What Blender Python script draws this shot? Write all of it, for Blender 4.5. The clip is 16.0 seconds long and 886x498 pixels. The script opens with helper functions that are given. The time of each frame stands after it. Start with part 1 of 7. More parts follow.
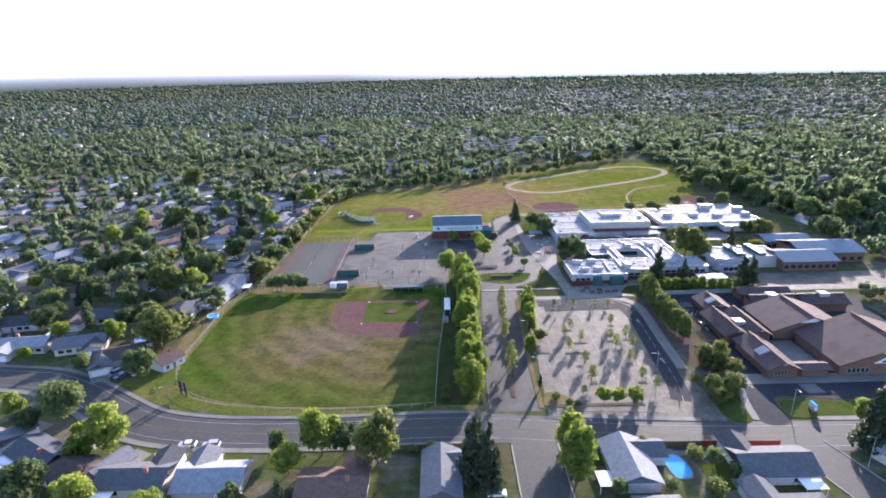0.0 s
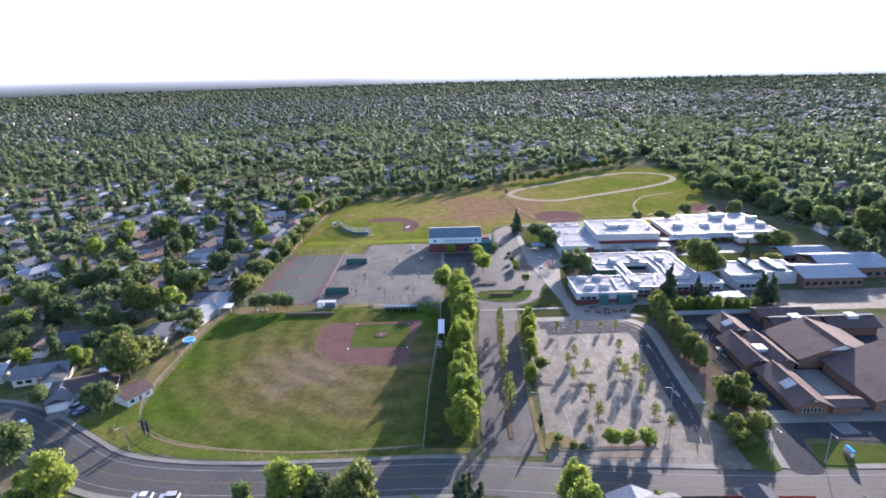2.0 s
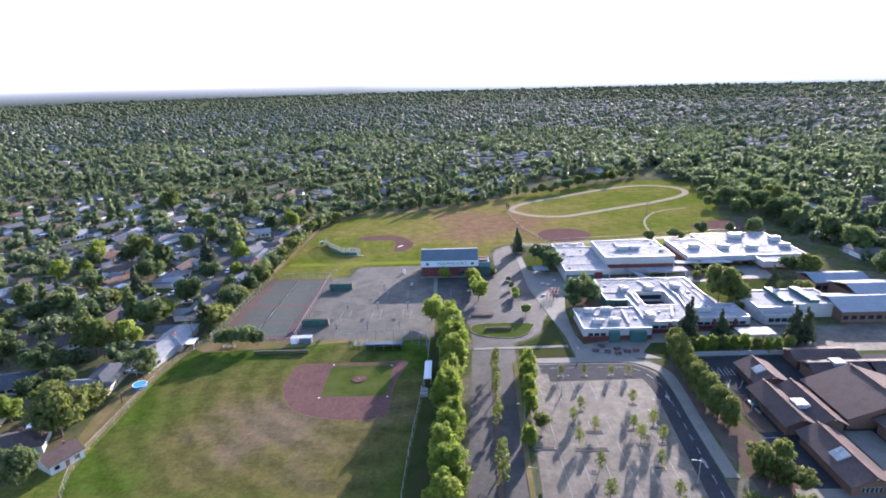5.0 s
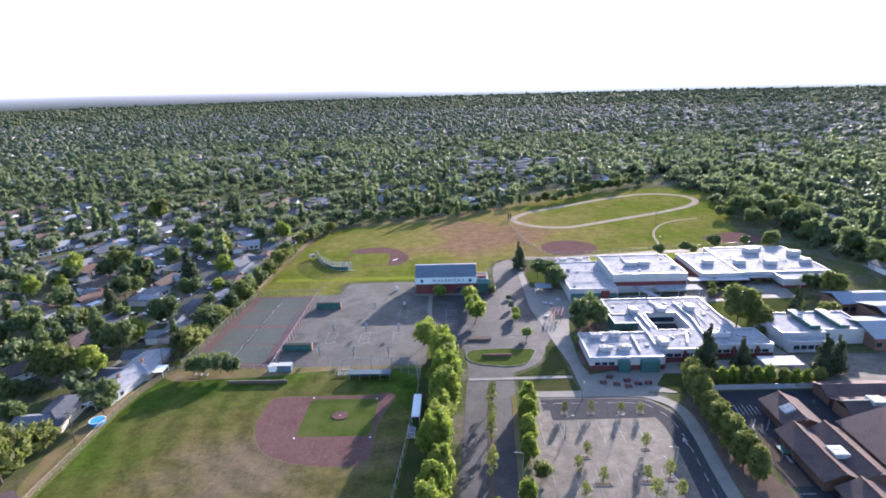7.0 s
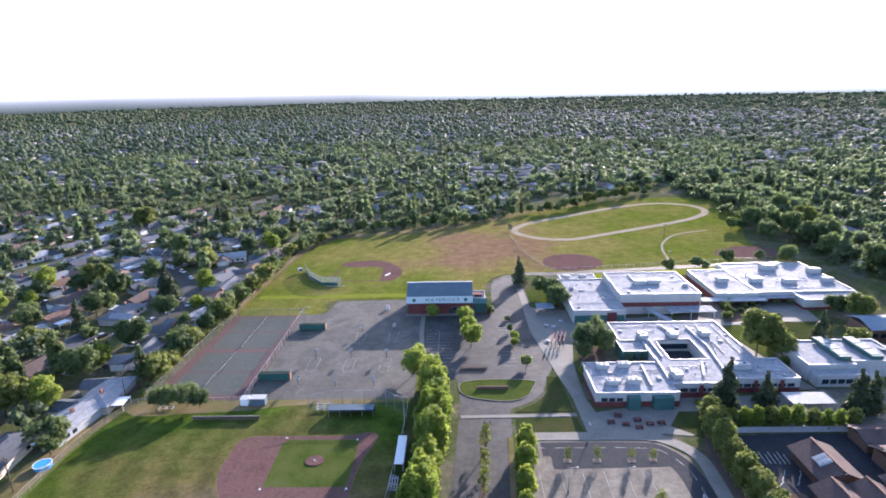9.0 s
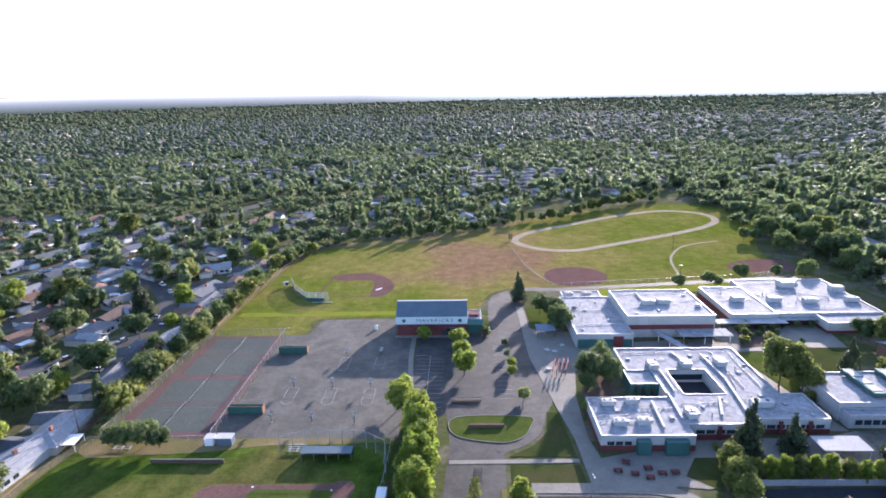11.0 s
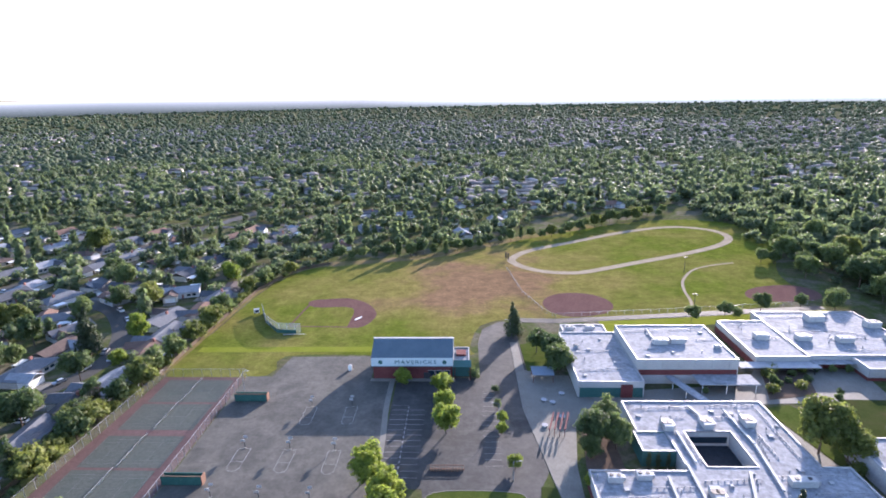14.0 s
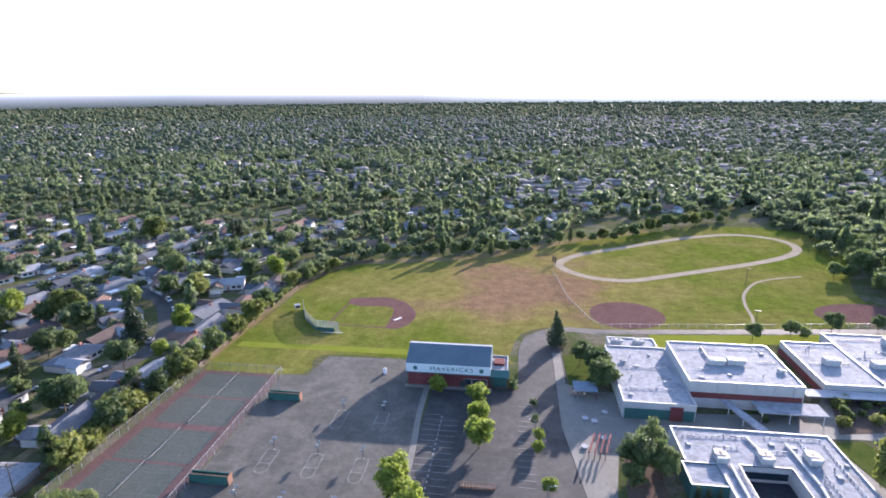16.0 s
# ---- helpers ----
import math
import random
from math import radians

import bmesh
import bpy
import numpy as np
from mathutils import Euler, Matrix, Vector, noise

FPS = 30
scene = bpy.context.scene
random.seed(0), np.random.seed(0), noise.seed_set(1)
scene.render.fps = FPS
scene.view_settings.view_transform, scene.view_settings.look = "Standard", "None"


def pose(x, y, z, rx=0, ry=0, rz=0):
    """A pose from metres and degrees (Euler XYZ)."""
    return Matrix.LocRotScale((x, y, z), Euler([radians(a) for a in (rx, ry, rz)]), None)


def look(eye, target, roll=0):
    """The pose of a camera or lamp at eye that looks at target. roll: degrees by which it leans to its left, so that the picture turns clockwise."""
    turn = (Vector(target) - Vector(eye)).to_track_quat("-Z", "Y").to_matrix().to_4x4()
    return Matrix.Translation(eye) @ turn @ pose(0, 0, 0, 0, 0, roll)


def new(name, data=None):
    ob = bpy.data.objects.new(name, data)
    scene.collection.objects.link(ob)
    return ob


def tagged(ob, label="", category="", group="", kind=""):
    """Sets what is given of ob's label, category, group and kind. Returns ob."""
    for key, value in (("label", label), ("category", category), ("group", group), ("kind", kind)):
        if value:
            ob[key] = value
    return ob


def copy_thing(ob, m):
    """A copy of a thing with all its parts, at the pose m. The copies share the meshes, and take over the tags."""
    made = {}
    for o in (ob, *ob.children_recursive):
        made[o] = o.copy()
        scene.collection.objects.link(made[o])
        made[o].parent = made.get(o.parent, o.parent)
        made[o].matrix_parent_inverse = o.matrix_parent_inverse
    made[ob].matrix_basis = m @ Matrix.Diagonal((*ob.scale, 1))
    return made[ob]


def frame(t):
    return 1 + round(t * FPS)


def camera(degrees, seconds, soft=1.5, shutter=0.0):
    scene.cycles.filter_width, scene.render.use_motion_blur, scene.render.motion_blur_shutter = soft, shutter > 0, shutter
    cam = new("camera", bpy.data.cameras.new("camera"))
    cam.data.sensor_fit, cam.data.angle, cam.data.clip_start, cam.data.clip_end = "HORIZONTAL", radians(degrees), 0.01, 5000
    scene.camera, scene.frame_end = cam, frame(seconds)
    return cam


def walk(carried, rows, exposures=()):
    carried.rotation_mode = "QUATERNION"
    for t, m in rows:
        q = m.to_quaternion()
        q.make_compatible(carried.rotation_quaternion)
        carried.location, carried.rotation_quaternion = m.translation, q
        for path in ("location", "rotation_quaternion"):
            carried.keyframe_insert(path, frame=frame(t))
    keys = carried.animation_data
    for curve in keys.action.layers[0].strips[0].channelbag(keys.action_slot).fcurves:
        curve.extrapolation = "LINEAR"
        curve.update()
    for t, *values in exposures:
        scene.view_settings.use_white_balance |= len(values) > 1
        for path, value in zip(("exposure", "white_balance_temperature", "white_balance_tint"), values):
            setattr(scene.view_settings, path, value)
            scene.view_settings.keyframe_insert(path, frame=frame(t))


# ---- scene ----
cam = camera(78.0, 16.0, soft=1.8)
PATH = [
    (0, (-13.092, 8.105, 95.691), (-13.086, 10.004, 95.064), -1.3),
    (0.5, (-11.992, 12.353, 95.719), (-11.991, 14.253, 95.094), -1.3),
    (1, (-10.883, 16.736, 95.754), (-10.886, 18.637, 95.132), -1.5),
    (1.5, (-9.714, 21.279, 95.784), (-9.722, 23.181, 95.167), -1.5),
    (2, (-8.513, 25.89, 95.806), (-8.525, 27.793, 95.19), -1.6),
    (2.5, (-7.335, 30.559, 95.795), (-7.351, 32.464, 95.186), -1.7),
    (3, (-6.214, 35.024, 95.764), (-6.234, 36.929, 95.157), -1.7),
    (3.5, (-5.179, 39.541, 95.725), (-5.204, 41.448, 95.122), -1.7),
    (4, (-4.208, 44.15, 95.687), (-4.234, 46.058, 95.088), -1.7),
    (6.5, (0.888, 68.036, 95.114), (0.842, 69.951, 94.537), -1.7),
    (7, (1.812, 72.737, 95.078), (1.764, 74.653, 94.504), -1.7),
    (7.5, (2.676, 77.43, 95.061), (2.626, 79.346, 94.492), -1.6),
    (8, (3.503, 82.134, 95.068), (3.45, 84.051, 94.5), -1.6),
    (8.5, (4.409, 87.002, 95.1), (4.355, 88.92, 94.537), -1.5),
    (9, (5.38, 91.879, 95.156), (5.322, 93.798, 94.596), -1.5),
    (11.5, (10.453, 115.982, 96.471), (10.379, 117.902, 95.914), -1.3),
    (12, (11.464, 120.987, 96.618), (11.388, 122.906, 96.063), -1.2),
    (12.5, (12.486, 126.146, 96.769), (12.407, 128.066, 96.214), -1.2),
    (13, (13.536, 131.277, 96.938), (13.455, 133.198, 96.385), -1.2),
    (13.5, (14.568, 136.205, 97.112), (14.482, 138.126, 96.561), -1.1),
    (14, (15.5, 140.603, 97.285), (15.42, 142.526, 96.744), -1.1),
    (14.5, (16.294, 144.151, 97.45), (16.219, 146.074, 96.907), -0.8),
    (15, (16.978, 146.61, 97.594), (16.913, 148.536, 97.056), -0.5),
    (15.5, (17.559, 147.924, 97.709), (17.484, 149.845, 97.157), -0.3),
    (15.6, (17.656, 148.068, 97.723), (17.562, 149.987, 97.171), -0.32),
    (15.7, (17.753, 148.212, 97.738), (17.636, 150.129, 97.186), -0.34),
    (15.8, (17.849, 148.355, 97.752), (17.702, 150.27, 97.2), -0.38),
    (15.9, (17.946, 148.499, 97.767), (17.749, 150.409, 97.214), -0.43),
    (16, (18.043, 148.643, 97.781), (17.782, 150.547, 97.228), -0.5),
]
walk(cam, [(t, look(eye, target, roll)) for t, eye, target, roll in PATH], exposures=[(0.0, 1.92, 5650.0, 25.0)])

# world, sun, exposure
SUN_AZ, SUN_EL = 26.5, 14.6
world = bpy.data.worlds.new("sky")
scene.world = world
world.use_nodes = True
wn = world.node_tree
sky = wn.nodes.new("ShaderNodeTexSky")
sky.sky_type, sky.sun_disc = "NISHITA", False
sky.sun_elevation, sky.sun_rotation = radians(SUN_EL), radians(SUN_AZ)
sky.dust_density, sky.air_density, sky.ozone_density = 0.9, 1.0, 1.4
wn.links.new(sky.outputs[0], wn.nodes["Background"].inputs[0])
wn.nodes["Background"].inputs[1].default_value = 0.14
SUN_WAY = Vector((math.sin(radians(SUN_AZ)) * math.cos(radians(SUN_EL)), math.cos(radians(SUN_AZ)) * math.cos(radians(SUN_EL)), math.sin(radians(SUN_EL))))
sun_data = bpy.data.lights.new("sun", "SUN")
sun_data.energy, sun_data.angle, sun_data.color = 4.6, radians(0.6), (1.0, 0.86, 0.68)
new("sun", sun_data).matrix_world = look(SUN_WAY * 300, (0, 0, 0))


# ---------------------------------------------------------------- materials
def base_nodes(name):
    m = bpy.data.materials.new(name)
    m.use_nodes = True
    t = m.node_tree
    return m, t, t.nodes["Principled BSDF"], t.nodes["Material Output"]


def ramp(t, fac, stops):
    r = t.nodes.new("ShaderNodeValToRGB")
    while len(r.color_ramp.elements) < len(stops):
        r.color_ramp.elements.new(0.5)
    for e, (p, c) in zip(r.color_ramp.elements, stops):
        e.position, e.color = p, (*c, 1)
    t.links.new(fac, r.inputs[0])
    return r.outputs[0]


def noise_node(t, scale, detail=3.0, rough=0.55, coord="Object"):
    tc = t.nodes.new("ShaderNodeTexCoord")
    n = t.nodes.new("ShaderNodeTexNoise")
    n.inputs["Scale"].default_value, n.inputs["Detail"].default_value, n.inputs["Roughness"].default_value = scale, detail, rough
    t.links.new(tc.outputs[coord], n.inputs["Vector"])
    return n.outputs["Fac"]


def mixed(t, fac, a, b, kind="MIX"):
    n = t.nodes.new("ShaderNodeMix")
    n.data_type, n.blend_type = "RGBA", kind
    for k, v in ((0, fac), (6, a), (7, b)):
        if isinstance(v, (int, float)):
            n.inputs[k].default_value = v
        elif isinstance(v, tuple):
            n.inputs[k].default_value = (*v, 1)
        else:
            t.links.new(v, n.inputs[k])
    return n.outputs[2]


def surface(name, colours, rough=0.8, large=0.05, fine=1.5, bump=0.0, metal=0.0, spread=(0.3, 0.7), grain=0.25, spec=0.12):
    """A material whose colour wanders between the given colours at a large scale, with a fine grain on top."""
    m, t, p, _ = base_nodes(name)
    n = len(colours)
    stops = [(spread[0] + (spread[1] - spread[0]) * k / max(1, n - 1), c) for k, c in enumerate(colours)]
    col = ramp(t, noise_node(t, large, 4), stops) if n > 1 else colours[0]
    g = noise_node(t, fine, 3, 0.7)
    shade = ramp(t, g, [(0.25, (1 - grain,) * 3), (0.75, (1, 1, 1))])
    col = mixed(t, 1.0, col, shade, "MULTIPLY")
    if grain >= 0.25:
        col = mixed(t, 1.0, col, ramp(t, noise_node(t, fine * 2.7, 5, 0.8), [(0.36, (0.82, 0.82, 0.82)), (0.6, (1.1, 1.1, 1.1))]), "MULTIPLY")
    t.links.new(col, p.inputs["Base Color"])
    p.inputs["Roughness"].default_value, p.inputs["Metallic"].default_value = rough, metal
    p.inputs["Specular IOR Level"].default_value = spec
    if bump:
        b = t.nodes.new("ShaderNodeBump")
        b.inputs["Strength"].default_value, b.inputs["Distance"].default_value = bump, 0.1
        t.links.new(g, b.inputs["Height"])
        t.links.new(b.outputs[0], p.inputs["Normal"])
    return m


def varied(name, colours, rough=0.8, fine=1.2, grain=0.3, bump=0.2, spec=0.1):
    """A material that picks its colour by the object's own random number."""
    m, t, p, _ = base_nodes(name)
    info = t.nodes.new("ShaderNodeObjectInfo")
    r = t.nodes.new("ShaderNodeValToRGB")
    r.color_ramp.interpolation = "CONSTANT"
    while len(r.color_ramp.elements) < len(colours):
        r.color_ramp.elements.new(0.5)
    for k, (e, c) in enumerate(zip(r.color_ramp.elements, colours)):
        e.position, e.color = k / len(colours), (*c, 1)
    t.links.new(info.outputs["Random"], r.inputs[0])
    g = noise_node(t, fine, 3, 0.7)
    shade = ramp(t, g, [(0.25, (1 - grain,) * 3), (0.75, (1, 1, 1))])
    t.links.new(mixed(t, 1.0, r.outputs[0], shade, "MULTIPLY"), p.inputs["Base Color"])
    p.inputs["Roughness"].default_value = rough
    p.inputs["Specular IOR Level"].default_value = spec
    b = t.nodes.new("ShaderNodeBump")
    b.inputs["Strength"].default_value = bump
    t.links.new(g, b.inputs["Height"])
    t.links.new(b.outputs[0], p.inputs["Normal"])
    return m


def island_varied(name, colours, rough=0.9, spec=0.06):
    """As varied(), but by the island of a joined mesh."""
    m, t, p, _ = base_nodes(name)
    geo = t.nodes.new("ShaderNodeNewGeometry")
    r = t.nodes.new("ShaderNodeValToRGB")
    while len(r.color_ramp.elements) < len(colours):
        r.color_ramp.elements.new(0.5)
    for k, (e, c) in enumerate(zip(r.color_ramp.elements, colours)):
        e.position, e.color = k / max(1, len(colours) - 1), (*c, 1)
    t.links.new(geo.outputs["Random Per Island"], r.inputs[0])
    t.links.new(r.outputs[0], p.inputs["Base Color"])
    p.inputs["Roughness"].default_value, p.inputs["Specular IOR Level"].default_value = rough, spec
    return m


def foliage(name, dark, light, glow=0.45, by_island=False):
    """Leaves: a soft diffuse with light shining through, varied tree by tree and clump by clump."""
    m, t, p, out = base_nodes(name)
    info = t.nodes.new("ShaderNodeObjectInfo")
    geo = t.nodes.new("ShaderNodeNewGeometry")
    n = noise_node(t, 0.5 if not by_island else 0.02, 3)
    mid = tuple((a + b) / 2 for a, b in zip(dark, light))
    tone = ramp(t, geo.outputs["Random Per Island"] if by_island else info.outputs["Random"], [(0.0, dark), (0.5, mid), (1.0, light)])
    shade = ramp(t, n, [(0.3, (0.78, 0.78, 0.8)), (0.7, (1.12, 1.12, 1.02))])
    col = mixed(t, 1.0, tone, shade, "MULTIPLY")
    # Fine dark flecks in the colour stand in for shaded gaps between leaves.
    fine = noise_node(t, 1.7 if not by_island else 0.35, 4, 0.75)
    # Joined woods get weaker contrast, softened the way haze would.
    col = mixed(t, 1.0, col, ramp(t, fine, [(0.32, (0.74, 0.75, 0.77) if by_island else (0.6, 0.62, 0.64)), (0.62, (1.18, 1.18, 1.12) if by_island else (1.3, 1.3, 1.2))]), "MULTIPLY")
    bump = t.nodes.new("ShaderNodeBump")
    bump.inputs["Strength"].default_value, bump.inputs["Distance"].default_value = 0.4, 0.4
    t.links.new(fine, bump.inputs["Height"])
    t.links.new(bump.outputs[0], p.inputs["Normal"])
    t.links.new(col, p.inputs["Base Color"])
    p.inputs["Roughness"].default_value, p.inputs["Specular IOR Level"].default_value = 0.6, 0.22
    tr = t.nodes.new("ShaderNodeBsdfTranslucent")
    t.links.new(mixed(t, 1.0, col, (1.12, 1.2, 0.92), "MULTIPLY"), tr.inputs["Color"])
    mx = t.nodes.new("ShaderNodeMixShader")
    mx.inputs[0].default_value = glow
    t.links.new(p.outputs[0], mx.inputs[1])
    t.links.new(tr.outputs[0], mx.inputs[2])
    t.links.new(mx.outputs[0], out.inputs[0])
    return m


def mesh_wire(name, colour, cover):
    """Chain-link netting, seen as a thin veil."""
    m, t, p, out = base_nodes(name)
    p.inputs["Base Color"].default_value, p.inputs["Roughness"].default_value = (*colour, 1), 0.5
    clear = t.nodes.new("ShaderNodeBsdfTransparent")
    mx = t.nodes.new("ShaderNodeMixShader")
    mx.inputs[0].default_value = cover
    t.links.new(clear.outputs[0], mx.inputs[1])
    t.links.new(p.outputs[0], mx.inputs[2])
    t.links.new(mx.outputs[0], out.inputs[0])
    return m


def turf(name, green, dry, bare, large, centre=None, reach=60.0, dry_bias=0.0, mown=False):
    """Grass with dry and bare patches; with a centre, drier towards it."""
    m, t, p, _ = base_nodes(name)
    a = noise_node(t, large, 5, 0.6)
    if centre:
        tc = t.nodes.new("ShaderNodeTexCoord")
        mp = t.nodes.new("ShaderNodeMapping")
        mp.inputs["Location"].default_value = (-centre[0] / reach, -centre[1] / reach, 0)
        mp.inputs["Scale"].default_value = (1 / reach, 1 / reach, 0)
        gr = t.nodes.new("ShaderNodeTexGradient")
        gr.gradient_type = "SPHERICAL"
        t.links.new(tc.outputs["Object"], mp.inputs[0])
        t.links.new(mp.outputs[0], gr.inputs[0])
        ad = t.nodes.new("ShaderNodeMath")
        ad.operation = "MULTIPLY_ADD"
        ad.inputs[1].default_value = 0.55
        t.links.new(gr.outputs["Fac"], ad.inputs[0])
        t.links.new(a, ad.inputs[2])
        a = ad.outputs[0]
    col = ramp(t, a, [(0.42 - dry_bias, green), (0.58 - dry_bias, tuple((g + d) / 2 for g, d in zip(green, dry))), (0.74 - dry_bias, dry), (0.92 - dry_bias, bare)])
    spots = ramp(t, noise_node(t, large * 7, 5, 0.75), [(0.3, (0.62, 0.62, 0.60)), (0.7, (1.18, 1.15, 1.1))])
    col = mixed(t, 1.0, col, spots, "MULTIPLY")
    streaks = ramp(t, noise_node(t, 0.75, 5, 0.8), [(0.34, (0.76, 0.78, 0.76)), (0.62, (1.16, 1.14, 1.12))])
    col = mixed(t, 1.0, col, streaks, "MULTIPLY")
    if mown:
        arcs = t.nodes.new("ShaderNodeTexWave")
        arcs.wave_type, arcs.rings_direction = "RINGS", "Z"
        for key, v in (("Scale", 0.032), ("Distortion", 7.0), ("Detail", 4.0), ("Detail Scale", 0.7), ("Detail Roughness", 0.65)):
            arcs.inputs[key].default_value = v
        at = t.nodes.new("ShaderNodeTexCoord")
        put = t.nodes.new("ShaderNodeVectorMath")
        put.inputs[1].default_value = (24.0, -226.0, 0)
        t.links.new(at.outputs["Object"], put.inputs[0])
        t.links.new(put.outputs[0], arcs.inputs["Vector"])
        col = mixed(t, 1.0, col, ramp(t, arcs.outputs["Fac"], [(0.15, (0.88, 0.9, 0.88)), (0.85, (1.16, 1.12, 1.12))]), "MULTIPLY")
    fine = ramp(t, noise_node(t, 2.5, 2, 0.8), [(0.3, (0.8, 0.8, 0.8)), (0.7, (1.1, 1.1, 1.1))])
    t.links.new(mixed(t, 1.0, col, fine, "MULTIPLY"), p.inputs["Base Color"])
    p.inputs["Roughness"].default_value, p.inputs["Specular IOR Level"].default_value = 1.0, 0.0
    return m


M_GROUND = surface("suburb_soil", [(0.065, 0.085, 0.03), (0.12, 0.11, 0.065), (0.085, 0.105, 0.035), (0.17, 0.15, 0.11), (0.075, 0.10, 0.03)], 0.95, 0.045, 0.5, grain=0.45, spec=0.0)
M_FIELD = turf("outfield_turf", (0.056, 0.089, 0.015), (0.1, 0.093, 0.035), (0.134, 0.109, 0.071), 0.034, (-50, 192), 56, -0.07, True)
M_NORTH = turf("north_turf", (0.105, 0.13, 0.022), (0.185, 0.16, 0.055), (0.195, 0.13, 0.078), 0.024, (26, 420), 88, 0.012)
M_LAWN = surface("watered_lawn", [(0.055, 0.082, 0.018), (0.078, 0.10, 0.024), (0.095, 0.108, 0.034)], 0.9, 0.2, 2.0, spec=0.0, grain=0.4)
M_STRIP = surface("bright_mown_grass", [(0.15, 0.18, 0.02), (0.19, 0.20, 0.035)], 1.0, 0.1, 2.0, spec=0.0)
# Darker lawn colour that also carries shade under trees and by the footpath.
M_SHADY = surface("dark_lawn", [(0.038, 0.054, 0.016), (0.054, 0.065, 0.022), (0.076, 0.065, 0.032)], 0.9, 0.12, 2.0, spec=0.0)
M_DRY = surface("dry_verge", [(0.225, 0.173, 0.098), (0.180, 0.143, 0.068), (0.128, 0.128, 0.045)], 0.95, 0.12, 1.6, spec=0.0)
M_DIRT = surface("infield_clay", [(0.125, 0.073, 0.064), (0.150, 0.090, 0.078), (0.132, 0.080, 0.070)], 0.95, 0.12, 1.0, spec=0.0, grain=0.4)
M_SAND = surface("pale_path_gravel", [(0.28, 0.235, 0.17), (0.35, 0.295, 0.22)], 0.95, 0.15, 1.2, spec=0.0)
M_VERGE = turf("verge_turf", (0.095, 0.125, 0.024), (0.16, 0.135, 0.055), (0.17, 0.125, 0.075), 0.09, None, 60, 0.02)
M_ROAD = surface("street_asphalt", [(0.063, 0.063, 0.059), (0.081, 0.079, 0.072), (0.070, 0.069, 0.064)], 0.75, 0.07, 1.0, grain=0.4, spec=0.15)
M_LOT = surface("worn_lot_asphalt", [(0.115, 0.105, 0.085), (0.185, 0.166, 0.131), (0.13, 0.117, 0.094), (0.17, 0.152, 0.120)], 0.8, 0.07, 0.35, grain=0.5, spec=0.15)
M_FRESH = surface("sealed_lane_asphalt", [(0.040, 0.043, 0.048), (0.055, 0.057, 0.061)], 0.85, 0.08, 0.8, grain=0.3, spec=0.03)
M_COURTS = surface("hardcourt_asphalt", [(0.080, 0.077, 0.067), (0.126, 0.119, 0.101), (0.091, 0.087, 0.075), (0.114, 0.108, 0.093)], 0.75, 0.06, 0.3, grain=0.36, spec=0.12)
M_DRIVE = surface("worn_drive_asphalt", [(0.054, 0.054, 0.052), (0.08, 0.078, 0.073), (0.059, 0.059, 0.056), (0.072, 0.071, 0.066)], 0.75, 0.06, 0.3, grain=0.4, spec=0.12)
M_CONC = surface("pavement_concrete", [(0.174, 0.164, 0.140), (0.220, 0.211, 0.180)], 0.8, 0.2, 1.5)
M_KERB = surface("kerb_concrete", [(0.276, 0.264, 0.226), (0.312, 0.300, 0.254)], 0.8, 0.4, 2.0)
M_PAINT = surface("road_paint", [(0.34, 0.34, 0.33), (0.46, 0.46, 0.45)], 0.7, 0.3, 3.0, grain=0.5)
M_YELLOW = surface("yellow_road_paint", [(0.20, 0.165, 0.08)], 0.7, 0.3, 3.0, grain=0.35)
M_TENRED = surface("court_red", [(0.104, 0.064, 0.060), (0.130, 0.082, 0.076)], 0.8, 0.15, 1.0, grain=0.4)
M_TENGREEN = surface("court_green", [(0.066, 0.082, 0.07), (0.082, 0.093, 0.08), (0.071, 0.084, 0.073)], 0.8, 0.12, 1.0, grain=0.4)
M_COURTLINE = surface("faded_court_paint", [(0.15, 0.16, 0.155)], 0.8, 0.3, 3.0, grain=0.5)
M_WHITEROOF = surface("white_membrane_roof", [(0.255, 0.26, 0.27), (0.38, 0.387, 0.4), (0.31, 0.316, 0.327), (0.42, 0.427, 0.44)], 0.75, 0.13, 0.7, grain=0.5, spec=0.02)
M_STUCCO = surface("white_stucco", [(0.413, 0.407, 0.388), (0.451, 0.444, 0.431)], 0.85, 0.3, 2.0)
M_REDBRICK = surface("red_base_band", [(0.135, 0.042, 0.041), (0.165, 0.056, 0.052)], 0.8, 0.4, 3.0)
M_TEAL = surface("teal_panel", [(0.047, 0.122, 0.112), (0.061, 0.140, 0.127)], 0.6, 0.3, 2.0)
M_GREYWALL = surface("grey_block", [(0.36, 0.36, 0.37), (0.44, 0.44, 0.44)], 0.85, 0.3, 2.0)
M_METAL = surface("galvanised_steel", [(0.30, 0.31, 0.32), (0.38, 0.38, 0.38)], 0.55, 0.6, 4.0, metal=0.3)
M_DARKMETAL = surface("dark_painted_steel", [(0.05, 0.05, 0.055)], 0.5, 0.5, 3.0)
M_UNIT = surface("roof_unit_enamel", [(0.40, 0.40, 0.39), (0.46, 0.46, 0.45)], 0.6, 0.5, 3.0, spec=0.05)
M_GLASS = surface("dark_window_glass", [(0.02, 0.03, 0.04)], 0.08, 0.5, 2.0, grain=0.1, spec=0.6)
M_BLUEROOF = surface("grey_blue_metal_roof", [(0.09, 0.125, 0.15), (0.115, 0.15, 0.175)], 0.75, 0.2, 1.5, grain=0.15, spec=0.1)
M_GREENWALL = surface("dark_green_board", [(0.035, 0.10, 0.085), (0.05, 0.125, 0.105)], 0.75, 0.4, 2.0)
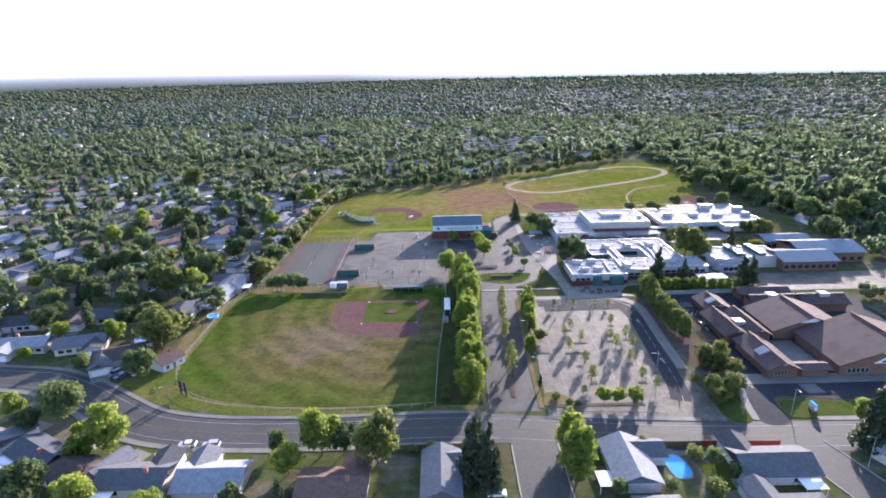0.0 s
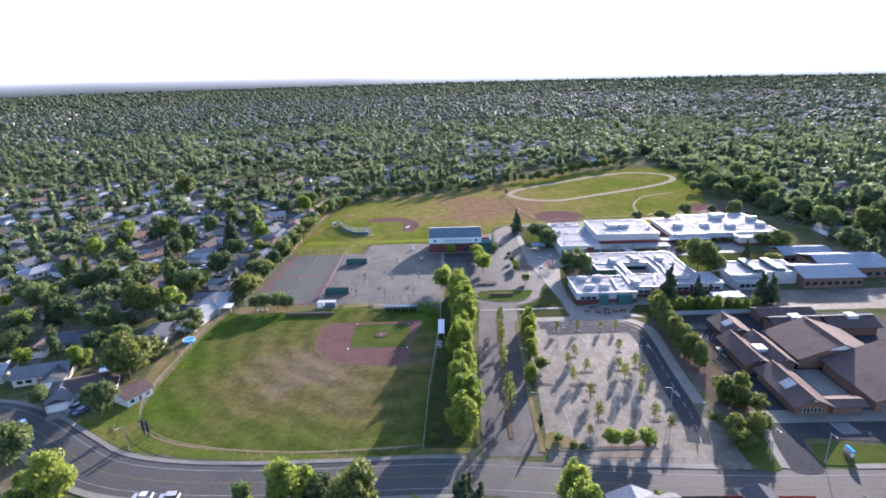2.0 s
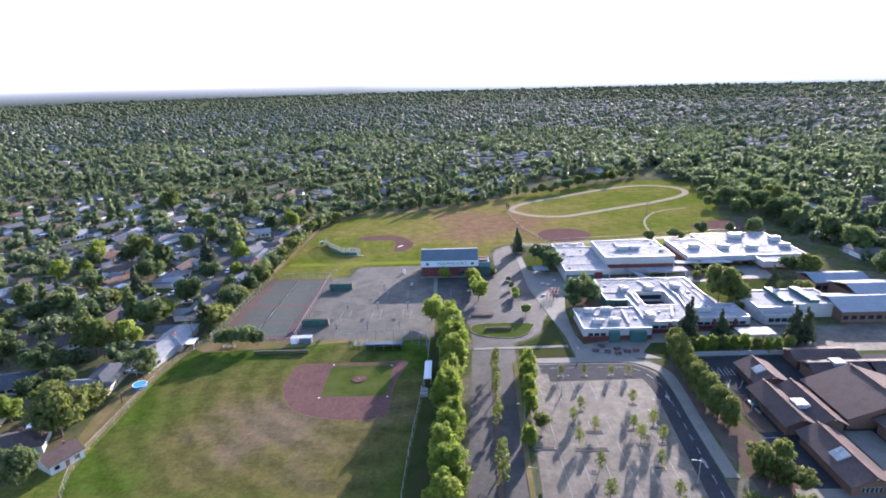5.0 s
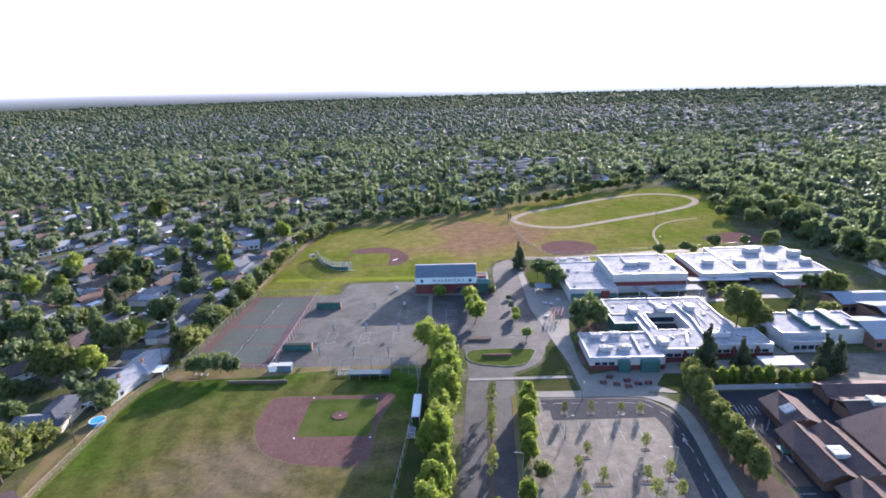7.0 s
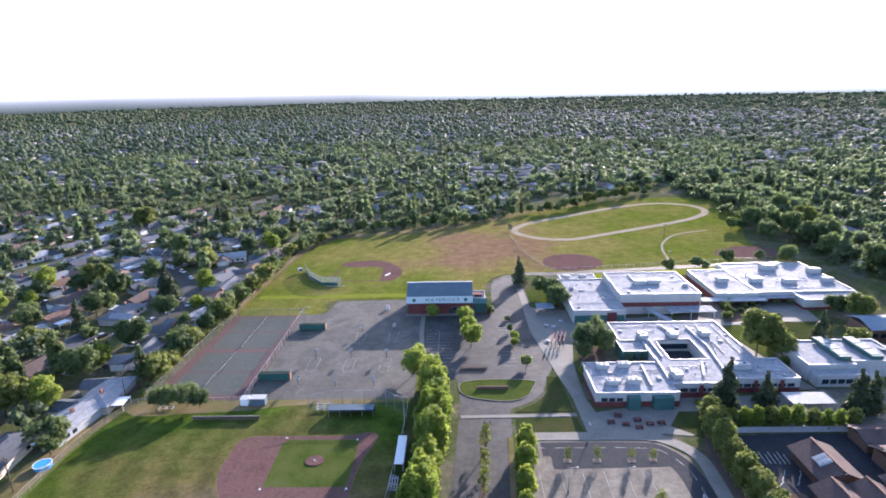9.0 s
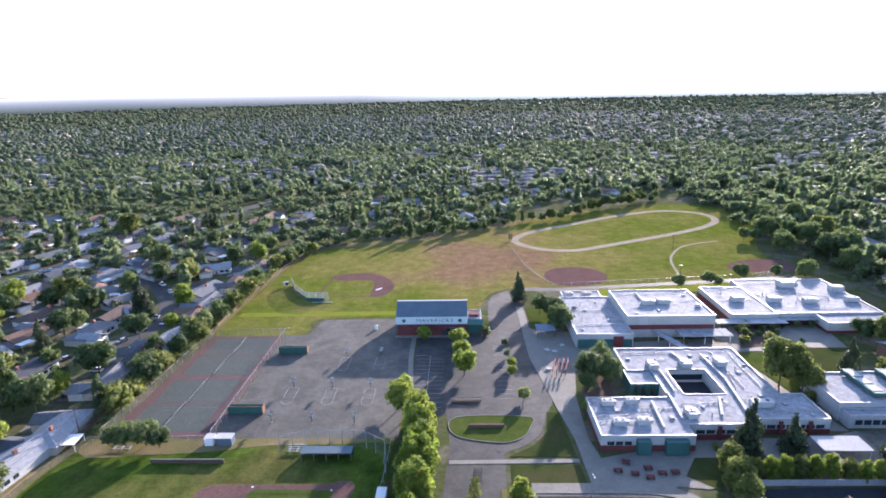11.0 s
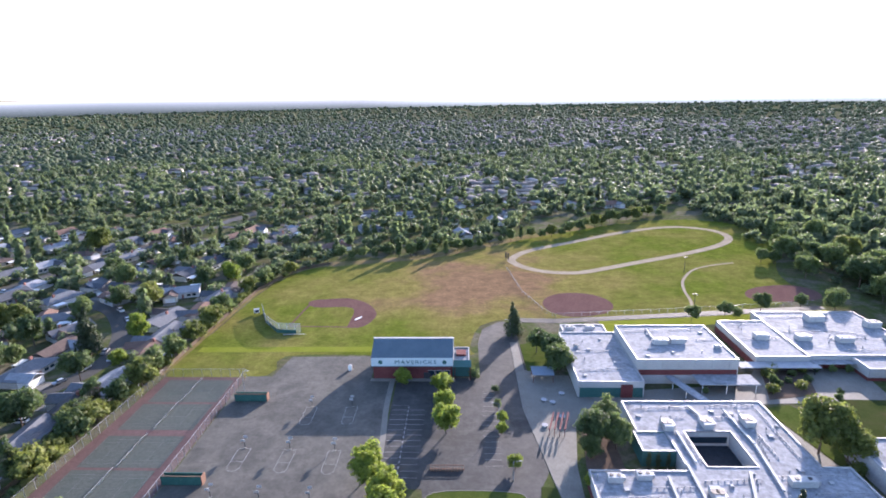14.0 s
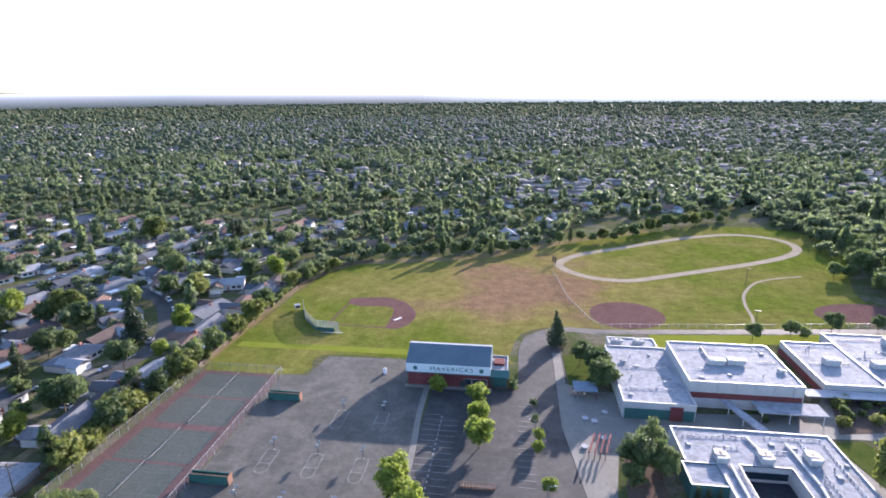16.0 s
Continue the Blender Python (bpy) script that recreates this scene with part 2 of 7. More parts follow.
M_SIGN = surface("white_sign_band", [(0.50, 0.56, 0.58)], 0.7, 0.4, 2.0, grain=0.12)
M_LETTER = surface("dark_green_lettering", [(0.03, 0.10, 0.11)], 0.7, 0.5, 2.0)
M_SHINGLE = surface("brown_shingle", [(0.088, 0.062, 0.058), (0.122, 0.086, 0.077), (0.10, 0.074, 0.067)], 0.85, 0.15, 2.0, bump=0.3, grain=0.4)
M_TAN = surface("tan_fascia", [(0.182, 0.105, 0.073), (0.210, 0.126, 0.091)], 0.8, 0.3, 2.0)
M_ROOFS = varied("house_shingles", [(0.072, 0.075, 0.082), (0.13, 0.135, 0.144), (0.21, 0.213, 0.22), (0.11, 0.085, 0.074), (0.29, 0.30, 0.315), (0.09, 0.098, 0.11), (0.18, 0.118, 0.09), (0.16, 0.167, 0.178)], 0.85, 1.0, 0.4)
M_WALLS = varied("house_stucco", [(0.55, 0.51, 0.44), (0.66, 0.64, 0.60), (0.45, 0.42, 0.38), (0.62, 0.56, 0.45), (0.40, 0.42, 0.43), (0.70, 0.69, 0.66)], 0.85)
M_WHITE = surface("white_paint", [(0.76, 0.76, 0.74)], 0.6, 0.5, 3.0, grain=0.12)
M_BRICK = surface("chimney_brick", [(0.28, 0.13, 0.10), (0.34, 0.17, 0.13)], 0.9, 1.0, 5.0)
M_WOOD = surface("weathered_fence_wood", [(0.103, 0.076, 0.052), (0.135, 0.103, 0.071)], 0.9, 0.5, 4.0)
M_REDWOOD = surface("red_stained_wood", [(0.22, 0.05, 0.04), (0.28, 0.07, 0.05)], 0.8, 0.5, 4.0)
M_BARK = surface("bark", [(0.12, 0.09, 0.065), (0.17, 0.13, 0.10)], 0.95, 1.5, 8.0, spec=0.1)
M_POOL = surface("pool_water", [(0.05, 0.28, 0.55), (0.08, 0.36, 0.62)], 0.12, 0.4, 2.0, grain=0.1)
M_SOIL = surface("bare_planting_soil", [(0.10, 0.075, 0.058), (0.14, 0.105, 0.08)], 0.95, 0.3, 2.0, spec=0.0)
M_PALEROOF = surface("pale_blue_metal_roof", [(0.17, 0.21, 0.25), (0.21, 0.25, 0.29)], 0.75, 0.2, 1.5, grain=0.2, spec=0.03)
M_CAR = varied("car_paint", [(0.62, 0.62, 0.62), (0.34, 0.35, 0.37), (0.05, 0.05, 0.055), (0.70, 0.70, 0.68), (0.42, 0.43, 0.45), (0.09, 0.12, 0.19), (0.66, 0.66, 0.66), (0.20, 0.20, 0.21)], 0.3, 0.5, 0.05, 0.0, 0.6)
M_RUBBER = surface("tyre_rubber", [(0.025, 0.025, 0.025)], 0.8, 1.0, 4.0)
M_NET = mesh_wire("chain_link", (0.24, 0.25, 0.24), 0.06)
M_NETPALE = mesh_wire("pale_chain_link", (0.5, 0.51, 0.5), 0.22)
M_NETDARK = mesh_wire("court_windscreen_netting", (0.06, 0.08, 0.08), 0.30)
M_LEAF = foliage("broad_leaves", (0.066, 0.096, 0.045), (0.155, 0.19, 0.078), 0.5)
M_LEAFBRIGHT = foliage("sunlit_fresh_leaves", (0.155, 0.205, 0.038), (0.25, 0.288, 0.06), 0.58)
M_LEAFOLIVE = foliage("olive_leaves", (0.115, 0.135, 0.042), (0.19, 0.205, 0.062), 0.5)
M_NEEDLE = foliage("conifer_needles", (0.045, 0.06, 0.036), (0.075, 0.092, 0.05), 0.35)
# Paler and bluer than the near leaves: haze put into the base colour.
M_FARLEAF = foliage("haze_tinted_leaves", (0.088, 0.115, 0.070), (0.170, 0.205, 0.110), 0.55, True)
M_FARHOUSE = island_varied("distant_roofs", [(0.09, 0.09, 0.1), (0.2, 0.187, 0.176), (0.13, 0.117, 0.108), (0.27, 0.263, 0.255), (0.15, 0.13, 0.117), (0.11, 0.11, 0.12)])
M_FARWALL = island_varied("distant_walls", [(0.36, 0.34, 0.3), (0.5, 0.48, 0.45), (0.32, 0.3, 0.29)])


# ---------------------------------------------------------------- mesh helpers
def finish(bm, name):
    me = bpy.data.meshes.new(name)
    bm.normal_update()
    bm.to_mesh(me)
    bm.free()
    return me


def part(name, bm, material, parent, label=""):
    me = bm if isinstance(bm, bpy.types.Mesh) else finish(bm, name)
    if not me.materials:
        me.materials.append(material)
    ob = new(name, me)
    ob.parent = parent
    return tagged(ob, label)


def thing(name, m, label, category, group="", kind=""):
    ob = new(name)
    ob.empty_display_size = 0.5
    ob.matrix_world = m
    return tagged(ob, label, category, group, kind)


def solid(name, bm, material, label, category, group="", kind="", m=None):
    me = bm if isinstance(bm, bpy.types.Mesh) else finish(bm, name)
    if not me.materials:
        me.materials.append(material)
    ob = new(name, me)
    if m is not None:
        ob.matrix_world = m
    return tagged(ob, label, category, group, kind)


def box(x0, x1, y0, y1, z0, z1, bm=None, bevel=0.0):
    bm = bm or bmesh.new()
    v = [bm.verts.new((x, y, z)) for z in (z0, z1) for x, y in ((x0, y0), (x1, y0), (x1, y1), (x0, y1))]
    fs = [bm.faces.new([v[i] for i in f]) for f in ((3, 2, 1, 0), (4, 5, 6, 7), (0, 1, 5, 4), (1, 2, 6, 5), (2, 3, 7, 6), (3, 0, 4, 7))]
    if bevel:
        bmesh.ops.bevel(bm, geom=list({e for f in fs for e in f.edges}), offset=bevel, segments=1, affect="EDGES")
    return bm


def slab(pts, z0, z1, bm=None):
    """A flat plate with the outline pts, from z0 up to z1."""
    bm = bm or bmesh.new()
    area = sum(a[0] * b[1] - b[0] * a[1] for a, b in zip(pts, pts[1:] + pts[:1]))
    pts = pts if area > 0 else pts[::-1]
    top = [bm.verts.new((x, y, z1)) for x, y in pts]
    low = [bm.verts.new((x, y, z0)) for x, y in pts]
    bm.faces.new(top)
    for i in range(len(pts)):
        j = (i + 1) % len(pts)
        bm.faces.new((low[i], low[j], top[j], top[i]))
    return bm


def tube(a, b, r0, r1=None, n=6, bm=None):
    bm = bm or bmesh.new()
    a, b, r1 = Vector(a), Vector(b), r0 if r1 is None else r1
    turn = (b - a).to_track_quat("Z", "Y").to_matrix()
    rings = [[bm.verts.new(c + turn @ Vector((r * math.cos(6.2832 * k / n), r * math.sin(6.2832 * k / n), 0))) for k in range(n)] for c, r in ((a, r0), (b, r1))]
    for k in range(n):
        bm.faces.new((rings[0][k], rings[0][(k + 1) % n], rings[1][(k + 1) % n], rings[1][k]))
    bm.faces.new(rings[1])
    bm.faces.new(rings[0][::-1])
    return bm


def smooth(pts, closed=False, steps=6):
    """A Catmull-Rom curve through the points."""
    n, out = len(pts), []
    for i in range(n if closed else n - 1):
        p = [pts[(i + k) % n] if closed else pts[min(max(i + k, 0), n - 1)] for k in (-1, 0, 1, 2)]
        for s in range(steps):
            u = s / steps
            out.append(tuple(0.5 * (2 * p[1][d] + (p[2][d] - p[0][d]) * u + (2 * p[0][d] - 5 * p[1][d] + 4 * p[2][d] - p[3][d]) * u * u + (3 * p[1][d] - p[0][d] - 3 * p[2][d] + p[3][d]) * u**3) for d in (0, 1)))
    return out if closed else out + [tuple(pts[-1])]


def offset(pts, d, closed=False):
    """The line moved d to its left."""
    out, n = [], len(pts)
    for i in range(n):
        a = pts[(i - 1) % n] if closed or i else pts[0]
        b = pts[(i + 1) % n] if closed or i < n - 1 else pts[-1]
        tx, ty = b[0] - a[0], b[1] - a[1]
        k = math.hypot(tx, ty) or 1
        out.append((pts[i][0] - ty / k * d, pts[i][1] + tx / k * d))
    return out


def band(pts, w0, w1, z0, z1, closed=False, bm=None):
    """A strip beside a line, from w0 to w1 to its left, from height z0 up to z1."""
    bm = bm or bmesh.new()
    a, b = offset(pts, w0, closed), offset(pts, w1, closed)
    va = [[bm.verts.new((x, y, z)) for x, y in line] for line, z in ((a, z0), (a, z1), (b, z1), (b, z0))]
    n = len(pts)
    for i in range(n if closed else n - 1):
        j = (i + 1) % n
        for r in range(3):
            bm.faces.new((va[r][i], va[r][j], va[r + 1][j], va[r + 1][i]))
    return bm


def dashes(pts, width, z, dash, gap, bm=None):
    bm = bm or bmesh.new()
    line, run = [Vector(p) for p in pts], 0.0
    for a, b in zip(line, line[1:]):
        length = (b - a).length
        s = -(run % (dash + gap))
        while s < length:
            u, v = max(s, 0), min(s + dash, length)
            if v > u + 0.1:
                p, q = a + (b - a) * u / length, a + (b - a) * v / length
                w = Vector((-(b - a).y, (b - a).x)).normalized() * width / 2
                bm.faces.new([bm.verts.new((*c, z)) for c in (p - w, q - w, q + w, p + w)])
            s += dash + gap
        run += length
    return bm


def strokes(lines, width, z, bm=None):
    """Painted straight lines (x0, y0, x1, y1)."""
    bm = bm or bmesh.new()
    for x0, y0, x1, y1 in lines:
        a, b = Vector((x0, y0)), Vector((x1, y1))
        w = Vector((-(b - a).y, (b - a).x)).normalized() * width / 2
        bm.faces.new([bm.verts.new((*c, z)) for c in (a - w, b - w, b + w, a + w)])
    return bm


def gable(x0, x1, y0, y1, z0, z1, along="x", over=0.5, thick=0.18, bm=None):
    """A gable roof with overhang, solid, over the given footprint."""
    bm = bm or bmesh.new()
    if along == "x":
        ends = [((x, y0 - over), (x, (y0 + y1) / 2), (x, y1 + over)) for x in (x0 - over, x1 + over)]
    else:
        ends = [((x0 - over, y), ((x0 + x1) / 2, y), (x1 + over, y)) for y in (y0 - over, y1 + over)]
    v = []
    for e in ends:
        v.append([bm.verts.new((*e[k], z)) for k, z in ((0, z0), (1, z1), (2, z0), (2, z0 - thick), (1, z1 - thick), (0, z0 - thick))])
    for k in range(6):
        bm.faces.new((v[0][k], v[0][(k + 1) % 6], v[1][(k + 1) % 6], v[1][k]))
    for e in v:
        bm.faces.new((e[0], e[1], e[4], e[5]))
        bm.faces.new((e[1], e[2], e[3], e[4]))
    bmesh.ops.recalc_face_normals(bm, faces=bm.faces)
    return bm


def hip(x0, x1, y0, y1, z0, z1, over=0.5, bm=None):
    bm = bm or bmesh.new()
    x0, x1, y0, y1 = x0 - over, x1 + over, y0 - over, y1 + over
    r = min(x1 - x0, y1 - y0) / 2
    cx, cy = (x0 + x1) / 2, (y0 + y1) / 2
    a, b = ((x0 + r, cy), (x1 - r, cy)) if x1 - x0 >= y1 - y0 else ((cx, y0 + r), (cx, y1 - r))
    if Vector(a).to_2d() == Vector(b).to_2d():
        b = (b[0] + 0.01, b[1])
    low = [bm.verts.new((x, y, z0)) for x, y in ((x0, y0), (x1, y0), (x1, y1), (x0, y1))]
    base = [bm.verts.new((x, y, z0 - 0.2)) for x, y in ((x0, y0), (x1, y0), (x1, y1), (x0, y1))]
    p, q = bm.verts.new((*a, z1)), bm.verts.new((*b, z1))
    if x1 - x0 >= y1 - y0:
        fs = ((low[0], low[1], q, p), (low[1], low[2], q), (low[2], low[3], p, q), (low[3], low[0], p))
    else:
        fs = ((low[0], low[1], p), (low[1], low[2], q, p), (low[2], low[3], q), (low[3], low[0], p, q))
    for f in fs:
        bm.faces.new(f)
    for k in range(4):
        bm.faces.new((base[k], base[(k + 1) % 4], low[(k + 1) % 4], low[k]))
    bm.faces.new(base[::-1])
    return bm


def gable_end(x, y0, y1, z0, z1, thick=0.2, bm=None):
    """The triangle of wall under a gable, across y."""
    bm = bm or bmesh.new()
    v = [[bm.verts.new((x + d, y, z)) for y, z in ((y0, z0), (y1, z0), ((y0 + y1) / 2, z1))] for d in (-thick / 2, thick / 2)]
    bm.faces.new(v[0][::-1]), bm.faces.new(v[1])
    for k in range(3):
        bm.faces.new((v[0][k], v[0][(k + 1) % 3], v[1][(k + 1) % 3], v[1][k]))
    return bm


# ---------------------------------------------------------------- ground, streets, fields
def relief(x, y):
    """Height of the land: level, with a low rise towards the horizon."""
    d = max(0.0, math.hypot(x, y - 150) - 1800.0) / 3200.0
    return 66.0 * min(d, 1.6) ** 1.5 if d > 0 else 0.0


bm = bmesh.new()
rings = []
for r in (0, 400, 900, 1500, 1800, 2200, 2700, 3300, 4000, 4800, 5600, 6600):
    if r == 0:
        rings.append([bm.verts.new((0, 150, 0))])
    else:
        rings.append([bm.verts.new((r * math.sin(6.28319 * k / 72), 150 + r * math.cos(6.28319 * k / 72), relief(r * math.sin(6.28319 * k / 72), 150 + r * math.cos(6.28319 * k / 72)))) for k in range(72)])
for k in range(72):
    bm.faces.new((rings[0][0], rings[1][(k + 1) % 72], rings[1][k]))
    for a, b in zip(rings[1:], rings[2:]):
        bm.faces.new((a[k], a[(k + 1) % 72], b[(k + 1) % 72], b[k]))
solid("ground", bm, M_GROUND, "dry suburban soil and garden ground to the horizon", "ground", kind="structure")

def painted_haze(radius):
    """Emissive material: far land and evening haze painted in, brightened towards the sun."""
    m = bpy.data.materials.new("painted_haze")
    m.use_nodes = True
    t = m.node_tree
    t.nodes.clear()
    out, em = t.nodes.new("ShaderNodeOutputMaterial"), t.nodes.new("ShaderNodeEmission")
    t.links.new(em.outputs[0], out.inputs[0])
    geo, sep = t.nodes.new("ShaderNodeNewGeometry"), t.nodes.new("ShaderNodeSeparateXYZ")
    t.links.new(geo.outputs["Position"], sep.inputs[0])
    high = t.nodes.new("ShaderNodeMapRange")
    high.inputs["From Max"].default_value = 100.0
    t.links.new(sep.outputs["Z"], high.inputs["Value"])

    def streaks(scale, low, top):
        stretch = t.nodes.new("ShaderNodeVectorMath")
        stretch.operation = "MULTIPLY"
        stretch.inputs[1].default_value = scale
        t.links.new(geo.outputs["Position"], stretch.inputs[0])
        n = t.nodes.new("ShaderNodeTexNoise")
        n.inputs["Detail"].default_value = 5.0
        n.inputs["Roughness"].default_value = 0.7
        t.links.new(stretch.outputs[0], n.inputs["Vector"])
        return ramp(t, n.outputs[0], [(0.36, low), (0.64, top)])

    # Haze painted by height: dark land below, near white at the horizon.
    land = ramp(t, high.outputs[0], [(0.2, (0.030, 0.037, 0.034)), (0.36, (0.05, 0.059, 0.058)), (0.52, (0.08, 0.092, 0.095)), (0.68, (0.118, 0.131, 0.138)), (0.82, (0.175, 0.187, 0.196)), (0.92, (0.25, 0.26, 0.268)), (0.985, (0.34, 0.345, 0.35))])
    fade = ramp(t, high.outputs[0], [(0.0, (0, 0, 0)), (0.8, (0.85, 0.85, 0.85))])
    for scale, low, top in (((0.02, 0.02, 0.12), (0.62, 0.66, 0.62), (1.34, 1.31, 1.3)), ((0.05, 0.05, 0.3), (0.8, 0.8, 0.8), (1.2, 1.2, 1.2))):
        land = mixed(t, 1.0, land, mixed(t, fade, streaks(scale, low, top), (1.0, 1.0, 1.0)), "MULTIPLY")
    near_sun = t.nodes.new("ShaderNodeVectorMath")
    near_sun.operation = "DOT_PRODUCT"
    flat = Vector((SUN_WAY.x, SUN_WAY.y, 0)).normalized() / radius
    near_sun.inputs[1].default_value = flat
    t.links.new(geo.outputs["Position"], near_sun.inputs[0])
    # Sun glow painted into the haze, strongest towards the sun's bearing.
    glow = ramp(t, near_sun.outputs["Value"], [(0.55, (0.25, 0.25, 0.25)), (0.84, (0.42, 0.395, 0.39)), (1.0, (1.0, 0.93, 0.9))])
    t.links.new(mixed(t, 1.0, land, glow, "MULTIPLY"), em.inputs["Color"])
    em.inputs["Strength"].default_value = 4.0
    return m


FAR = 3600.0
# Emissive ring added at the horizon to carry the painted haze.
solid("backdrop", band([(FAR * math.sin(6.28319 * k / 96), 150 + FAR * math.cos(6.28319 * k / 96)) for k in range(96)], -2, 2, -1, 106, True), painted_haze(FAR), "glowing backdrop ring with far land and haze painted on it", "backdrop", kind="structure")

ROAD_LINE = smooth([(-420, 182), (-300, 181), (-210, 177.5), (-168, 171.8), (-150, 169.4), (-140, 166.4), (-128, 160.4), (-114, 151.4), (-100, 143.2), (-85, 139.3), (-65, 137.5), (-40, 137.6), (-10, 138.2), (15, 135.8), (45, 132.6), (70, 131.2), (105, 130.6), (160, 130.6), (260, 132)])


def road(name, line, half, label, kerb=True, z=0.05):
    ob = solid(name, band(line, -half, half, 0.0, z), M_ROAD, label, "road", kind="structure")
    if kerb:
        for side in (1, -1):
            bmk = band(line, side * half, side * (half + 0.3), 0.0, 0.17)
            part("kerb", bmk, M_KERB, ob, "pale concrete kerb")
    return ob


main = solid("road_main", band(ROAD_LINE, -6.4, 6.4, 0.0, 0.05), M_ROAD, "grey two-lane asphalt street curving past the field", "road", kind="structure")
bm = band(ROAD_LINE, -0.17, -0.08, 0.04, 0.062)
band(ROAD_LINE, 0.08, 0.17, 0.04, 0.062, bm=bm)
part("centre_line", bm, M_YELLOW, main, "double yellow centre line")
for w in (4.3, -4.3):
    part("lane_line", band(ROAD_LINE, w - 0.05, w + 0.05, 0.04, 0.062), M_PAINT, main, "white bicycle lane line")
NORTHWALK = [p for p in ROAD_LINE if p[0] < -3]
solid("pavement_north", band(NORTHWALK, 6.4, 7.8, 0.0, 0.16), M_CONC, "pale concrete pavement along the street", "pavement", kind="structure")
EASTWALK = [p for p in ROAD_LINE if 20 < p[0] < 60]
solid("pavement_lot", band(EASTWALK, 6.4, 8.2, 0.0, 0.16), M_CONC, "pale concrete pavement along the parking lot", "pavement", kind="structure")
EASTWALK = [p for p in ROAD_LINE if p[0] > 88]
solid("pavement_church", band(EASTWALK, 6.4, 8.2, 0.0, 0.16), M_CONC, "pale concrete pavement by the church lawn", "pavement", kind="structure")
for name, lo, hi in (("pavement_southwest", -400, 1), ("pavement_south", 20, 74)):
    solid(name, band([p for p in ROAD_LINE if lo < p[0] < hi], -6.4, -8.2, 0.0, 0.16), M_CONC, "pale concrete pavement in front of the houses", "pavement", kind="structure")

side = solid("road_side", band([(10.6, 131.6), (10.4, 100), (10.2, 20)], -6.2, 6.2, 0.0, 0.045), M_ROAD, "grey asphalt side street with tree shadows", "road", kind="structure")
part("kerb", band([(4.2, 130), (4.0, 100), (3.8, 20)], 0, 0.35, 0.0, 0.17), M_KERB, side)
part("kerb", band([(16.9, 130), (16.7, 100), (16.5, 20)], -0.35, 0, 0.0, 0.17), M_KERB, side)
SE_LINE = smooth([(81, 127), (83.5, 119), (86.5, 108), (92, 90), (98, 60)])
road("road_corner", SE_LINE, 5.8, "grey asphalt side street at the corner house", z=0.045)
DRIVE = [(7.6, 144.8), (8.4, 172), (10.2, 203), (12.6, 240)]
solid("road_drive", band(DRIVE, -7.8, 7.8, 0.0, 0.042), M_DRIVE, "worn asphalt entrance drive to the school", "road", kind="structure")
part("kerb", band([(8.0, 152), (8.6, 175), (10.4, 205), (11.6, 228)], -0.7, 0.7, 0.0, 0.18), M_SOIL, bpy.data.objects["road_drive"], "raised median strip")
part("kerb", band([(15.6, 146), (16.2, 172), (17.8, 203), (19.2, 226)], -0.6, 0.9, 0.0, 0.15), M_DRY, bpy.data.objects["road_drive"], "dry planted strip beside the drive")

# south ball field
FIELD = smooth([(-99, 161), (-103.5, 176), (-103.8, 200), (-103.8, 225), (-98.5, 243), (-70, 244), (-30, 244), (-11.5, 244), (-11.5, 228), (-13, 205), (-15, 176), (-16, 149), (-40, 147.5), (-66, 149), (-85, 154.5)], True, 4)
solid("field_south", slab(FIELD, 0, 0.03), M_FIELD, "patchy green and brown baseball outfield turf", "field", kind="structure")
VERGE = [(-120, 165), (-108, 157), (-96, 151), (-82, 148), (-60, 145.3), (-30, 145.6), (-4, 146.4), (-4, 262), (-11, 262), (-11, 247), (-100, 247), (-107, 235), (-107, 180)]
solid("verge", slab(VERGE, 0, 0.016), M_VERGE, "green and straw-coloured grass verge round the ball field", "grass", kind="structure")
solid("dry_strip", slab(smooth([(-99, 246), (-97, 238.6), (-80, 239.4), (-62, 241.0), (-46, 243.8), (-24, 244.4), (-22, 246.8), (-60, 246.9)], True, 4), 0, 0.037), M_DRY, "bare straw-coloured strip behind the ball field", "grass", kind="structure")
solid("dirt_bank", slab(smooth([(-105.4, 176), (-105.6, 198), (-104.8, 224), (-100.2, 245), (-104, 247), (-108, 234), (-111.5, 218), (-113, 200), (-110, 184)], True, 4), 0, 0.036), M_DRY, "bare dusty bank between the fence and the gardens", "ground", kind="structure")
# Dark grass whose tone also carries the shade of the tree row.
solid("shady_strip", slab([(-15.6, 149), (-1.6, 148.6), (-1.0, 185), (-0.5, 225), (2.0, 246), (-9.6, 252), (-11.0, 246), (-11.3, 228), (-12.6, 205), (-14.7, 177)], 0, 0.034), M_SHADY, "dark green grass strip under the tree row, shade painted in", "grass", kind="structure")
SKIN = smooth([(-57, 226.6), (-58.8, 218), (-58.2, 209.5), (-52.5, 199.5), (-45, 195.5), (-37, 193.6), (-28, 193.4), (-23, 196), (-22.8, 204), (-22, 215), (-18.8, 226.5), (-22, 229), (-27, 227.6), (-44, 227.4)], True, 5)
solid("infield_south", slab(SKIN, 0, 0.042), M_DIRT, "reddish-brown clay infield of the ball field", "ground", kind="structure")
solid("infield_edge", band(SKIN, -0.1, 0.55, 0, 0.04, True), M_DRY, "dry straw edge round the clay infield", "grass", kind="structure")
solid("infield_grass", slab([(-45.2, 206.3), (-24.6, 206.2), (-23.8, 208), (-23.8, 225.6), (-44, 225.8), (-45.4, 224)], 0, 0.056), M_LAWN, "green square of infield grass", "grass", kind="structure")
MOUND = [(-34.4 + 2.6 * math.cos(k * 0.5236), 216.4 + 2.2 * math.sin(k * 0.5236)) for k in range(12)]
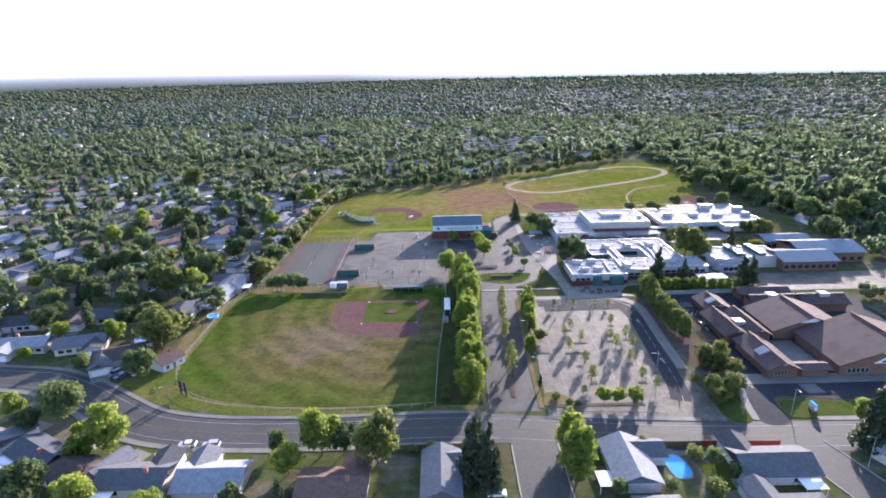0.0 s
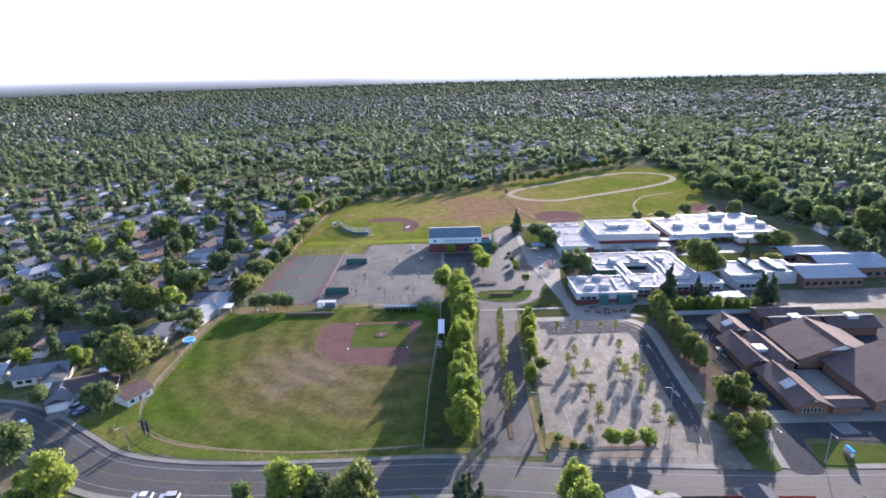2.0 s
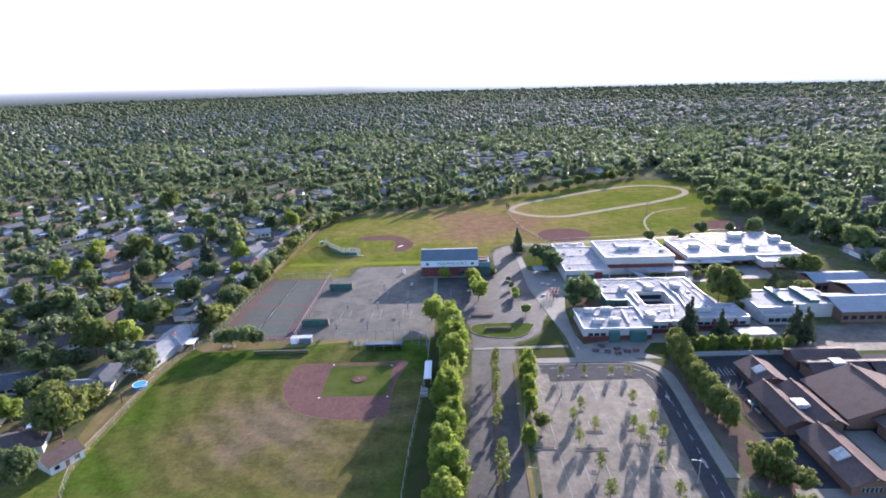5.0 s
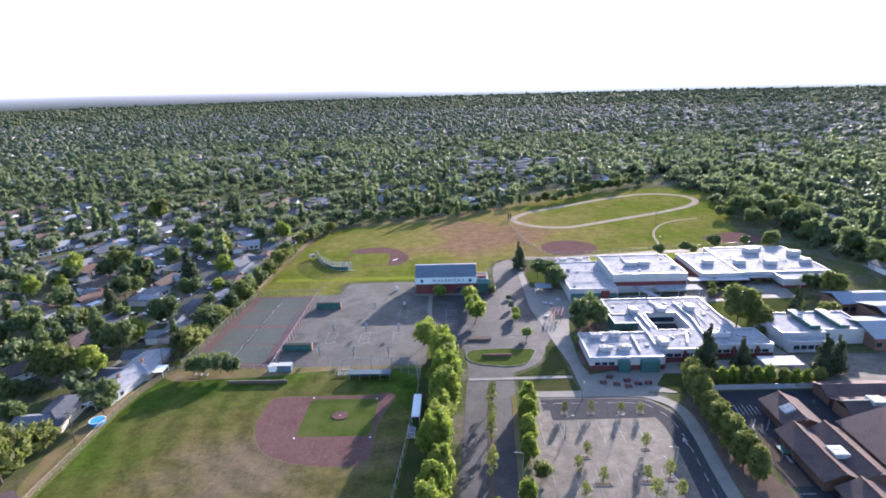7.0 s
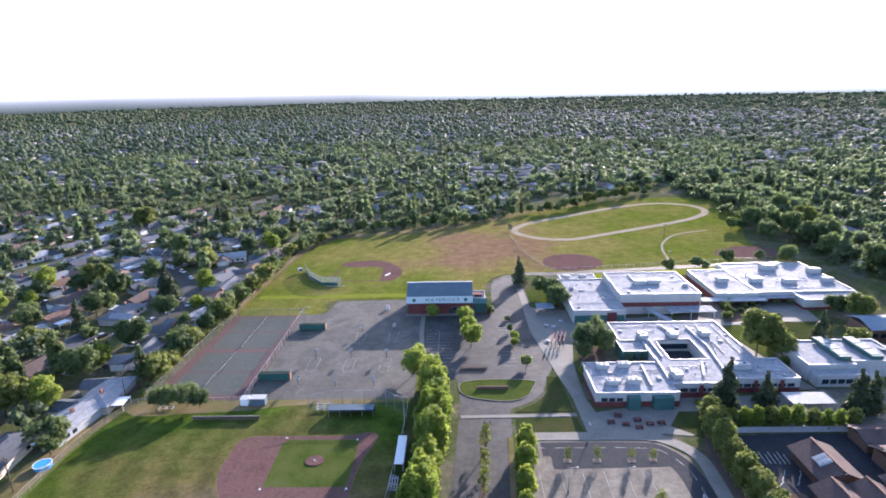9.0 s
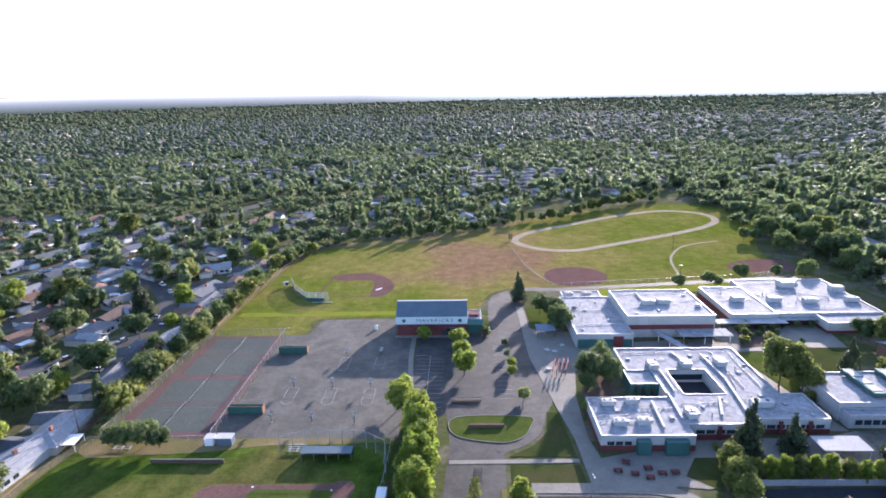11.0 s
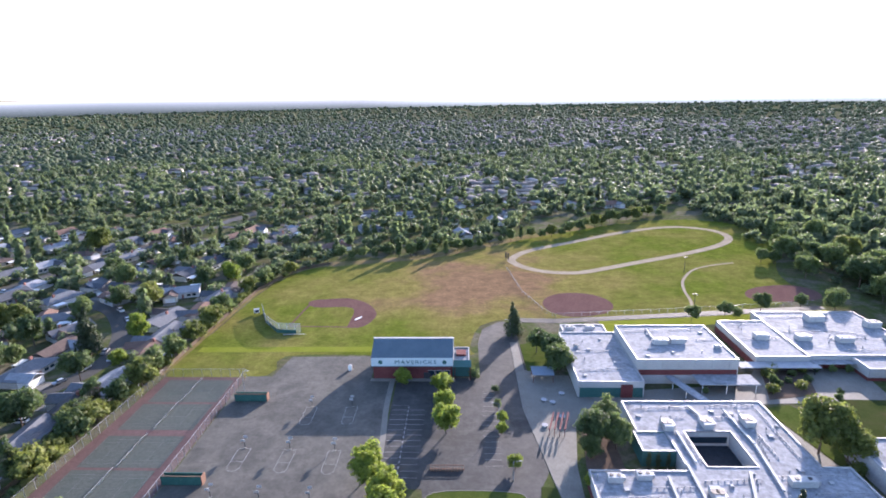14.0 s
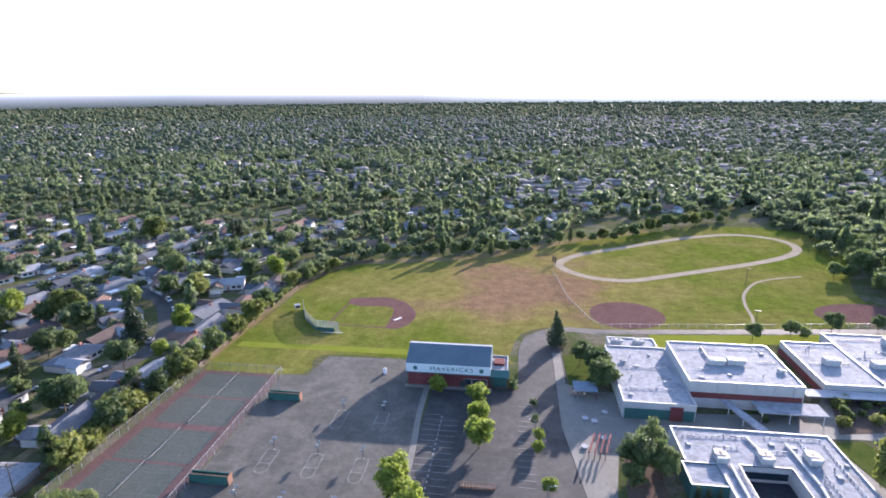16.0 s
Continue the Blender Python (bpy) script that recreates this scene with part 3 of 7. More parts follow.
solid("pitcher_mound", slab(MOUND, 0, 0.25), M_DIRT, "low clay pitcher mound", "mound")
part("pitcher_plate", box(-34.7, -34.1, 216.3, 216.45, 0.25, 0.28), M_WHITE, bpy.data.objects["pitcher_mound"], "white rubber plate")
for x, y in ((-24.4, 225.6), (-45, 226.6), (-45.6, 205.6), (-23.8, 205.6)):
    solid("base", box(x - 0.25, x + 0.25, y - 0.25, y + 0.25, 0.04, 0.11, bevel=0.03), M_WHITE, "white canvas base on the clay", "base", "bases of the diamond")
PATHLINE = smooth([(-100.5, 163), (-92, 156), (-80, 151.6), (-64, 149.2), (-46, 148.0), (-20, 149.4)])
solid("warning_track", band(PATHLINE, -0.1, 0.8, 0.0, 0.048), M_DRY, "pale worn path along the outfield fence", "path", kind="structure")

for x0, x1, y0, y1 in ((-82, -64, 124, 131.4), (-60, -50, 123, 131), (-112, -104, 133, 139.5), (-98, -91, 126.6, 133.6), (24, 30, 121, 126.4), (50, 58, 112, 121)):
    solid("front_lawn", box(x0, x1, y0, y1, 0, 0.06), M_LAWN, "watered green front lawn of a house", "lawn", "front lawns of the houses", "structure")

# hardcourt, tennis courts, north field
solid("hardcourt", slab([(-64, 247), (-10, 247), (-9.5, 316), (-18.5, 316), (-18.5, 333), (-52, 332.5), (-54.8, 317), (-64, 317)], 0, 0.04), M_COURTS, "grey asphalt school playground", "playground", kind="structure")
solid("tennis_pad", slab([(-97.4, 247.5), (-64.6, 247), (-64.2, 316.5), (-94.4, 316.5)], 0, 0.045), M_TENRED, "faded red surround of the tennis courts", "court", kind="structure")
for y in (306.9, 291.1, 273.4, 257.7):
    x0 = -91.0 - (316 - y) * 0.035
    court = solid("tennis_court", box(x0, x0 + 23.6, y - 7.3, y + 7.3, 0.04, 0.06), M_TENGREEN, "faded green tennis court with white lines", "tennis court", "tennis courts in a row", "structure")
    cx = x0 + 11.8
    ln = [(cx - 11.5, y - 5.5, cx + 11.5, y - 5.5), (cx - 11.5, y + 5.5, cx + 11.5, y + 5.5), (cx - 11.5, y - 4.1, cx + 11.5, y - 4.1), (cx - 11.5, y + 4.1, cx + 11.5, y + 4.1),
          (cx - 11.5, y - 5.5, cx - 11.5, y + 5.5), (cx + 11.5, y - 5.5, cx + 11.5, y + 5.5), (cx - 6.4, y - 4.1, cx - 6.4, y + 4.1), (cx + 6.4, y - 4.1, cx + 6.4, y + 4.1), (cx - 6.4, y, cx + 6.4, y)]
    part("court_line", strokes(ln, 0.08, 0.066), M_COURTLINE, court, "thin white court lines")
    net = thing("tennis_net", pose(cx, y, 0.05), "dark tennis net with a white top band", "tennis net", "tennis nets in a row")
    part("netting", box(-0.02, 0.02, -7.6, 7.6, 0.05, 0.88), M_NETDARK, net)
    part("top_band", box(-0.028, 0.028, -7.6, 7.6, 0.94, 1.0), M_GREYWALL, net, "white top band")
    for s in (-7.65, 7.65):
        part("post", tube((0, s, 0), (0, s, 1.08), 0.05), M_DARKMETAL, net)

NORTH = smooth([(-94, 317), (-93, 362), (-90, 408), (-80, 440), (-60, 452), (-8, 466), (26, 488), (60, 512), (116, 545), (170, 566), (212, 556), (222, 520), (205, 470), (186, 430), (178, 395), (140, 379), (114, 376), (56, 370), (38, 370), (22, 362), (17, 340), (17, 334), (-18, 334), (-55, 333), (-57, 318)], True, 3)
solid("field_north", slab(NORTH, 0, 0.024), M_NORTH, "sunlit patchy green and rust-brown school field", "field", kind="structure")
solid("mown_strip", slab([(-92, 336.5), (-18, 337), (-18, 341.5), (-91.8, 341)], 0, 0.036), M_STRIP, "bright mown strip of grass", "grass", kind="structure")
SKIN3 = smooth([(-61.5, 392.5), (-52, 395.5), (-42, 396), (-33, 390), (-26.5, 379), (-26, 370), (-29.5, 361.5), (-36, 360.5), (-36.6, 366), (-38.6, 383.5), (-57, 384.4)], True, 4)
solid("infield_north", slab(SKIN3, 0, 0.045), M_DIRT, "reddish clay arc of the far ball diamond", "ground", kind="structure")
solid("foul_path", band([(-62, 362), (-46, 361.4), (-31, 360.6)], -0.5, 0.5, 0, 0.042), M_DIRT, "narrow worn clay base path", "path", kind="structure")
solid("foul_path", band([(-62.5, 362), (-61.4, 378), (-60, 391)], -0.5, 0.5, 0, 0.042), M_DIRT, "narrow worn clay base path", "path", kind="structure")
SKIN2 = smooth([(52.6, 388), (56, 396.6), (63, 401.6), (72, 402.6), (80, 399), (85, 391), (84.5, 382), (77, 374.2), (63, 371.8), (55, 377.5)], True, 4)
solid("infield_round", slab(SKIN2, 0, 0.045), M_DIRT, "round reddish clay softball infield", "ground", kind="structure")
TRACK = smooth([(41.5, 463), (44, 450), (52, 440), (64, 433.5), (80, 432.6), (98, 440.6), (119, 451.5), (154, 469.5), (181, 487), (196, 504), (199, 522), (190, 537), (166, 544), (129, 530), (87, 503.5), (55, 482.5)], True, 5)
solid("running_track", band(TRACK, 0.0, 5.2, 0, 0.05, True), M_SAND, "pale beige gravel running track", "track", kind="structure")
ARC3 = smooth([(121, 381), (124.3, 390.5), (127, 406), (132.5, 421.5), (144, 438), (157, 446), (172, 451)])
solid("far_path", band(ARC3, 0, 1.4, 0, 0.04), M_SAND, "thin pale curved path on the far field", "path", kind="structure")
SKIN4 = smooth([(153, 394), (156, 404), (168, 411), (184, 412), (190, 402), (184, 392), (166, 389)], True, 4)
solid("infield_far", slab(SKIN4, 0, 0.04), M_DIRT, "shaded clay infield under the trees", "ground", kind="structure")
solid("west_bank", band(smooth([(-98, 318), (-96.5, 362), (-93.5, 408), (-84, 440), (-64, 455)]), -2.6, 0.4, 0, 0.034), M_DRY, "dry straw strip along the boundary fence", "grass", kind="structure")
solid("north_edge", band(smooth([(-64, 452), (-8, 468), (26, 490), (60, 515), (112, 546)]), -3, 6, 0, 0.032), M_DRY, "dry bare strip under the boundary trees", "grass", kind="structure")

# south parking lot
LOT = [(17.4, 150), (58, 150), (61, 153), (62.6, 162), (64.4, 188), (66.2, 210), (65, 217.5), (60.5, 222.5), (54, 224.4), (26, 224.6), (26, 217), (21, 217), (20, 190)]
lot = solid("parking_lot_south", slab(LOT, 0, 0.045), M_LOT, "worn sunlit asphalt parking lot with stall lines", "parking lot", kind="structure")
LANE = smooth([(58, 148), (60.2, 158), (62, 180), (63.6, 200), (63.2, 212), (59, 219.5), (52, 221), (27, 221.2)])
part("lane", band(LANE, -2.4, 3.6, 0.03, 0.056), M_FRESH, lot, "darker sealed driving lane")
part("lane", slab([(29, 212.4), (61, 213.2), (60, 217.4), (52, 218.4), (29, 218.6)], 0.03, 0.0575), M_FRESH, lot, "darker sealed driving lane")
part("lane_line", dashes(LANE, 0.14, 0.068, 3.0, 2.5), M_PAINT, lot, "dashed white lane line")
stalls = []
for y in (206.5, 186, 178.3, 169, 158.8):
    for k in range(12):
        x = 25 + k * 2.75
        if x < 57:
            stalls.append((x, y - 5.0, x, y + 5.0))
part("stall_lines", strokes(stalls[::2], 0.08, 0.064), M_PAINT, lot, "faded white stall lines")
ARROWS = [(61.0, 170, 61.0, 173.5), (60.4, 172, 61.0, 173.6), (61.6, 172, 61.0, 173.6), (63.2, 200, 63.2, 203), (62.6, 201.6, 63.2, 203.2), (63.8, 201.6, 63.2, 203.2), (55, 196, 56.6, 193), (55.6, 186, 54.6, 189)]
part("lane_arrows", strokes(ARROWS, 0.3, 0.07), M_PAINT, lot, "white direction arrows")
for x0, x1, y in ((18.6, 24.4, 178.7), (29.5, 38.4, 178.0), (34.2, 39.0, 185.4), (31.4, 33.2, 169.2), (33.0, 35.5, 158.9), (48.2, 51.2, 158.6), (47.6, 50.6, 170), (46, 49, 186), (30.2, 32.2, 189.6), (50.3, 52.6, 198.6), (46.4, 49, 179.6), (52.4, 54.6, 187), (52.4, 54.6, 179.8), (33.4, 36, 195.6), (32, 34, 215.6), (39.8, 41.8, 215.6), (48.8, 50.8, 215.6), (54.4, 56.4, 215.6), (20, 46, 147.2)):
    island = solid("kerb_island", box(x0, x1, y - 0.75, y + 0.75, 0.0, 0.2, bevel=0.08), M_KERB, "raised concrete kerb island with a young tree", "kerb island", "islands of the parking lot", "structure")
    part("soil", box(x0 + 0.2, x1 - 0.2, y - 0.55, y + 0.55, 0.19, 0.215), M_SOIL, island, "bare planting soil")
EWALK = smooth([(26, 226.2), (54, 226), (62.5, 223.6), (67.6, 217.6), (68.2, 208), (66.6, 188), (65.4, 166)])
solid("pavement_loop", band(EWALK, -1.7, 1.9, 0, 0.17), M_CONC, "wide pale concrete footway round the parking lot", "pavement", kind="structure")
solid("planting_strip", slab([(70, 160), (79, 158), (80, 182), (78, 205), (80, 232), (74.6, 232), (70, 215), (68.6, 190)], 0, 0.03), M_SOIL, "brown planting strip under the hedge trees", "planting bed", kind="structure")
solid("entry_lane", slab([(52.6, 138.2), (66, 137.4), (66.6, 150), (66, 158), (62.4, 160), (58, 150)], 0, 0.05), M_LOT, "asphalt lot entrance with white markings", "road", kind="structure")
solid("lot_forecourt", slab([(16, 137), (52.6, 137), (57, 150), (17.4, 150.4)], 0, 0.035), M_LOT, "worn asphalt strip between the street and the parking lot", "parking lot", kind="structure")
solid("corner_bed", slab(smooth([(17, 147), (24, 146.5), (24.6, 151), (19, 154.6), (17, 151)], True, 4), 0, 0.12), M_DRY, "straw-coloured planting bed at the drive corner", "planting bed", kind="structure")

# loop road, lawns and plaza before the school
LOOP = [(5.5, 236.8), (18.5, 236.8), (20, 240), (26.5, 243.6), (31.5, 249), (35.4, 261), (38.6, 268), (37, 300), (37.4, 322), (37, 344), (37, 366), (30, 366), (22.5, 358), (20.4, 344), (20.6, 316), (-9, 316), (-8.5, 258.4), (4, 258.8)]
north_lot = solid("parking_lot_north", slab(LOOP, 0, 0.043), M_DRIVE, "grey asphalt drive and parking before the gymnasium", "parking lot", kind="structure")
stalls = [(-8.2, 263 + 2.7 * k, -3.6, 263 + 2.7 * k) for k in range(14)] + [(-2.6, 263 + 2.7 * k, 2.2, 263 + 2.7 * k) for k in range(13)] + [(20.6, 268 + 2.7 * k, 25.4, 268 + 2.7 * k) for k in range(15)]
part("stall_lines", strokes(stalls, 0.1, 0.062), M_PAINT, north_lot, "white stall lines")
part("dashed_line", dashes([(-3.1, 262), (-3.1, 298)], 0.34, 0.064, 1.0, 1.3), M_PAINT, north_lot, "dashed white divider")
part("walkway", band(smooth([(-10.6, 316), (-10.4, 297), (-9.2, 280), (-8.6, 262)]), -0.9, 0.9, 0.02, 0.16), M_CONC, north_lot, "raised concrete footway")
ISLAND = smooth([(6.5, 248.4), (19, 244.8), (25.6, 247), (28.8, 252.6), (28.4, 257.4), (7, 257.2)], True, 5)
isl = solid("lawn_island", slab(ISLAND, 0, 0.2), M_LAWN, "bright green lawn island with a pale kerb", "lawn", kind="structure")
part("kerb", band(ISLAND, -0.22, 0.0, 0, 0.24, True), M_CONC, isl, "grey kerb")
solid("school_sign", box(10.5, 21, 251.8, 252.4, 0.1, 1.2, bevel=0.1), M_TAN, "low dark brown sign wall on the lawn", "sign wall")
# Shade is put into the green of these two lawns.
solid("lawn_upper", slab([(21.5, 238.6), (28.6, 243.4), (33.4, 250), (34.6, 260), (38.4, 259.6), (39.6, 238.6)], 0, 0.12), M_SHADY, "lawn beside the footpath, painted in a shaded green", "lawn", kind="structure")
solid("lawn_lower", slab([(21.2, 228), (40.2, 228), (39.8, 235.2), (21.6, 235.4)], 0, 0.12), M_SHADY, "lawn above the parking lot, painted in a shaded green", "lawn", kind="structure")
solid("footpath", band([(5, 236.2), (40, 236.9)], -0.8, 0.8, 0, 0.15), M_CONC, "pale concrete footpath across the lawn", "path", kind="structure")
solid("plaza_walk", slab([(33.4, 345), (36.4, 345), (36.8, 322), (45.8, 318), (46.6, 300), (48.6, 286), (45.4, 268), (44.5, 247), (46, 238), (62, 228), (62, 226.6), (41.2, 226.6), (40.6, 246), (38.2, 262), (36.4, 276), (33.6, 296)], 0, 0.14), M_CONC, "wide pale concrete plaza and walk along the school", "pavement", kind="structure")
solid("plaza_north", slab([(45.6, 318), (46.6, 300), (48.6, 286.2), (52, 285.6), (63.3, 287), (63.3, 293.6), (74, 294), (74, 303.3), (52.4, 303.3), (52.2, 318)], 0, 0.135), M_CONC, "bluish concrete paving before the school hall", "pavement", kind="structure")
solid("forecourt", slab([(46, 238), (74, 245.5), (114, 247.5), (121, 236), (84, 233), (70, 226), (62, 227)], 0, 0.13), M_CONC, "pale concrete forecourt of the school", "pavement", kind="structure")
solid("court_walk", slab([(114, 236), (121, 236), (121, 250), (114, 248)], 0, 0.12), M_CONC, "pale concrete walk behind the hedge", "pavement", kind="structure")
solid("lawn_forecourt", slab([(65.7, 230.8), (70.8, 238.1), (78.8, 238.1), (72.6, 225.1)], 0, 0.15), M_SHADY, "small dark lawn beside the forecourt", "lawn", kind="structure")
solid("lawn_gym", slab([(37.2, 343), (48.6, 347), (50, 322), (38, 321)], 0, 0.16), M_LAWN, "small green lawn by the school hall", "lawn", kind="structure")
solid("bed_front", slab([(47, 262), (58, 262), (58, 280), (50, 284)], 0, 0.15), M_SOIL, "brown planted bed in the building recess", "planting bed", kind="structure")
solid("court_paving", slab([(74, 296), (118, 300), (153, 300), (156, 322.6), (120, 324), (112, 312), (74, 308)], 0, 0.06), M_CONC, "pale concrete paving between the school buildings", "pavement", kind="structure")
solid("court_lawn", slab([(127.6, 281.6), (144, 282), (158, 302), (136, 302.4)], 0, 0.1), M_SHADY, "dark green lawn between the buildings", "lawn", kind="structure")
solid("court_bed", slab([(114, 302), (131, 305), (137, 322.5), (121, 321)], 0, 0.1), M_SOIL, "brown planting bed with shrubs", "planting bed", kind="structure")
solid("east_walk", slab([(105.8, 296), (109, 297), (116, 262), (119, 250), (113.6, 250), (108, 272)], 0, 0.11), M_CONC, "pale walk along the classroom wing", "pavement", kind="structure")
solid("lawn_east", slab([(109.4, 297), (118.5, 299), (127, 284), (118, 272), (116.4, 264)], 0, 0.1), M_LAWN, "green lawn under the courtyard trees", "lawn", kind="structure")
solid("fence_lane", slab([(38, 365.6), (56, 364.6), (98, 369.6), (118, 371.6), (180, 379.6), (180, 384), (114, 376.4), (98, 374.2), (56, 369.6), (38, 370.6)], 0, 0.05), M_DRIVE, "worn asphalt service lane behind the school", "road", kind="structure")
solid("lawn_rear", slab([(74, 344), (112, 346), (116, 362), (150, 367), (180, 372), (180, 379), (118, 371), (98, 369), (74, 366.6)], 0, 0.045), M_STRIP, "sunlit green strip of grass behind the school hall", "lawn", kind="structure")

solid("east_yard", slab([(120, 229), (205, 229), (205, 250), (121, 250)], 0, 0.04), M_LOT, "worn asphalt yard behind the hedge", "yard", kind="structure")

# church grounds
solid("church_yard", slab([(80, 160), (160, 158), (160, 226), (96, 227), (82, 226), (80, 205), (82, 182)], 0, 0.035), M_FRESH, "dark asphalt yard round the church", "yard", kind="structure")
part("yard_marks", strokes([(83 + 1.4 * k, 206 + (k % 3) * 1.7, 84.6 + 1.3 * k, 207.4 + (k % 3) * 2.1) for k in range(7)] + [(84 + 1.2 * k, 214, 84.4 + 1.2 * k, 219 - k % 2) for k in range(6)] + [(81.5, 176 + 2.7 * k, 85.6, 176 + 2.7 * k) for k in range(4)], 0.22, 0.05), M_PAINT, bpy.data.objects["church_yard"], "worn white yard markings")
solid("church_walk", slab([(77, 156), (160, 156), (160, 160), (78, 162)], 0, 0.15), M_CONC, "pale concrete walk before the church", "pavement", kind="structure")
solid("church_drive", slab(smooth([(75.5, 136.6), (83, 136.4), (84.4, 146), (88, 149.6), (104, 147), (125, 147), (140, 148), (140, 155.5), (108, 155.5), (88, 156), (80, 154.6), (77.6, 148)], True, 3), 0, 0.06), M_FRESH, "dark asphalt turning loop of the church", "road", kind="structure")
part("stripes", strokes([(97.4 + k * 0.9, 150.5, 97.0 + k * 0.9, 155.5) for k in range(6)], 0.3, 0.075), M_PAINT, bpy.data.objects["church_drive"], "white crossing stripes")
solid("church_lawn", slab(smooth([(85, 138.8), (104, 138.8), (120, 139.2), (119, 145.6), (104, 145.4), (88, 147), (85.4, 144.6)], True, 4), 0, 0.14), M_LAWN, "bright green lawn strip in front of the church", "lawn", kind="structure")
solid("church_verge", slab(smooth([(67.5, 138.2), (73.4, 138), (75.6, 148), (76.4, 155), (70, 157), (67, 150)], True, 4), 0, 0.13), M_LAWN, "green lawn under the corner trees", "lawn", kind="structure")
solid("church_kerb", band(smooth([(75, 137.8), (77, 148), (79.4, 154.6)]), -0.2, 1.8, 0, 0.16), M_CONC, "curved pale concrete walk", "pavement", kind="structure")
solid("play_yard", slab([(80.6, 184), (86.6, 184), (87.2, 203), (83, 203)], 0, 0.06), M_SOIL, "brown bark play yard beside the church", "yard", kind="structure")

# ---------------------------------------------------------------- school buildings
def flat_block(parent, x0, x1, y0, y1, h, wall=None, base=None, parapet=0.35, roof=None, rims="snwe"):
    """One flat-roofed block: walls, the roof sheet inside them, a parapet on the named sides, and a coloured base band."""
    bm, cap = bmesh.new(), bmesh.new()
    t = 0.35
    for side, a in (("s", (x0, x1, y0, y0 + t)), ("n", (x0, x1, y1 - t, y1)), ("w", (x0, x0 + t, y0 + t, y1 - t)), ("e", (x1 - t, x1, y0 + t, y1 - t))):
        box(*a, 0, h if side in rims else h - parapet - 0.004, bm)
        if side in rims:
            grow = (a[0] - 0.05, a[1] + 0.05, a[2] - 0.05, a[3] + 0.05) if side in "sn" else (a[0] - 0.05, a[1] + 0.05, a[2], a[3])
            box(*grow, h, h + 0.06, cap)
    part("wall", bm, wall or M_STUCCO, parent)
    part("roof", box(x0 + t * ("w" in rims), x1 - t * ("e" in rims), y0 + t * ("s" in rims), y1 - t * ("n" in rims), h - parapet - 0.25, h - parapet), roof or M_WHITEROOF, parent, "bright white membrane roof")
    part("coping", cap, M_METAL, parent, "pale metal coping")
    if base:
        bm = bmesh.new()
        for a in ((x0 - 0.06, x1 + 0.06, y0 - 0.06, y0), (x0 - 0.06, x0, y0, y1), (x1, x1 + 0.06, y0, y1)):
            box(*a, 0, base, bm)
        part("base_band", bm, M_REDBRICK, parent, "dark red base band")


def roof_unit(x, y, z, w=3.0, d=2.0, h=1.5, turn=0.0):
    u = thing("roof_unit", pose(x, y, z, 0, 0, turn), "white enamelled air handler on the flat roof", "air conditioner", "air handlers on the school roofs")
    part("casing", box(-w / 2, w / 2, -d / 2, d / 2, 0.15, h, bevel=0.06), M_UNIT, u)
    part("curb", box(-w / 2 + 0.1, w / 2 - 0.1, -d / 2 + 0.1, d / 2 - 0.1, 0, 0.15), M_METAL, u)
    part("hood", box(w / 2, w / 2 + 0.7, -d / 3, d / 3, 0.4, h - 0.2, bevel=0.1), M_METAL, u)
    for s in (-0.25, 0.25):
        part("fan_ring", tube((s * w, 0, h), (s * w, 0, h + 0.14), d * 0.22, n=10), M_DARKMETAL, u)
    return u


def vent_pipe(x, y, z, h=0.9):
    v = thing("roof_vent", pose(x, y, z), "small metal vent pipe on the flat roof", "vent", "vents on the school roofs")
    part("pipe", tube((0, 0, 0), (0, 0, h), 0.16), M_METAL, v)
    part("cap", tube((0, 0, h), (0, 0, h + 0.18), 0.3, 0.12), M_METAL, v)


def duct(x0, y0, x1, y1, z, w=0.7):
    a, b = Vector((x0, y0)), Vector((x1, y1))
    n = Vector((-(b - a).y, (b - a).x)).normalized() * w / 2
    solid("roof_duct", slab([tuple(a - n), tuple(b - n), tuple(b + n), tuple(a + n)], z + 0.25, z + 0.75), M_UNIT, "long white duct lying on the flat roof", "duct", "ducts on the school roofs")


def window_strip(parent, x0, x1, y, z0, z1, n, face=-1):
    """A row of windows in a wall that faces -y (or +y)."""
    w = (x1 - x0) / n
    for k in range(n):
        a, b = x0 + k * w + 0.2, x0 + (k + 1) * w - 0.2
        win = part("window", box(a, b, min(y, y + face * 0.06), max(y, y + face * 0.06), z0, z1), M_GLASS, parent, "dark glazed window")
        part("frame", box(a - 0.08, b + 0.08, min(y, y + face * 0.04), max(y, y + face * 0.04), z0 - 0.08, z1 + 0.08), M_UNIT, win, "pale window frame")


POST_ME = {}


def shared(key, make, material):
    if key not in POST_ME:
        me = finish(make(), key)
        me.materials.append(material)
        POST_ME[key] = me
    return POST_ME[key]


def pipe_run(x0, y0, x1, y1, z):
    """A thin pipe carried over a roof on small blocks."""
    a, b = Vector((x0, y0, z)), Vector((x1, y1, z))
    p = thing("roof_pipe", pose(x0, y0, z), "thin grey pipe on small blocks across the roof", "pipe", "pipes on the school roofs")
    d = b - a
    part("pipe", tube((0, 0, 0.42), (d.x, d.y, 0.42), 0.08), M_METAL, p)
    for k in range(int(d.length / 1.6) + 1):
        q = d.normalized() * (k * 1.6)
        part("support", shared("pipe_block", lambda: box(-0.13, 0.13, -0.13, 0.13, 0, 0.34), M_GREYWALL), M_GREYWALL, p).location = q


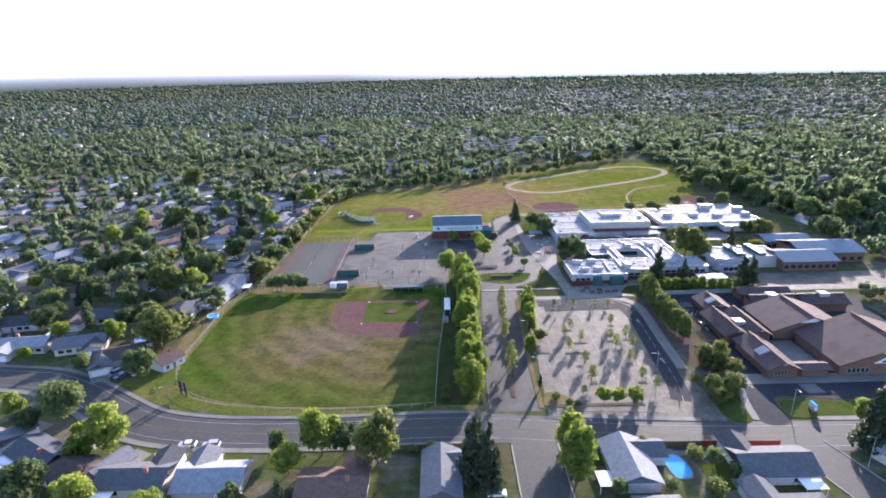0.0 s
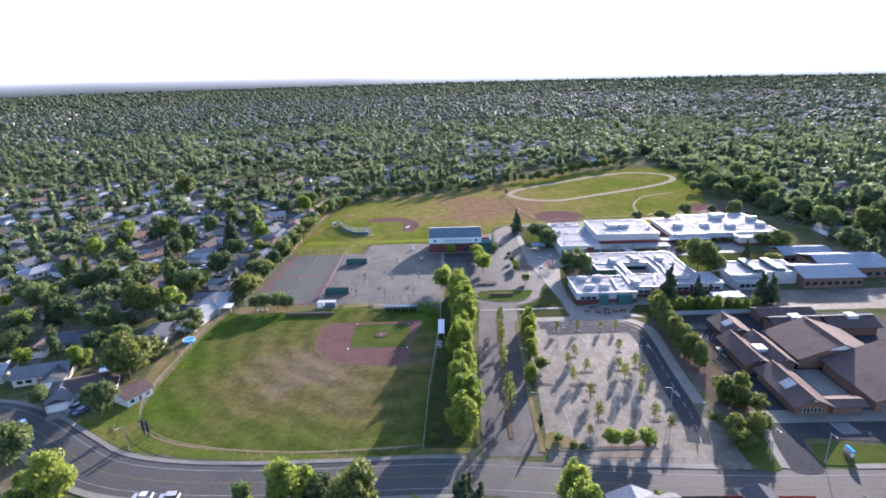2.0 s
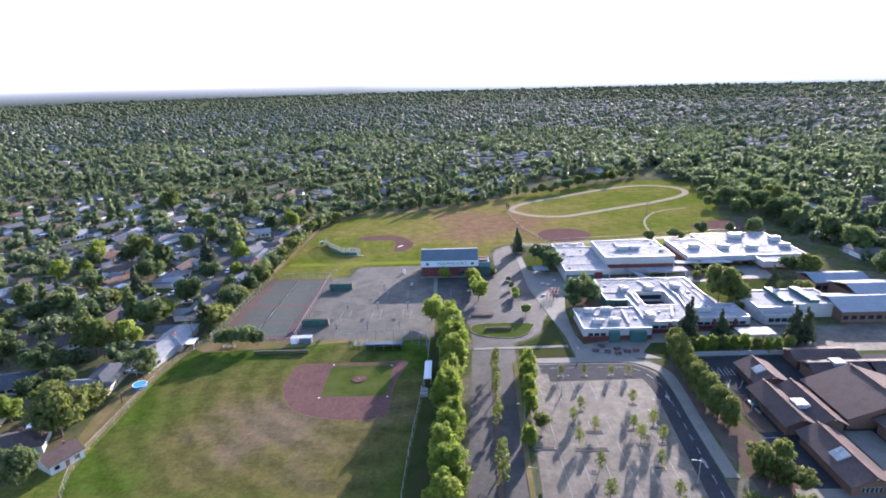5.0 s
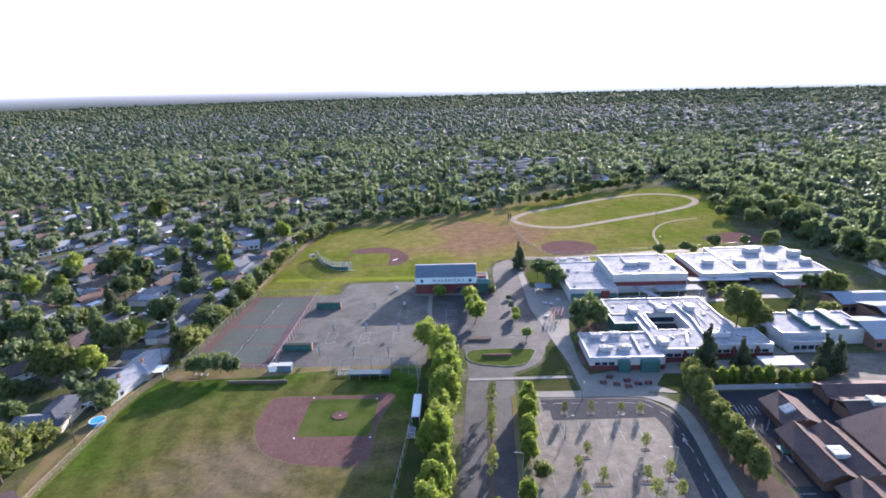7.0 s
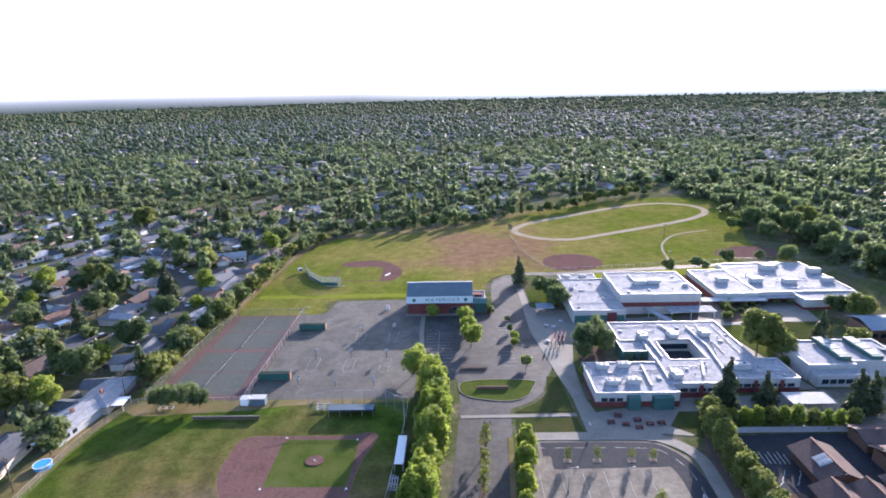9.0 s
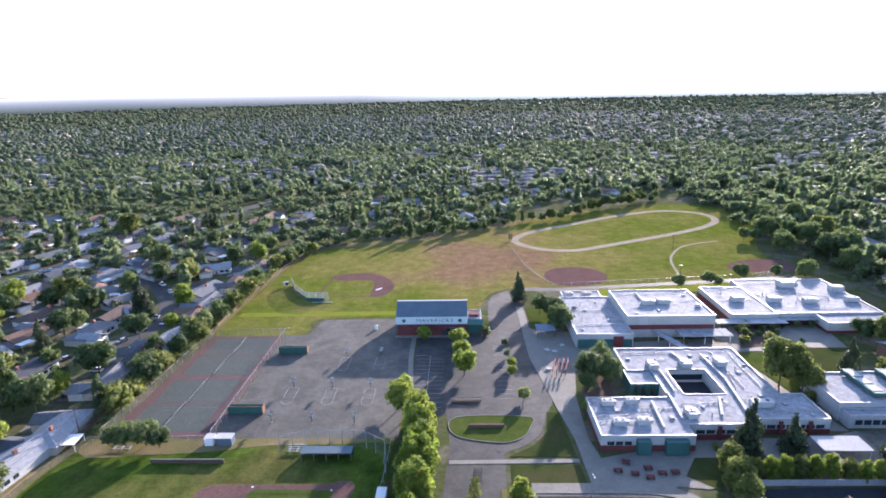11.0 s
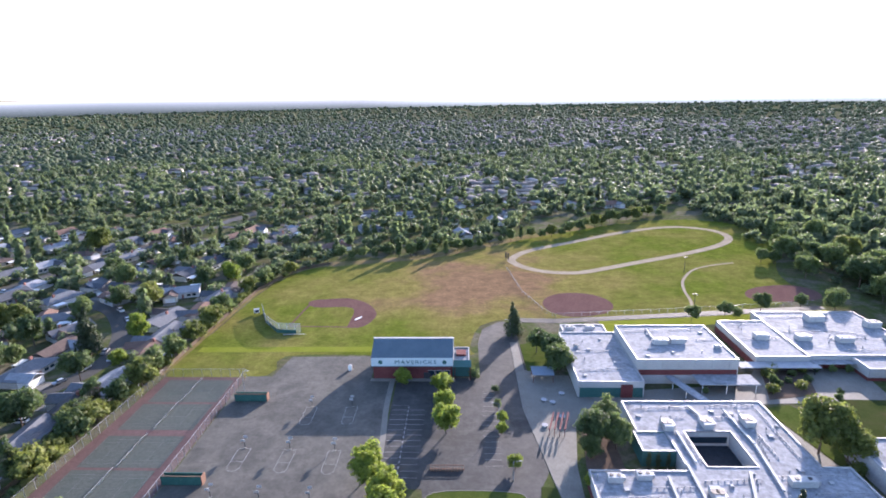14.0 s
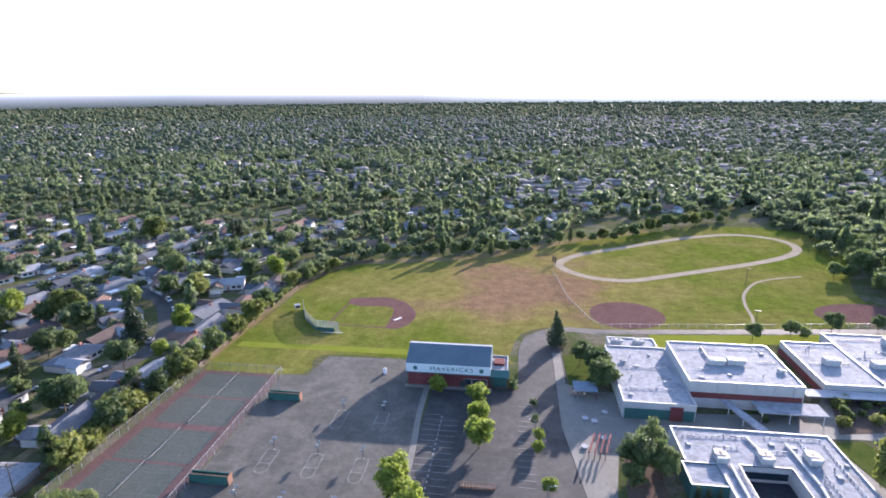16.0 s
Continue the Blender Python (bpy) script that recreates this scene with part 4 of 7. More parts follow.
def drain_box(x, y, z, w):
    s = thing("roof_hatch", pose(x, y, z), "low grey hatch box on the flat roof", "hatch", "hatches on the school roofs")
    part("kerb", box(-w, w, -w, w, 0, 0.35), M_METAL, s)
    part("lid", box(-w * 0.9, w * 0.9, -w * 0.9, w * 0.9, 0.35, 0.5, bevel=0.05), M_UNIT, s)


# classroom building round a courtyard
school = thing("classroom_building", pose(0, 0, 0), "white flat-roofed classroom building round a courtyard, red base", "school building")
flat_block(school, 46.5, 72, 241, 260.5, 5.0, base=1.9, rims="swn")
flat_block(school, 72.0, 90, 246.2, 262.4, 5.0, base=1.7, rims="s")
flat_block(school, 90.0, 112.5, 248.6, 262.4, 5.0, base=1.7, rims="se")
flat_block(school, 71.6, 77, 262.4, 277.6, 5.0, rims="w")
flat_block(school, 89.6, 105.5, 262.4, 277.6, 5.0, rims="e")
flat_block(school, 63.5, 105.5, 277.6, 293.2, 5.0, rims="nwe")
flat_block(school, 62.6, 71.6, 268.5, 277.6, 4.8, wall=M_TEAL)
for a in ((76.7, 77.0, 262.1, 277.9), (89.6, 89.9, 262.1, 277.9), (77.0, 89.6, 262.1, 262.4), (77.0, 89.6, 277.6, 277.9)):
    part("courtyard_rim", box(*a, 4.6, 4.86), M_METAL, school, "low pale rim round the courtyard opening")
part("parapet", box(105.5, 112.5, 262.05, 262.4, 4.6, 5.0), M_STUCCO, school)
part("courtyard_floor", box(77, 89.6, 262.4, 277.6, 0, 0.1), M_FRESH, school, "dark courtyard paving")
bm = box(77.0, 77.06, 262.6, 277.4, 1.0, 3.0)
box(78, 89, 277.5, 277.56, 1.0, 3.0, bm)
part("courtyard_glazing", bm, M_GLASS, school, "dark courtyard windows")
for x0, x1, y in ((56, 59.6, 240.6), (63.6, 69.6, 240.6)):
    part("entry_bay", box(x0, x1, y - 1.6, y + 0.3, 0, 4.2), M_TEAL, school, "teal metal entrance bay")
window_strip(school, 48, 55, 240.94, 2.0, 3.2, 3)
window_strip(school, 74, 88, 246.1, 2.0, 3.2, 5)
window_strip(school, 92, 111, 248.5, 2.0, 3.2, 7)
for x in (71.9, 80.6, 90.0, 98.6, 106.8):
    part("downpipe", box(x - 0.5, x + 0.5, 245.6 if x < 89 else 248.0, 246.1 if x < 89 else 248.5, 0, 4.4), M_REDBRICK, school, "dark red wall pier")
for x, y, w, d, h in ((52.1, 256.8, 3.6, 2.2, 1.7), (59.4, 257.7, 3.6, 2.2, 1.7), (52.9, 246.6, 3.6, 2.2, 1.7), (59.7, 247.1, 3.6, 2.2, 1.7), (74.4, 251.0, 2.6, 4.6, 1.8), (96.8, 255.8, 6.2, 2.4, 1.9), (72.7, 279.6, 2.6, 4.4, 1.8), (84.1, 280.6, 2.8, 4.6, 1.8), (96.0, 281.4, 2.8, 4.6, 1.9)):
    roof_unit(x, y, 4.65, w, d, h)
for a in ((82.7, 290, 84.4, 283.4), (92.3, 288, 93.2, 271.5), (93.2, 271, 91, 253), (72, 262.6, 71.4, 249), (65.6, 258, 64.6, 244.5), (74.5, 263.4, 74.5, 277), (86.4, 260, 83, 250.4)):
    duct(*a, 4.65)
random.seed(11)
for _ in range(26):
    x, y = random.uniform(48, 110), random.uniform(249, 291)
    if not (58 < x < 91 and 259 < y < 279.5) and not (x < 63 and y > 259) and not (x > 104.5 and y > 262):
        vent_pipe(x, y, 4.65, random.uniform(0.5, 1.1))
for k in range(7):
    vent_pipe(93.4 + k * 0.3, 264.5 + k * 1.5, 4.65, 0.9)

# school hall with a high and a low roof
hall = thing("school_hall", pose(0, 0, 0), "white flat-roofed school hall, high block beside a low one", "school building")
flat_block(hall, 52.5, 74.0, 303.5, 342.5, 5.8, base=0.0)
flat_block(hall, 54.5, 72.0, 342.6, 352, 5.0)
flat_block(hall, 74.0, 108.2, 312.5, 341.5, 9.2, base=0.0)
part("base_band", box(74.6, 107.8, 312.38, 312.46, 3.4, 5.4), M_REDBRICK, hall, "dark red band on the high wall")
part("teal_front", box(53, 73.6, 303.36, 303.44, 0.1, 3.6), M_TEAL, hall, "teal lower wall")
part("entrance", box(66.4, 70.2, 303.0, 303.34, 0.1, 4.8), M_REDBRICK, hall, "dark red entrance bay")
part("canopy", box(93.0, 112.5, 305.5, 312.3, 3.3, 3.65), M_WHITEROOF, hall, "white entrance canopy")
for x in (94, 102, 111.5):
    part("canopy_post", tube((x, 306, 0), (x, 306, 3.3), 0.12), M_WHITE, hall)
part("walkway_roof", slab([(83.4, 312), (86.4, 312), (92.8, 294.4), (89.6, 294.4)], 3.1, 3.35), M_WHITEROOF, hall, "white covered walkway roof")
for x, y in ((85.5, 309), (87.6, 303), (90, 297)):
    part("walkway_post", tube((x, y, 0), (x, y, 3.1), 0.12), M_WHITE, hall)
for k in range(6):
    part("pilaster", box(77 + k * 5.6, 77.5 + k * 5.6, 312.2, 312.38, 5.5, 9.0), M_UNIT, hall)
roof_unit(86.0, 325.7, 8.85, 5.0, 2.8, 1.9)
roof_unit(92.4, 326.4, 8.85, 5.0, 2.8, 1.9)
roof_unit(105, 322, 8.85, 2.0, 1.4, 1.1)
roof_unit(57.6, 347.6, 4.65, 3.4, 2.4, 1.4)
roof_unit(65.6, 348, 4.65, 3.2, 2.4, 1.4)
roof_unit(56.8, 330, 5.45, 1.6, 1.4, 0.9)
for x, y, z in ((58, 320, 5.45), (60, 334, 5.45), (64, 312, 5.45), (70, 327, 5.45), (80, 320, 8.85), (86, 338, 8.85), (102, 338, 8.85), (98, 318, 8.85)):
    vent_pipe(x, y, z, 0.8)
duct(84.6, 330, 84.9, 338, 8.85, 0.6)

for a in ((48, 250.5, 62, 251, 4.65), (60, 254, 70.6, 254.4, 4.65), (48, 247.8, 58, 247.8, 4.65), (74, 256.6, 88, 257.4, 4.65), (92, 258.6, 110, 259.4, 4.65), (98, 252.4, 110.6, 252.8, 4.65), (66, 289, 84, 290, 4.65), (72.6, 284.6, 80, 284.8, 4.65), (84, 284, 92, 284.4, 4.65), (96.6, 266, 96.6, 290, 4.65), (102, 266, 102.4, 289, 4.65), (88, 290.6, 103, 291, 4.65), (76.2, 264, 76.2, 276.6, 4.65),
          (55, 312, 72, 312.6, 5.45), (56, 326, 72.4, 326.6, 5.45), (76, 336, 90, 336.6, 8.85), (78, 321, 84, 321.6, 8.85), (100, 328, 106.6, 328.6, 8.85), (94, 337.6, 107, 338, 8.85)):
    pipe_run(*a)
random.seed(12)
for x, y, z in ((60.4, 249, 4.65), (68.6, 249.6, 4.65), (54, 253.4, 4.65), (79.6, 255, 4.65), (87, 259.6, 4.65), (104, 256.4, 4.65), (108.6, 250.8, 4.65), (99.4, 261, 4.65), (93.8, 286.4, 4.65), (88.6, 287.4, 4.65), (66.4, 285, 4.65), (99.6, 275.4, 4.65), (103.8, 280.4, 4.65), (55.6, 308, 5.45), (68, 317, 5.45), (61, 327.6, 5.45), (67, 336, 5.45), (78.6, 315.6, 8.85), (84, 333, 8.85), (104, 334.6, 8.85), (88, 318, 8.85)):
    drain_box(x, y, z, random.uniform(0.4, 0.8))

# long rear wing
rear = thing("rear_wing", pose(0, 0, 0), "long white flat-roofed rear wing with red walls", "school building")
flat_block(rear, 119.6, 138.5, 323.0, 355.5, 5.0, base=2.6)
flat_block(rear, 138.5, 181, 323.8, 365.0, 5.0, base=1.6)
flat_block(rear, 153.5, 181, 314.5, 323.8, 4.6, base=1.2)
part("canopy", box(112, 140, 318.0, 322.6, 2.9, 3.2), M_GREYWALL, rear, "grey covered walk")
for x in (114, 122, 130, 138):
    part("canopy_post", tube((x, 318.5, 0), (x, 318.5, 2.9), 0.1), M_DARKMETAL, rear)
window_strip(rear, 140, 153, 323.7, 1.8, 3.2, 5)
part("canopy", box(138.6, 153.4, 320.6, 323.7, 3.0, 3.3), M_WHITEROOF, rear, "white entrance canopy")
for x, y, w, d, h in ((159.3, 356.0, 6.4, 4.6, 2.7), (128.8, 338.4, 4.6, 3.2, 2.3), (144.2, 337.6, 5.0, 3.2, 2.1), (158.6, 335.8, 5.4, 3.2, 2.1), (178.0, 349.4, 5.2, 3.6, 2.5), (176.6, 336.9, 4.6, 3.0, 2.1), (165.4, 361.2, 3.4, 2.4, 1.6)):
    roof_unit(x, y, 4.65, w, d, h)
for _ in range(16):
    vent_pipe(random.uniform(124, 178), random.uniform(329, 353), 4.65, random.uniform(0.6, 1.1))

for a in ((122, 338, 136, 338.6, 4.65), (140, 344, 156, 344.8, 4.65), (142, 359, 158, 359.8, 4.65), (155, 328, 170, 328.8, 4.65), (150, 350, 170, 341, 4.65), (122, 352, 136.6, 352.4, 4.65), (154, 338, 169, 338.6, 4.65)):
    pipe_run(*a)
# science wing with raised skylights
wing = thing("science_wing", pose(0, 0, 0), "pale grey-walled wing with white roof and raised skylights", "school building")
flat_block(wing, 119.0, 134.5, 255.5, 273.6, 5.8, wall=M_GREYWALL)
flat_block(wing, 134.5, 152, 257.5, 273.6, 6.0, wall=M_STUCCO)
flat_block(wing, 119.6, 137.5, 251.4, 255.4, 4.2, wall=M_GREYWALL)
for x0, x1 in ((130.5, 134.2), (141.0, 144.6)):
    part("skylight_box", box(x0, x1, 258, 273, 6.0, 7.3), M_TEAL, wing, "raised teal skylight box")
    for k in range(3):
        part("skylight_cover", box(x0 + 0.4, x1 - 0.4, 259.4 + k * 4.4, 262.6 + k * 4.4, 7.3, 7.42), M_UNIT, wing, "white skylight cover")
window_strip(wing, 121, 136, 251.3, 1.2, 2.8, 6)

# metal-roofed buildings behind
for x0, x1, y0, y1, h, r, a in ((150, 176, 252, 270, 4.6, 7.4, "x"), (165, 196, 262, 283, 5.2, 8.4, "x"), (160, 184, 284, 297, 4.4, 6.6, "x")):
    b = thing("metal_roofed_building", pose(0, 0, 0), "low school building with pale blue-grey metal roof", "school building", "metal-roofed buildings")
    part("wall", box(x0, x1, y0, y1, 0, h), M_TAN, b, "brown wall")
    part("roof", gable(x0, x1, y0, y1, h + 0.2, r, a, 0.8), M_PALEROOF, b)
    for k in range(8):
        xk = x0 + (k + 0.5) * (x1 - x0) / 8
        part("window", box(xk - 1, xk + 1, y0 - 0.05, y0, 1.2, 2.8), M_GLASS, b)

# gymnasium with the painted sign band
gym = thing("gymnasium", pose(0, 0, 0), "school gymnasium with grey-blue roof and white sign band", "gymnasium")
part("wall", box(-17.4, 10.6, 315.4, 331.2, 0, 5.6), M_REDBRICK, gym, "dark red lower wall")
part("plinth", box(-18.4, 11.6, 313.6, 315.3, 0, 0.3), M_CONC, gym, "pale concrete apron")
bm = bmesh.new()
prof = [(314.6, 5.2), (314.6, 8.8), (323.0, 12.1), (324.0, 12.2), (331.6, 8.0), (331.6, 5.2)]
v = [[bm.verts.new((x, y, z)) for y, z in prof] for x in (-17.9, 11.0)]
for k in range(6):
    bm.faces.new((v[0][k], v[0][(k + 1) % 6], v[1][(k + 1) % 6], v[1][k]))
bm.faces.new(v[0][::-1]), bm.faces.new(v[1])
bmesh.ops.recalc_face_normals(bm, faces=bm.faces)
part("roof", bm, M_BLUEROOF, gym, "grey-blue standing-seam roof")
bm = bmesh.new()
for k in range(24):
    x = -17.6 + k * 1.22
    vv = [bm.verts.new(p) for p in ((x, 314.62, 8.8), (x + 0.06, 314.62, 8.8), (x + 0.06, 323.0, 12.1), (x, 323.0, 12.1), (x, 314.62, 8.86), (x + 0.06, 314.62, 8.86), (x + 0.06, 323.0, 12.16), (x, 323.0, 12.16))]
    for f in ((4, 5, 6, 7), (0, 4, 7, 3), (1, 2, 6, 5), (0, 1, 5, 4)):
        bm.faces.new([vv[i] for i in f])
part("roof_seams", bm, M_BLUEROOF, gym)
part("ridge_cap", box(-18.1, 11.2, 323.0, 324.2, 12.1, 12.26, bevel=0.04), M_UNIT, gym, "white rear fascia")
part("sign_band", box(-17.9, 11.0, 314.45, 314.56, 5.6, 8.7), M_SIGN, gym, "white sign band")
text = bpy.data.curves.new("lettering", "FONT")
text.body, text.size, text.extrude, text.align_x, text.align_y = "MAVERICKS", 1.9, 0.03, "CENTER", "CENTER"
text.space_character = 1.18
tmp = bpy.data.objects.new("lettering_source", text)
scene.collection.objects.link(tmp)
bpy.context.view_layer.update()
letters = bpy.data.meshes.new_from_object(tmp.evaluated_get(bpy.context.evaluated_depsgraph_get()))
bpy.data.objects.remove(tmp)
lt = part("lettering", letters, M_LETTER, gym, "dark green block capitals MAVERICKS")
letters.materials.clear()
letters.materials.append(M_LETTER)
lt.matrix_local = pose(-2.2, 314.42, 7.1, 90, 0, 0) @ Matrix.Diagonal((1.32, 1.0, 1.0, 1.0))
for x in (-14.6, 8.0):
    part("emblem", tube((x, 314.44, 7.1), (x, 314.36, 7.1), 0.8, n=14), M_TEAL, gym, "round teal emblem shape")
flat_block(gym, 10.8, 16.8, 317.5, 330, 5.4, wall=M_TEAL)
bm = bmesh.new()
v = [[bm.verts.new((x, y, z)) for y, z in ((314.4, 5.2), (317.6, 6.3), (317.6, 5.1))] for x in (11.1, 17.4)]
for k in range(3):
    bm.faces.new((v[0][k], v[0][(k + 1) % 3], v[1][(k + 1) % 3], v[1][k]))
bm.faces.new(v[0][::-1]), bm.faces.new(v[1])
bmesh.ops.recalc_face_normals(bm, faces=bm.faces)
part("annex_roof", bm, M_TEAL, gym, "teal lean-to roof of the annex")
for x in (11.6, 17.0):
    part("annex_post", box(x - 0.12, x + 0.12, 314.6, 314.84, 0.0, 5.2), M_REDBRICK, gym)
part("annex_unit", box(12, 15.6, 323, 327, 4.8, 5.9), M_REDBRICK, gym, "red rooftop enclosure")
for x in (-9, 0.5):
    part("door", box(x, x + 2.4, 315.3, 315.42, 0.3, 2.6), M_DARKMETAL, gym, "dark double door")
window_strip(gym, 2, 10, 315.38, 1.2, 3.4, 3)

# practice walls, sheds, dugouts
for x, y in ((-64.6, 259.4), (-61.6, 300.2)):
    w = thing("practice_wall", pose(x, y, 0.04), "dark green wooden practice wall with a red-brown end", "practice wall", "practice walls on the playground")
    for k in range(2):
        part("panel", box(k * 5.35 + 0.03, (k + 1) * 5.35 - 0.03, -0.12, 0.12, 0.1, 2.7), M_GREENWALL, w)
    part("side_panel", box(10.7, 10.95, -0.15, 2.0, 0, 2.7), M_TAN, w, "red-brown end wall")
    part("back_panel", box(0, 10.7, 1.6, 1.85, 0, 2.5), M_GREENWALL, w)
    part("top_rail", box(-0.1, 10.95, -0.2, 0.2, 2.7, 2.82), M_WOOD, w)
    for k in range(3):
        part("post", box(k * 5.3 - 0.1, k * 5.3 + 0.1, 0.13, 0.33, 0, 2.6), M_WOOD, w)
shed = thing("storage_container", pose(-59.6, 244.6, 0.02), "dark blue storage container beside a white one", "container")
part("body", box(-2.2, 2.6, -1.3, 1.3, 0.1, 2.5, bevel=0.05), M_BLUEROOF, shed)
part("roof", box(-2.3, 2.7, -1.4, 1.4, 2.5, 2.62), M_UNIT, shed, "pale roof sheet")
shed = thing("storage_container", pose(-63.6, 244.6, 0.02), "small white storage container on the verge", "container")
part("body", box(-1.3, 1.2, -1.3, 1.3, 0.1, 2.4, bevel=0.05), M_WHITE, shed)
part("roof", box(-1.4, 1.3, -1.4, 1.4, 2.4, 2.5), M_UNIT, shed)
dug = thing("dugout", pose(-28.4, 238.4, 0.03), "long dugout with a pale blue-grey flat roof", "dugout")
part("roof", box(-7, 7, -1.6, 1.6, 2.3, 2.5), M_BLUEROOF, dug)
part("back_wall", box(-7, 7, 1.2, 1.4, 0, 2.3), M_GREENWALL, dug)
part("bench", box(-6.5, 6.5, 0.3, 0.8, 0.4, 0.5), M_WOOD, dug)
for k in range(5):
    part("post", tube((-6.8 + k * 3.4, -1.4, 0), (-6.8 + k * 3.4, -1.4, 2.3), 0.07), M_METAL, dug)
dug = thing("dugout", pose(-11.2, 218, 0.03), "long narrow dugout with a white roof by the fence", "dugout")
part("roof", box(-1.2, 1.2, -6, 6, 2.2, 2.4), M_WHITE, dug)
part("back_wall", box(1.0, 1.15, -6, 6, 0, 2.2), M_GREYWALL, dug)
for k in range(4):
    part("post", tube((-1.1, -5.8 + k * 3.9, 0), (-1.1, -5.8 + k * 3.9, 2.2), 0.07), M_METAL, dug)
for x, y, n, r in ((-37.6, 240.4, 4, 0), (-11.0, 207, 4, 90), (-88.4, 241.6, 3, 0)):
    bl = thing("bleacher", pose(x, y, 0.03, 0, 0, r), "small aluminium bleacher bench on bare ground", "bleacher", "bleachers of the ball field")
    for k in range(n):
        part("plank", box(-2.6, 2.6, k * 0.6, k * 0.6 + 0.3, 0.4 + k * 0.3, 0.45 + k * 0.3), M_METAL, bl)
    for s in (-2.2, 0, 2.2):
        part("frame", box(s - 0.05, s + 0.05, 0, n * 0.6, 0, 0.4), M_METAL, bl)


low = thing("low_wall", pose(-66.4, 236, 0.03), "low weathered board wall at the edge of the outfield", "wall")
for k in range(10):
    part("panel", box(-10.2 + k * 2.04, -8.2 + k * 2.04, -0.12, 0.12, 0, 1.2), M_WOOD, low)
part("cap", box(-10.3, 10.3, -0.16, 0.16, 1.2, 1.3), M_CONC, low, "pale wall cap")
score = thing("scoring_booth", pose(-82.2, 376, 0.02, 0, 0, 35), "small white scoring booth with a dark front", "booth")
part("cabin", box(-1.1, 1.1, -0.8, 0.8, 0.9, 2.6, bevel=0.04), M_WHITE, score)
part("front", box(-0.9, 0.9, -0.86, -0.8, 1.2, 2.3), M_DARKMETAL, score, "dark opening")
part("roof", box(-1.3, 1.3, -1.0, 1.0, 2.6, 2.72), M_METAL, score)
for sx in (-1, 1):
    for sy in (-0.7, 0.7):
        part("leg", box(sx - 0.06, sx + 0.06, sy - 0.06, sy + 0.06, 0, 0.9), M_WOOD, score)


bench = thing("players_bench", pose(-57.6, 352.6, 0.02, 0, 0, 4), "long pale players bench beside the far backstop", "bench")
part("seat", box(-4.6, 4.6, -0.25, 0.25, 0.42, 0.5, bevel=0.02), M_UNIT, bench)
for k in range(5):
    part("leg", box(-4.4 + k * 2.2 - 0.06, -4.4 + k * 2.2 + 0.06, -0.2, 0.2, 0, 0.42), M_METAL, bench)
board = thing("home_plate_mat", pose(-33.2, 370.6, 0.045, 0, 0, 55), "white rolled mat lying on the clay", "mat")
part("sheet", box(-2.2, 2.2, -0.45, 0.45, 0, 0.16, bevel=0.06), M_WHITE, board)


# ---------------------------------------------------------------- fences, posts, lamps
def fence(line, height, gap, label, net=None, post=None, rail=True, name="chain_link_fence", z=0.02):
    """A fence along a line: posts, rails and netting or boards."""
    f = thing(name, pose(line[0][0], line[0][1], z), label, "fence")
    o = Vector(line[0])
    pts = [tuple(Vector(p) - o) for p in line]
    part("netting" if net in (None, M_NET, M_NETDARK, M_NETPALE) else "boarding", band(pts, -0.025, 0.025, 0.04, height), net or M_NET, f)
    if rail:
        part("top_rail", band(pts, -0.04, 0.04, height - 0.04, height + 0.05), post or M_METAL, f)
    me = shared(f"post_{height}_{(post or M_METAL).name}", lambda: tube((0, 0, 0), (0, 0, height + 0.1), 0.07), post or M_METAL)
    run = 0.0
    for a, b in zip(pts, pts[1:]):
        a, b = Vector(a), Vector(b)
        while run < (b - a).length:
            p = a + (b - a).normalized() * run
            part("post", me, post or M_METAL, f).location = (p.x, p.y, 0)
            run += gap
        run -= (b - a).length
    return f


fence(smooth([(-99.3, 162.6), (-104, 176), (-104.4, 200), (-104.4, 226), (-99, 245)], steps=4), 2.2, 4, "chain-link fence with a tan top rail along the outfield", post=M_SAND)
fence(smooth([(-99.3, 162.6), (-92, 156.6), (-82, 152), (-66, 148.4), (-48, 147), (-30, 147.6), (-16, 148.6)], steps=4), 1.3, 4, "low chain-link fence with a tan rail beside the street", post=M_SAND)
fence([(-16, 148.6), (-15, 177), (-13, 205), (-11.6, 228), (-11.4, 244)], 2.0, 4, "chain-link fence between field and tree row")
fence([(-99, 245.4), (-75, 245.6), (-66, 246)], 1.8, 3.5, "chain-link fence behind the ball field")
fence([(-64.4, 246.6), (-64.2, 316.8)], 3.0, 3.5, "tall chain-link fence beside the tennis courts")
fence([(-97.6, 247), (-94.6, 317), (-64.2, 317)], 3.0, 3.5, "tall chain-link fence round the tennis courts")
fence([(-42, 240), (-35.5, 242.8), (-19, 242.8), (-12, 238), (-11.4, 229)], 5.5, 3.5, "tall chain-link backstop behind home plate", M_NET, name="backstop")
fence([(-80, 378), (-74.6, 366), (-66, 355.6), (-55, 354.4)], 4.5, 3.5, "tall pale chain-link backstop of the far diamond", M_NETPALE, name="backstop")
fence([(-79.4, 377), (-74.0, 365.4), (-65.6, 355.0), (-57, 354.0)], 1.7, 3.5, "dark green windscreen along the far backstop", M_GREENWALL, M_DARKMETAL, name="windscreen")
fence([(39.4, 442), (44.2, 402.5), (51.8, 377.5), (56, 370)], 1.6, 4, "chain-link fence across the north field")
fence([(56, 371.4), (114, 377.4), (178, 386)], 1.8, 4, "chain-link fence behind the school")
fence([(-96.8, 318), (-96, 362), (-93, 408), (-84, 440), (-66, 454)], 1.6, 4, "grey boundary fence along the back gardens", M_WOOD, M_WOOD, name="wooden_fence")
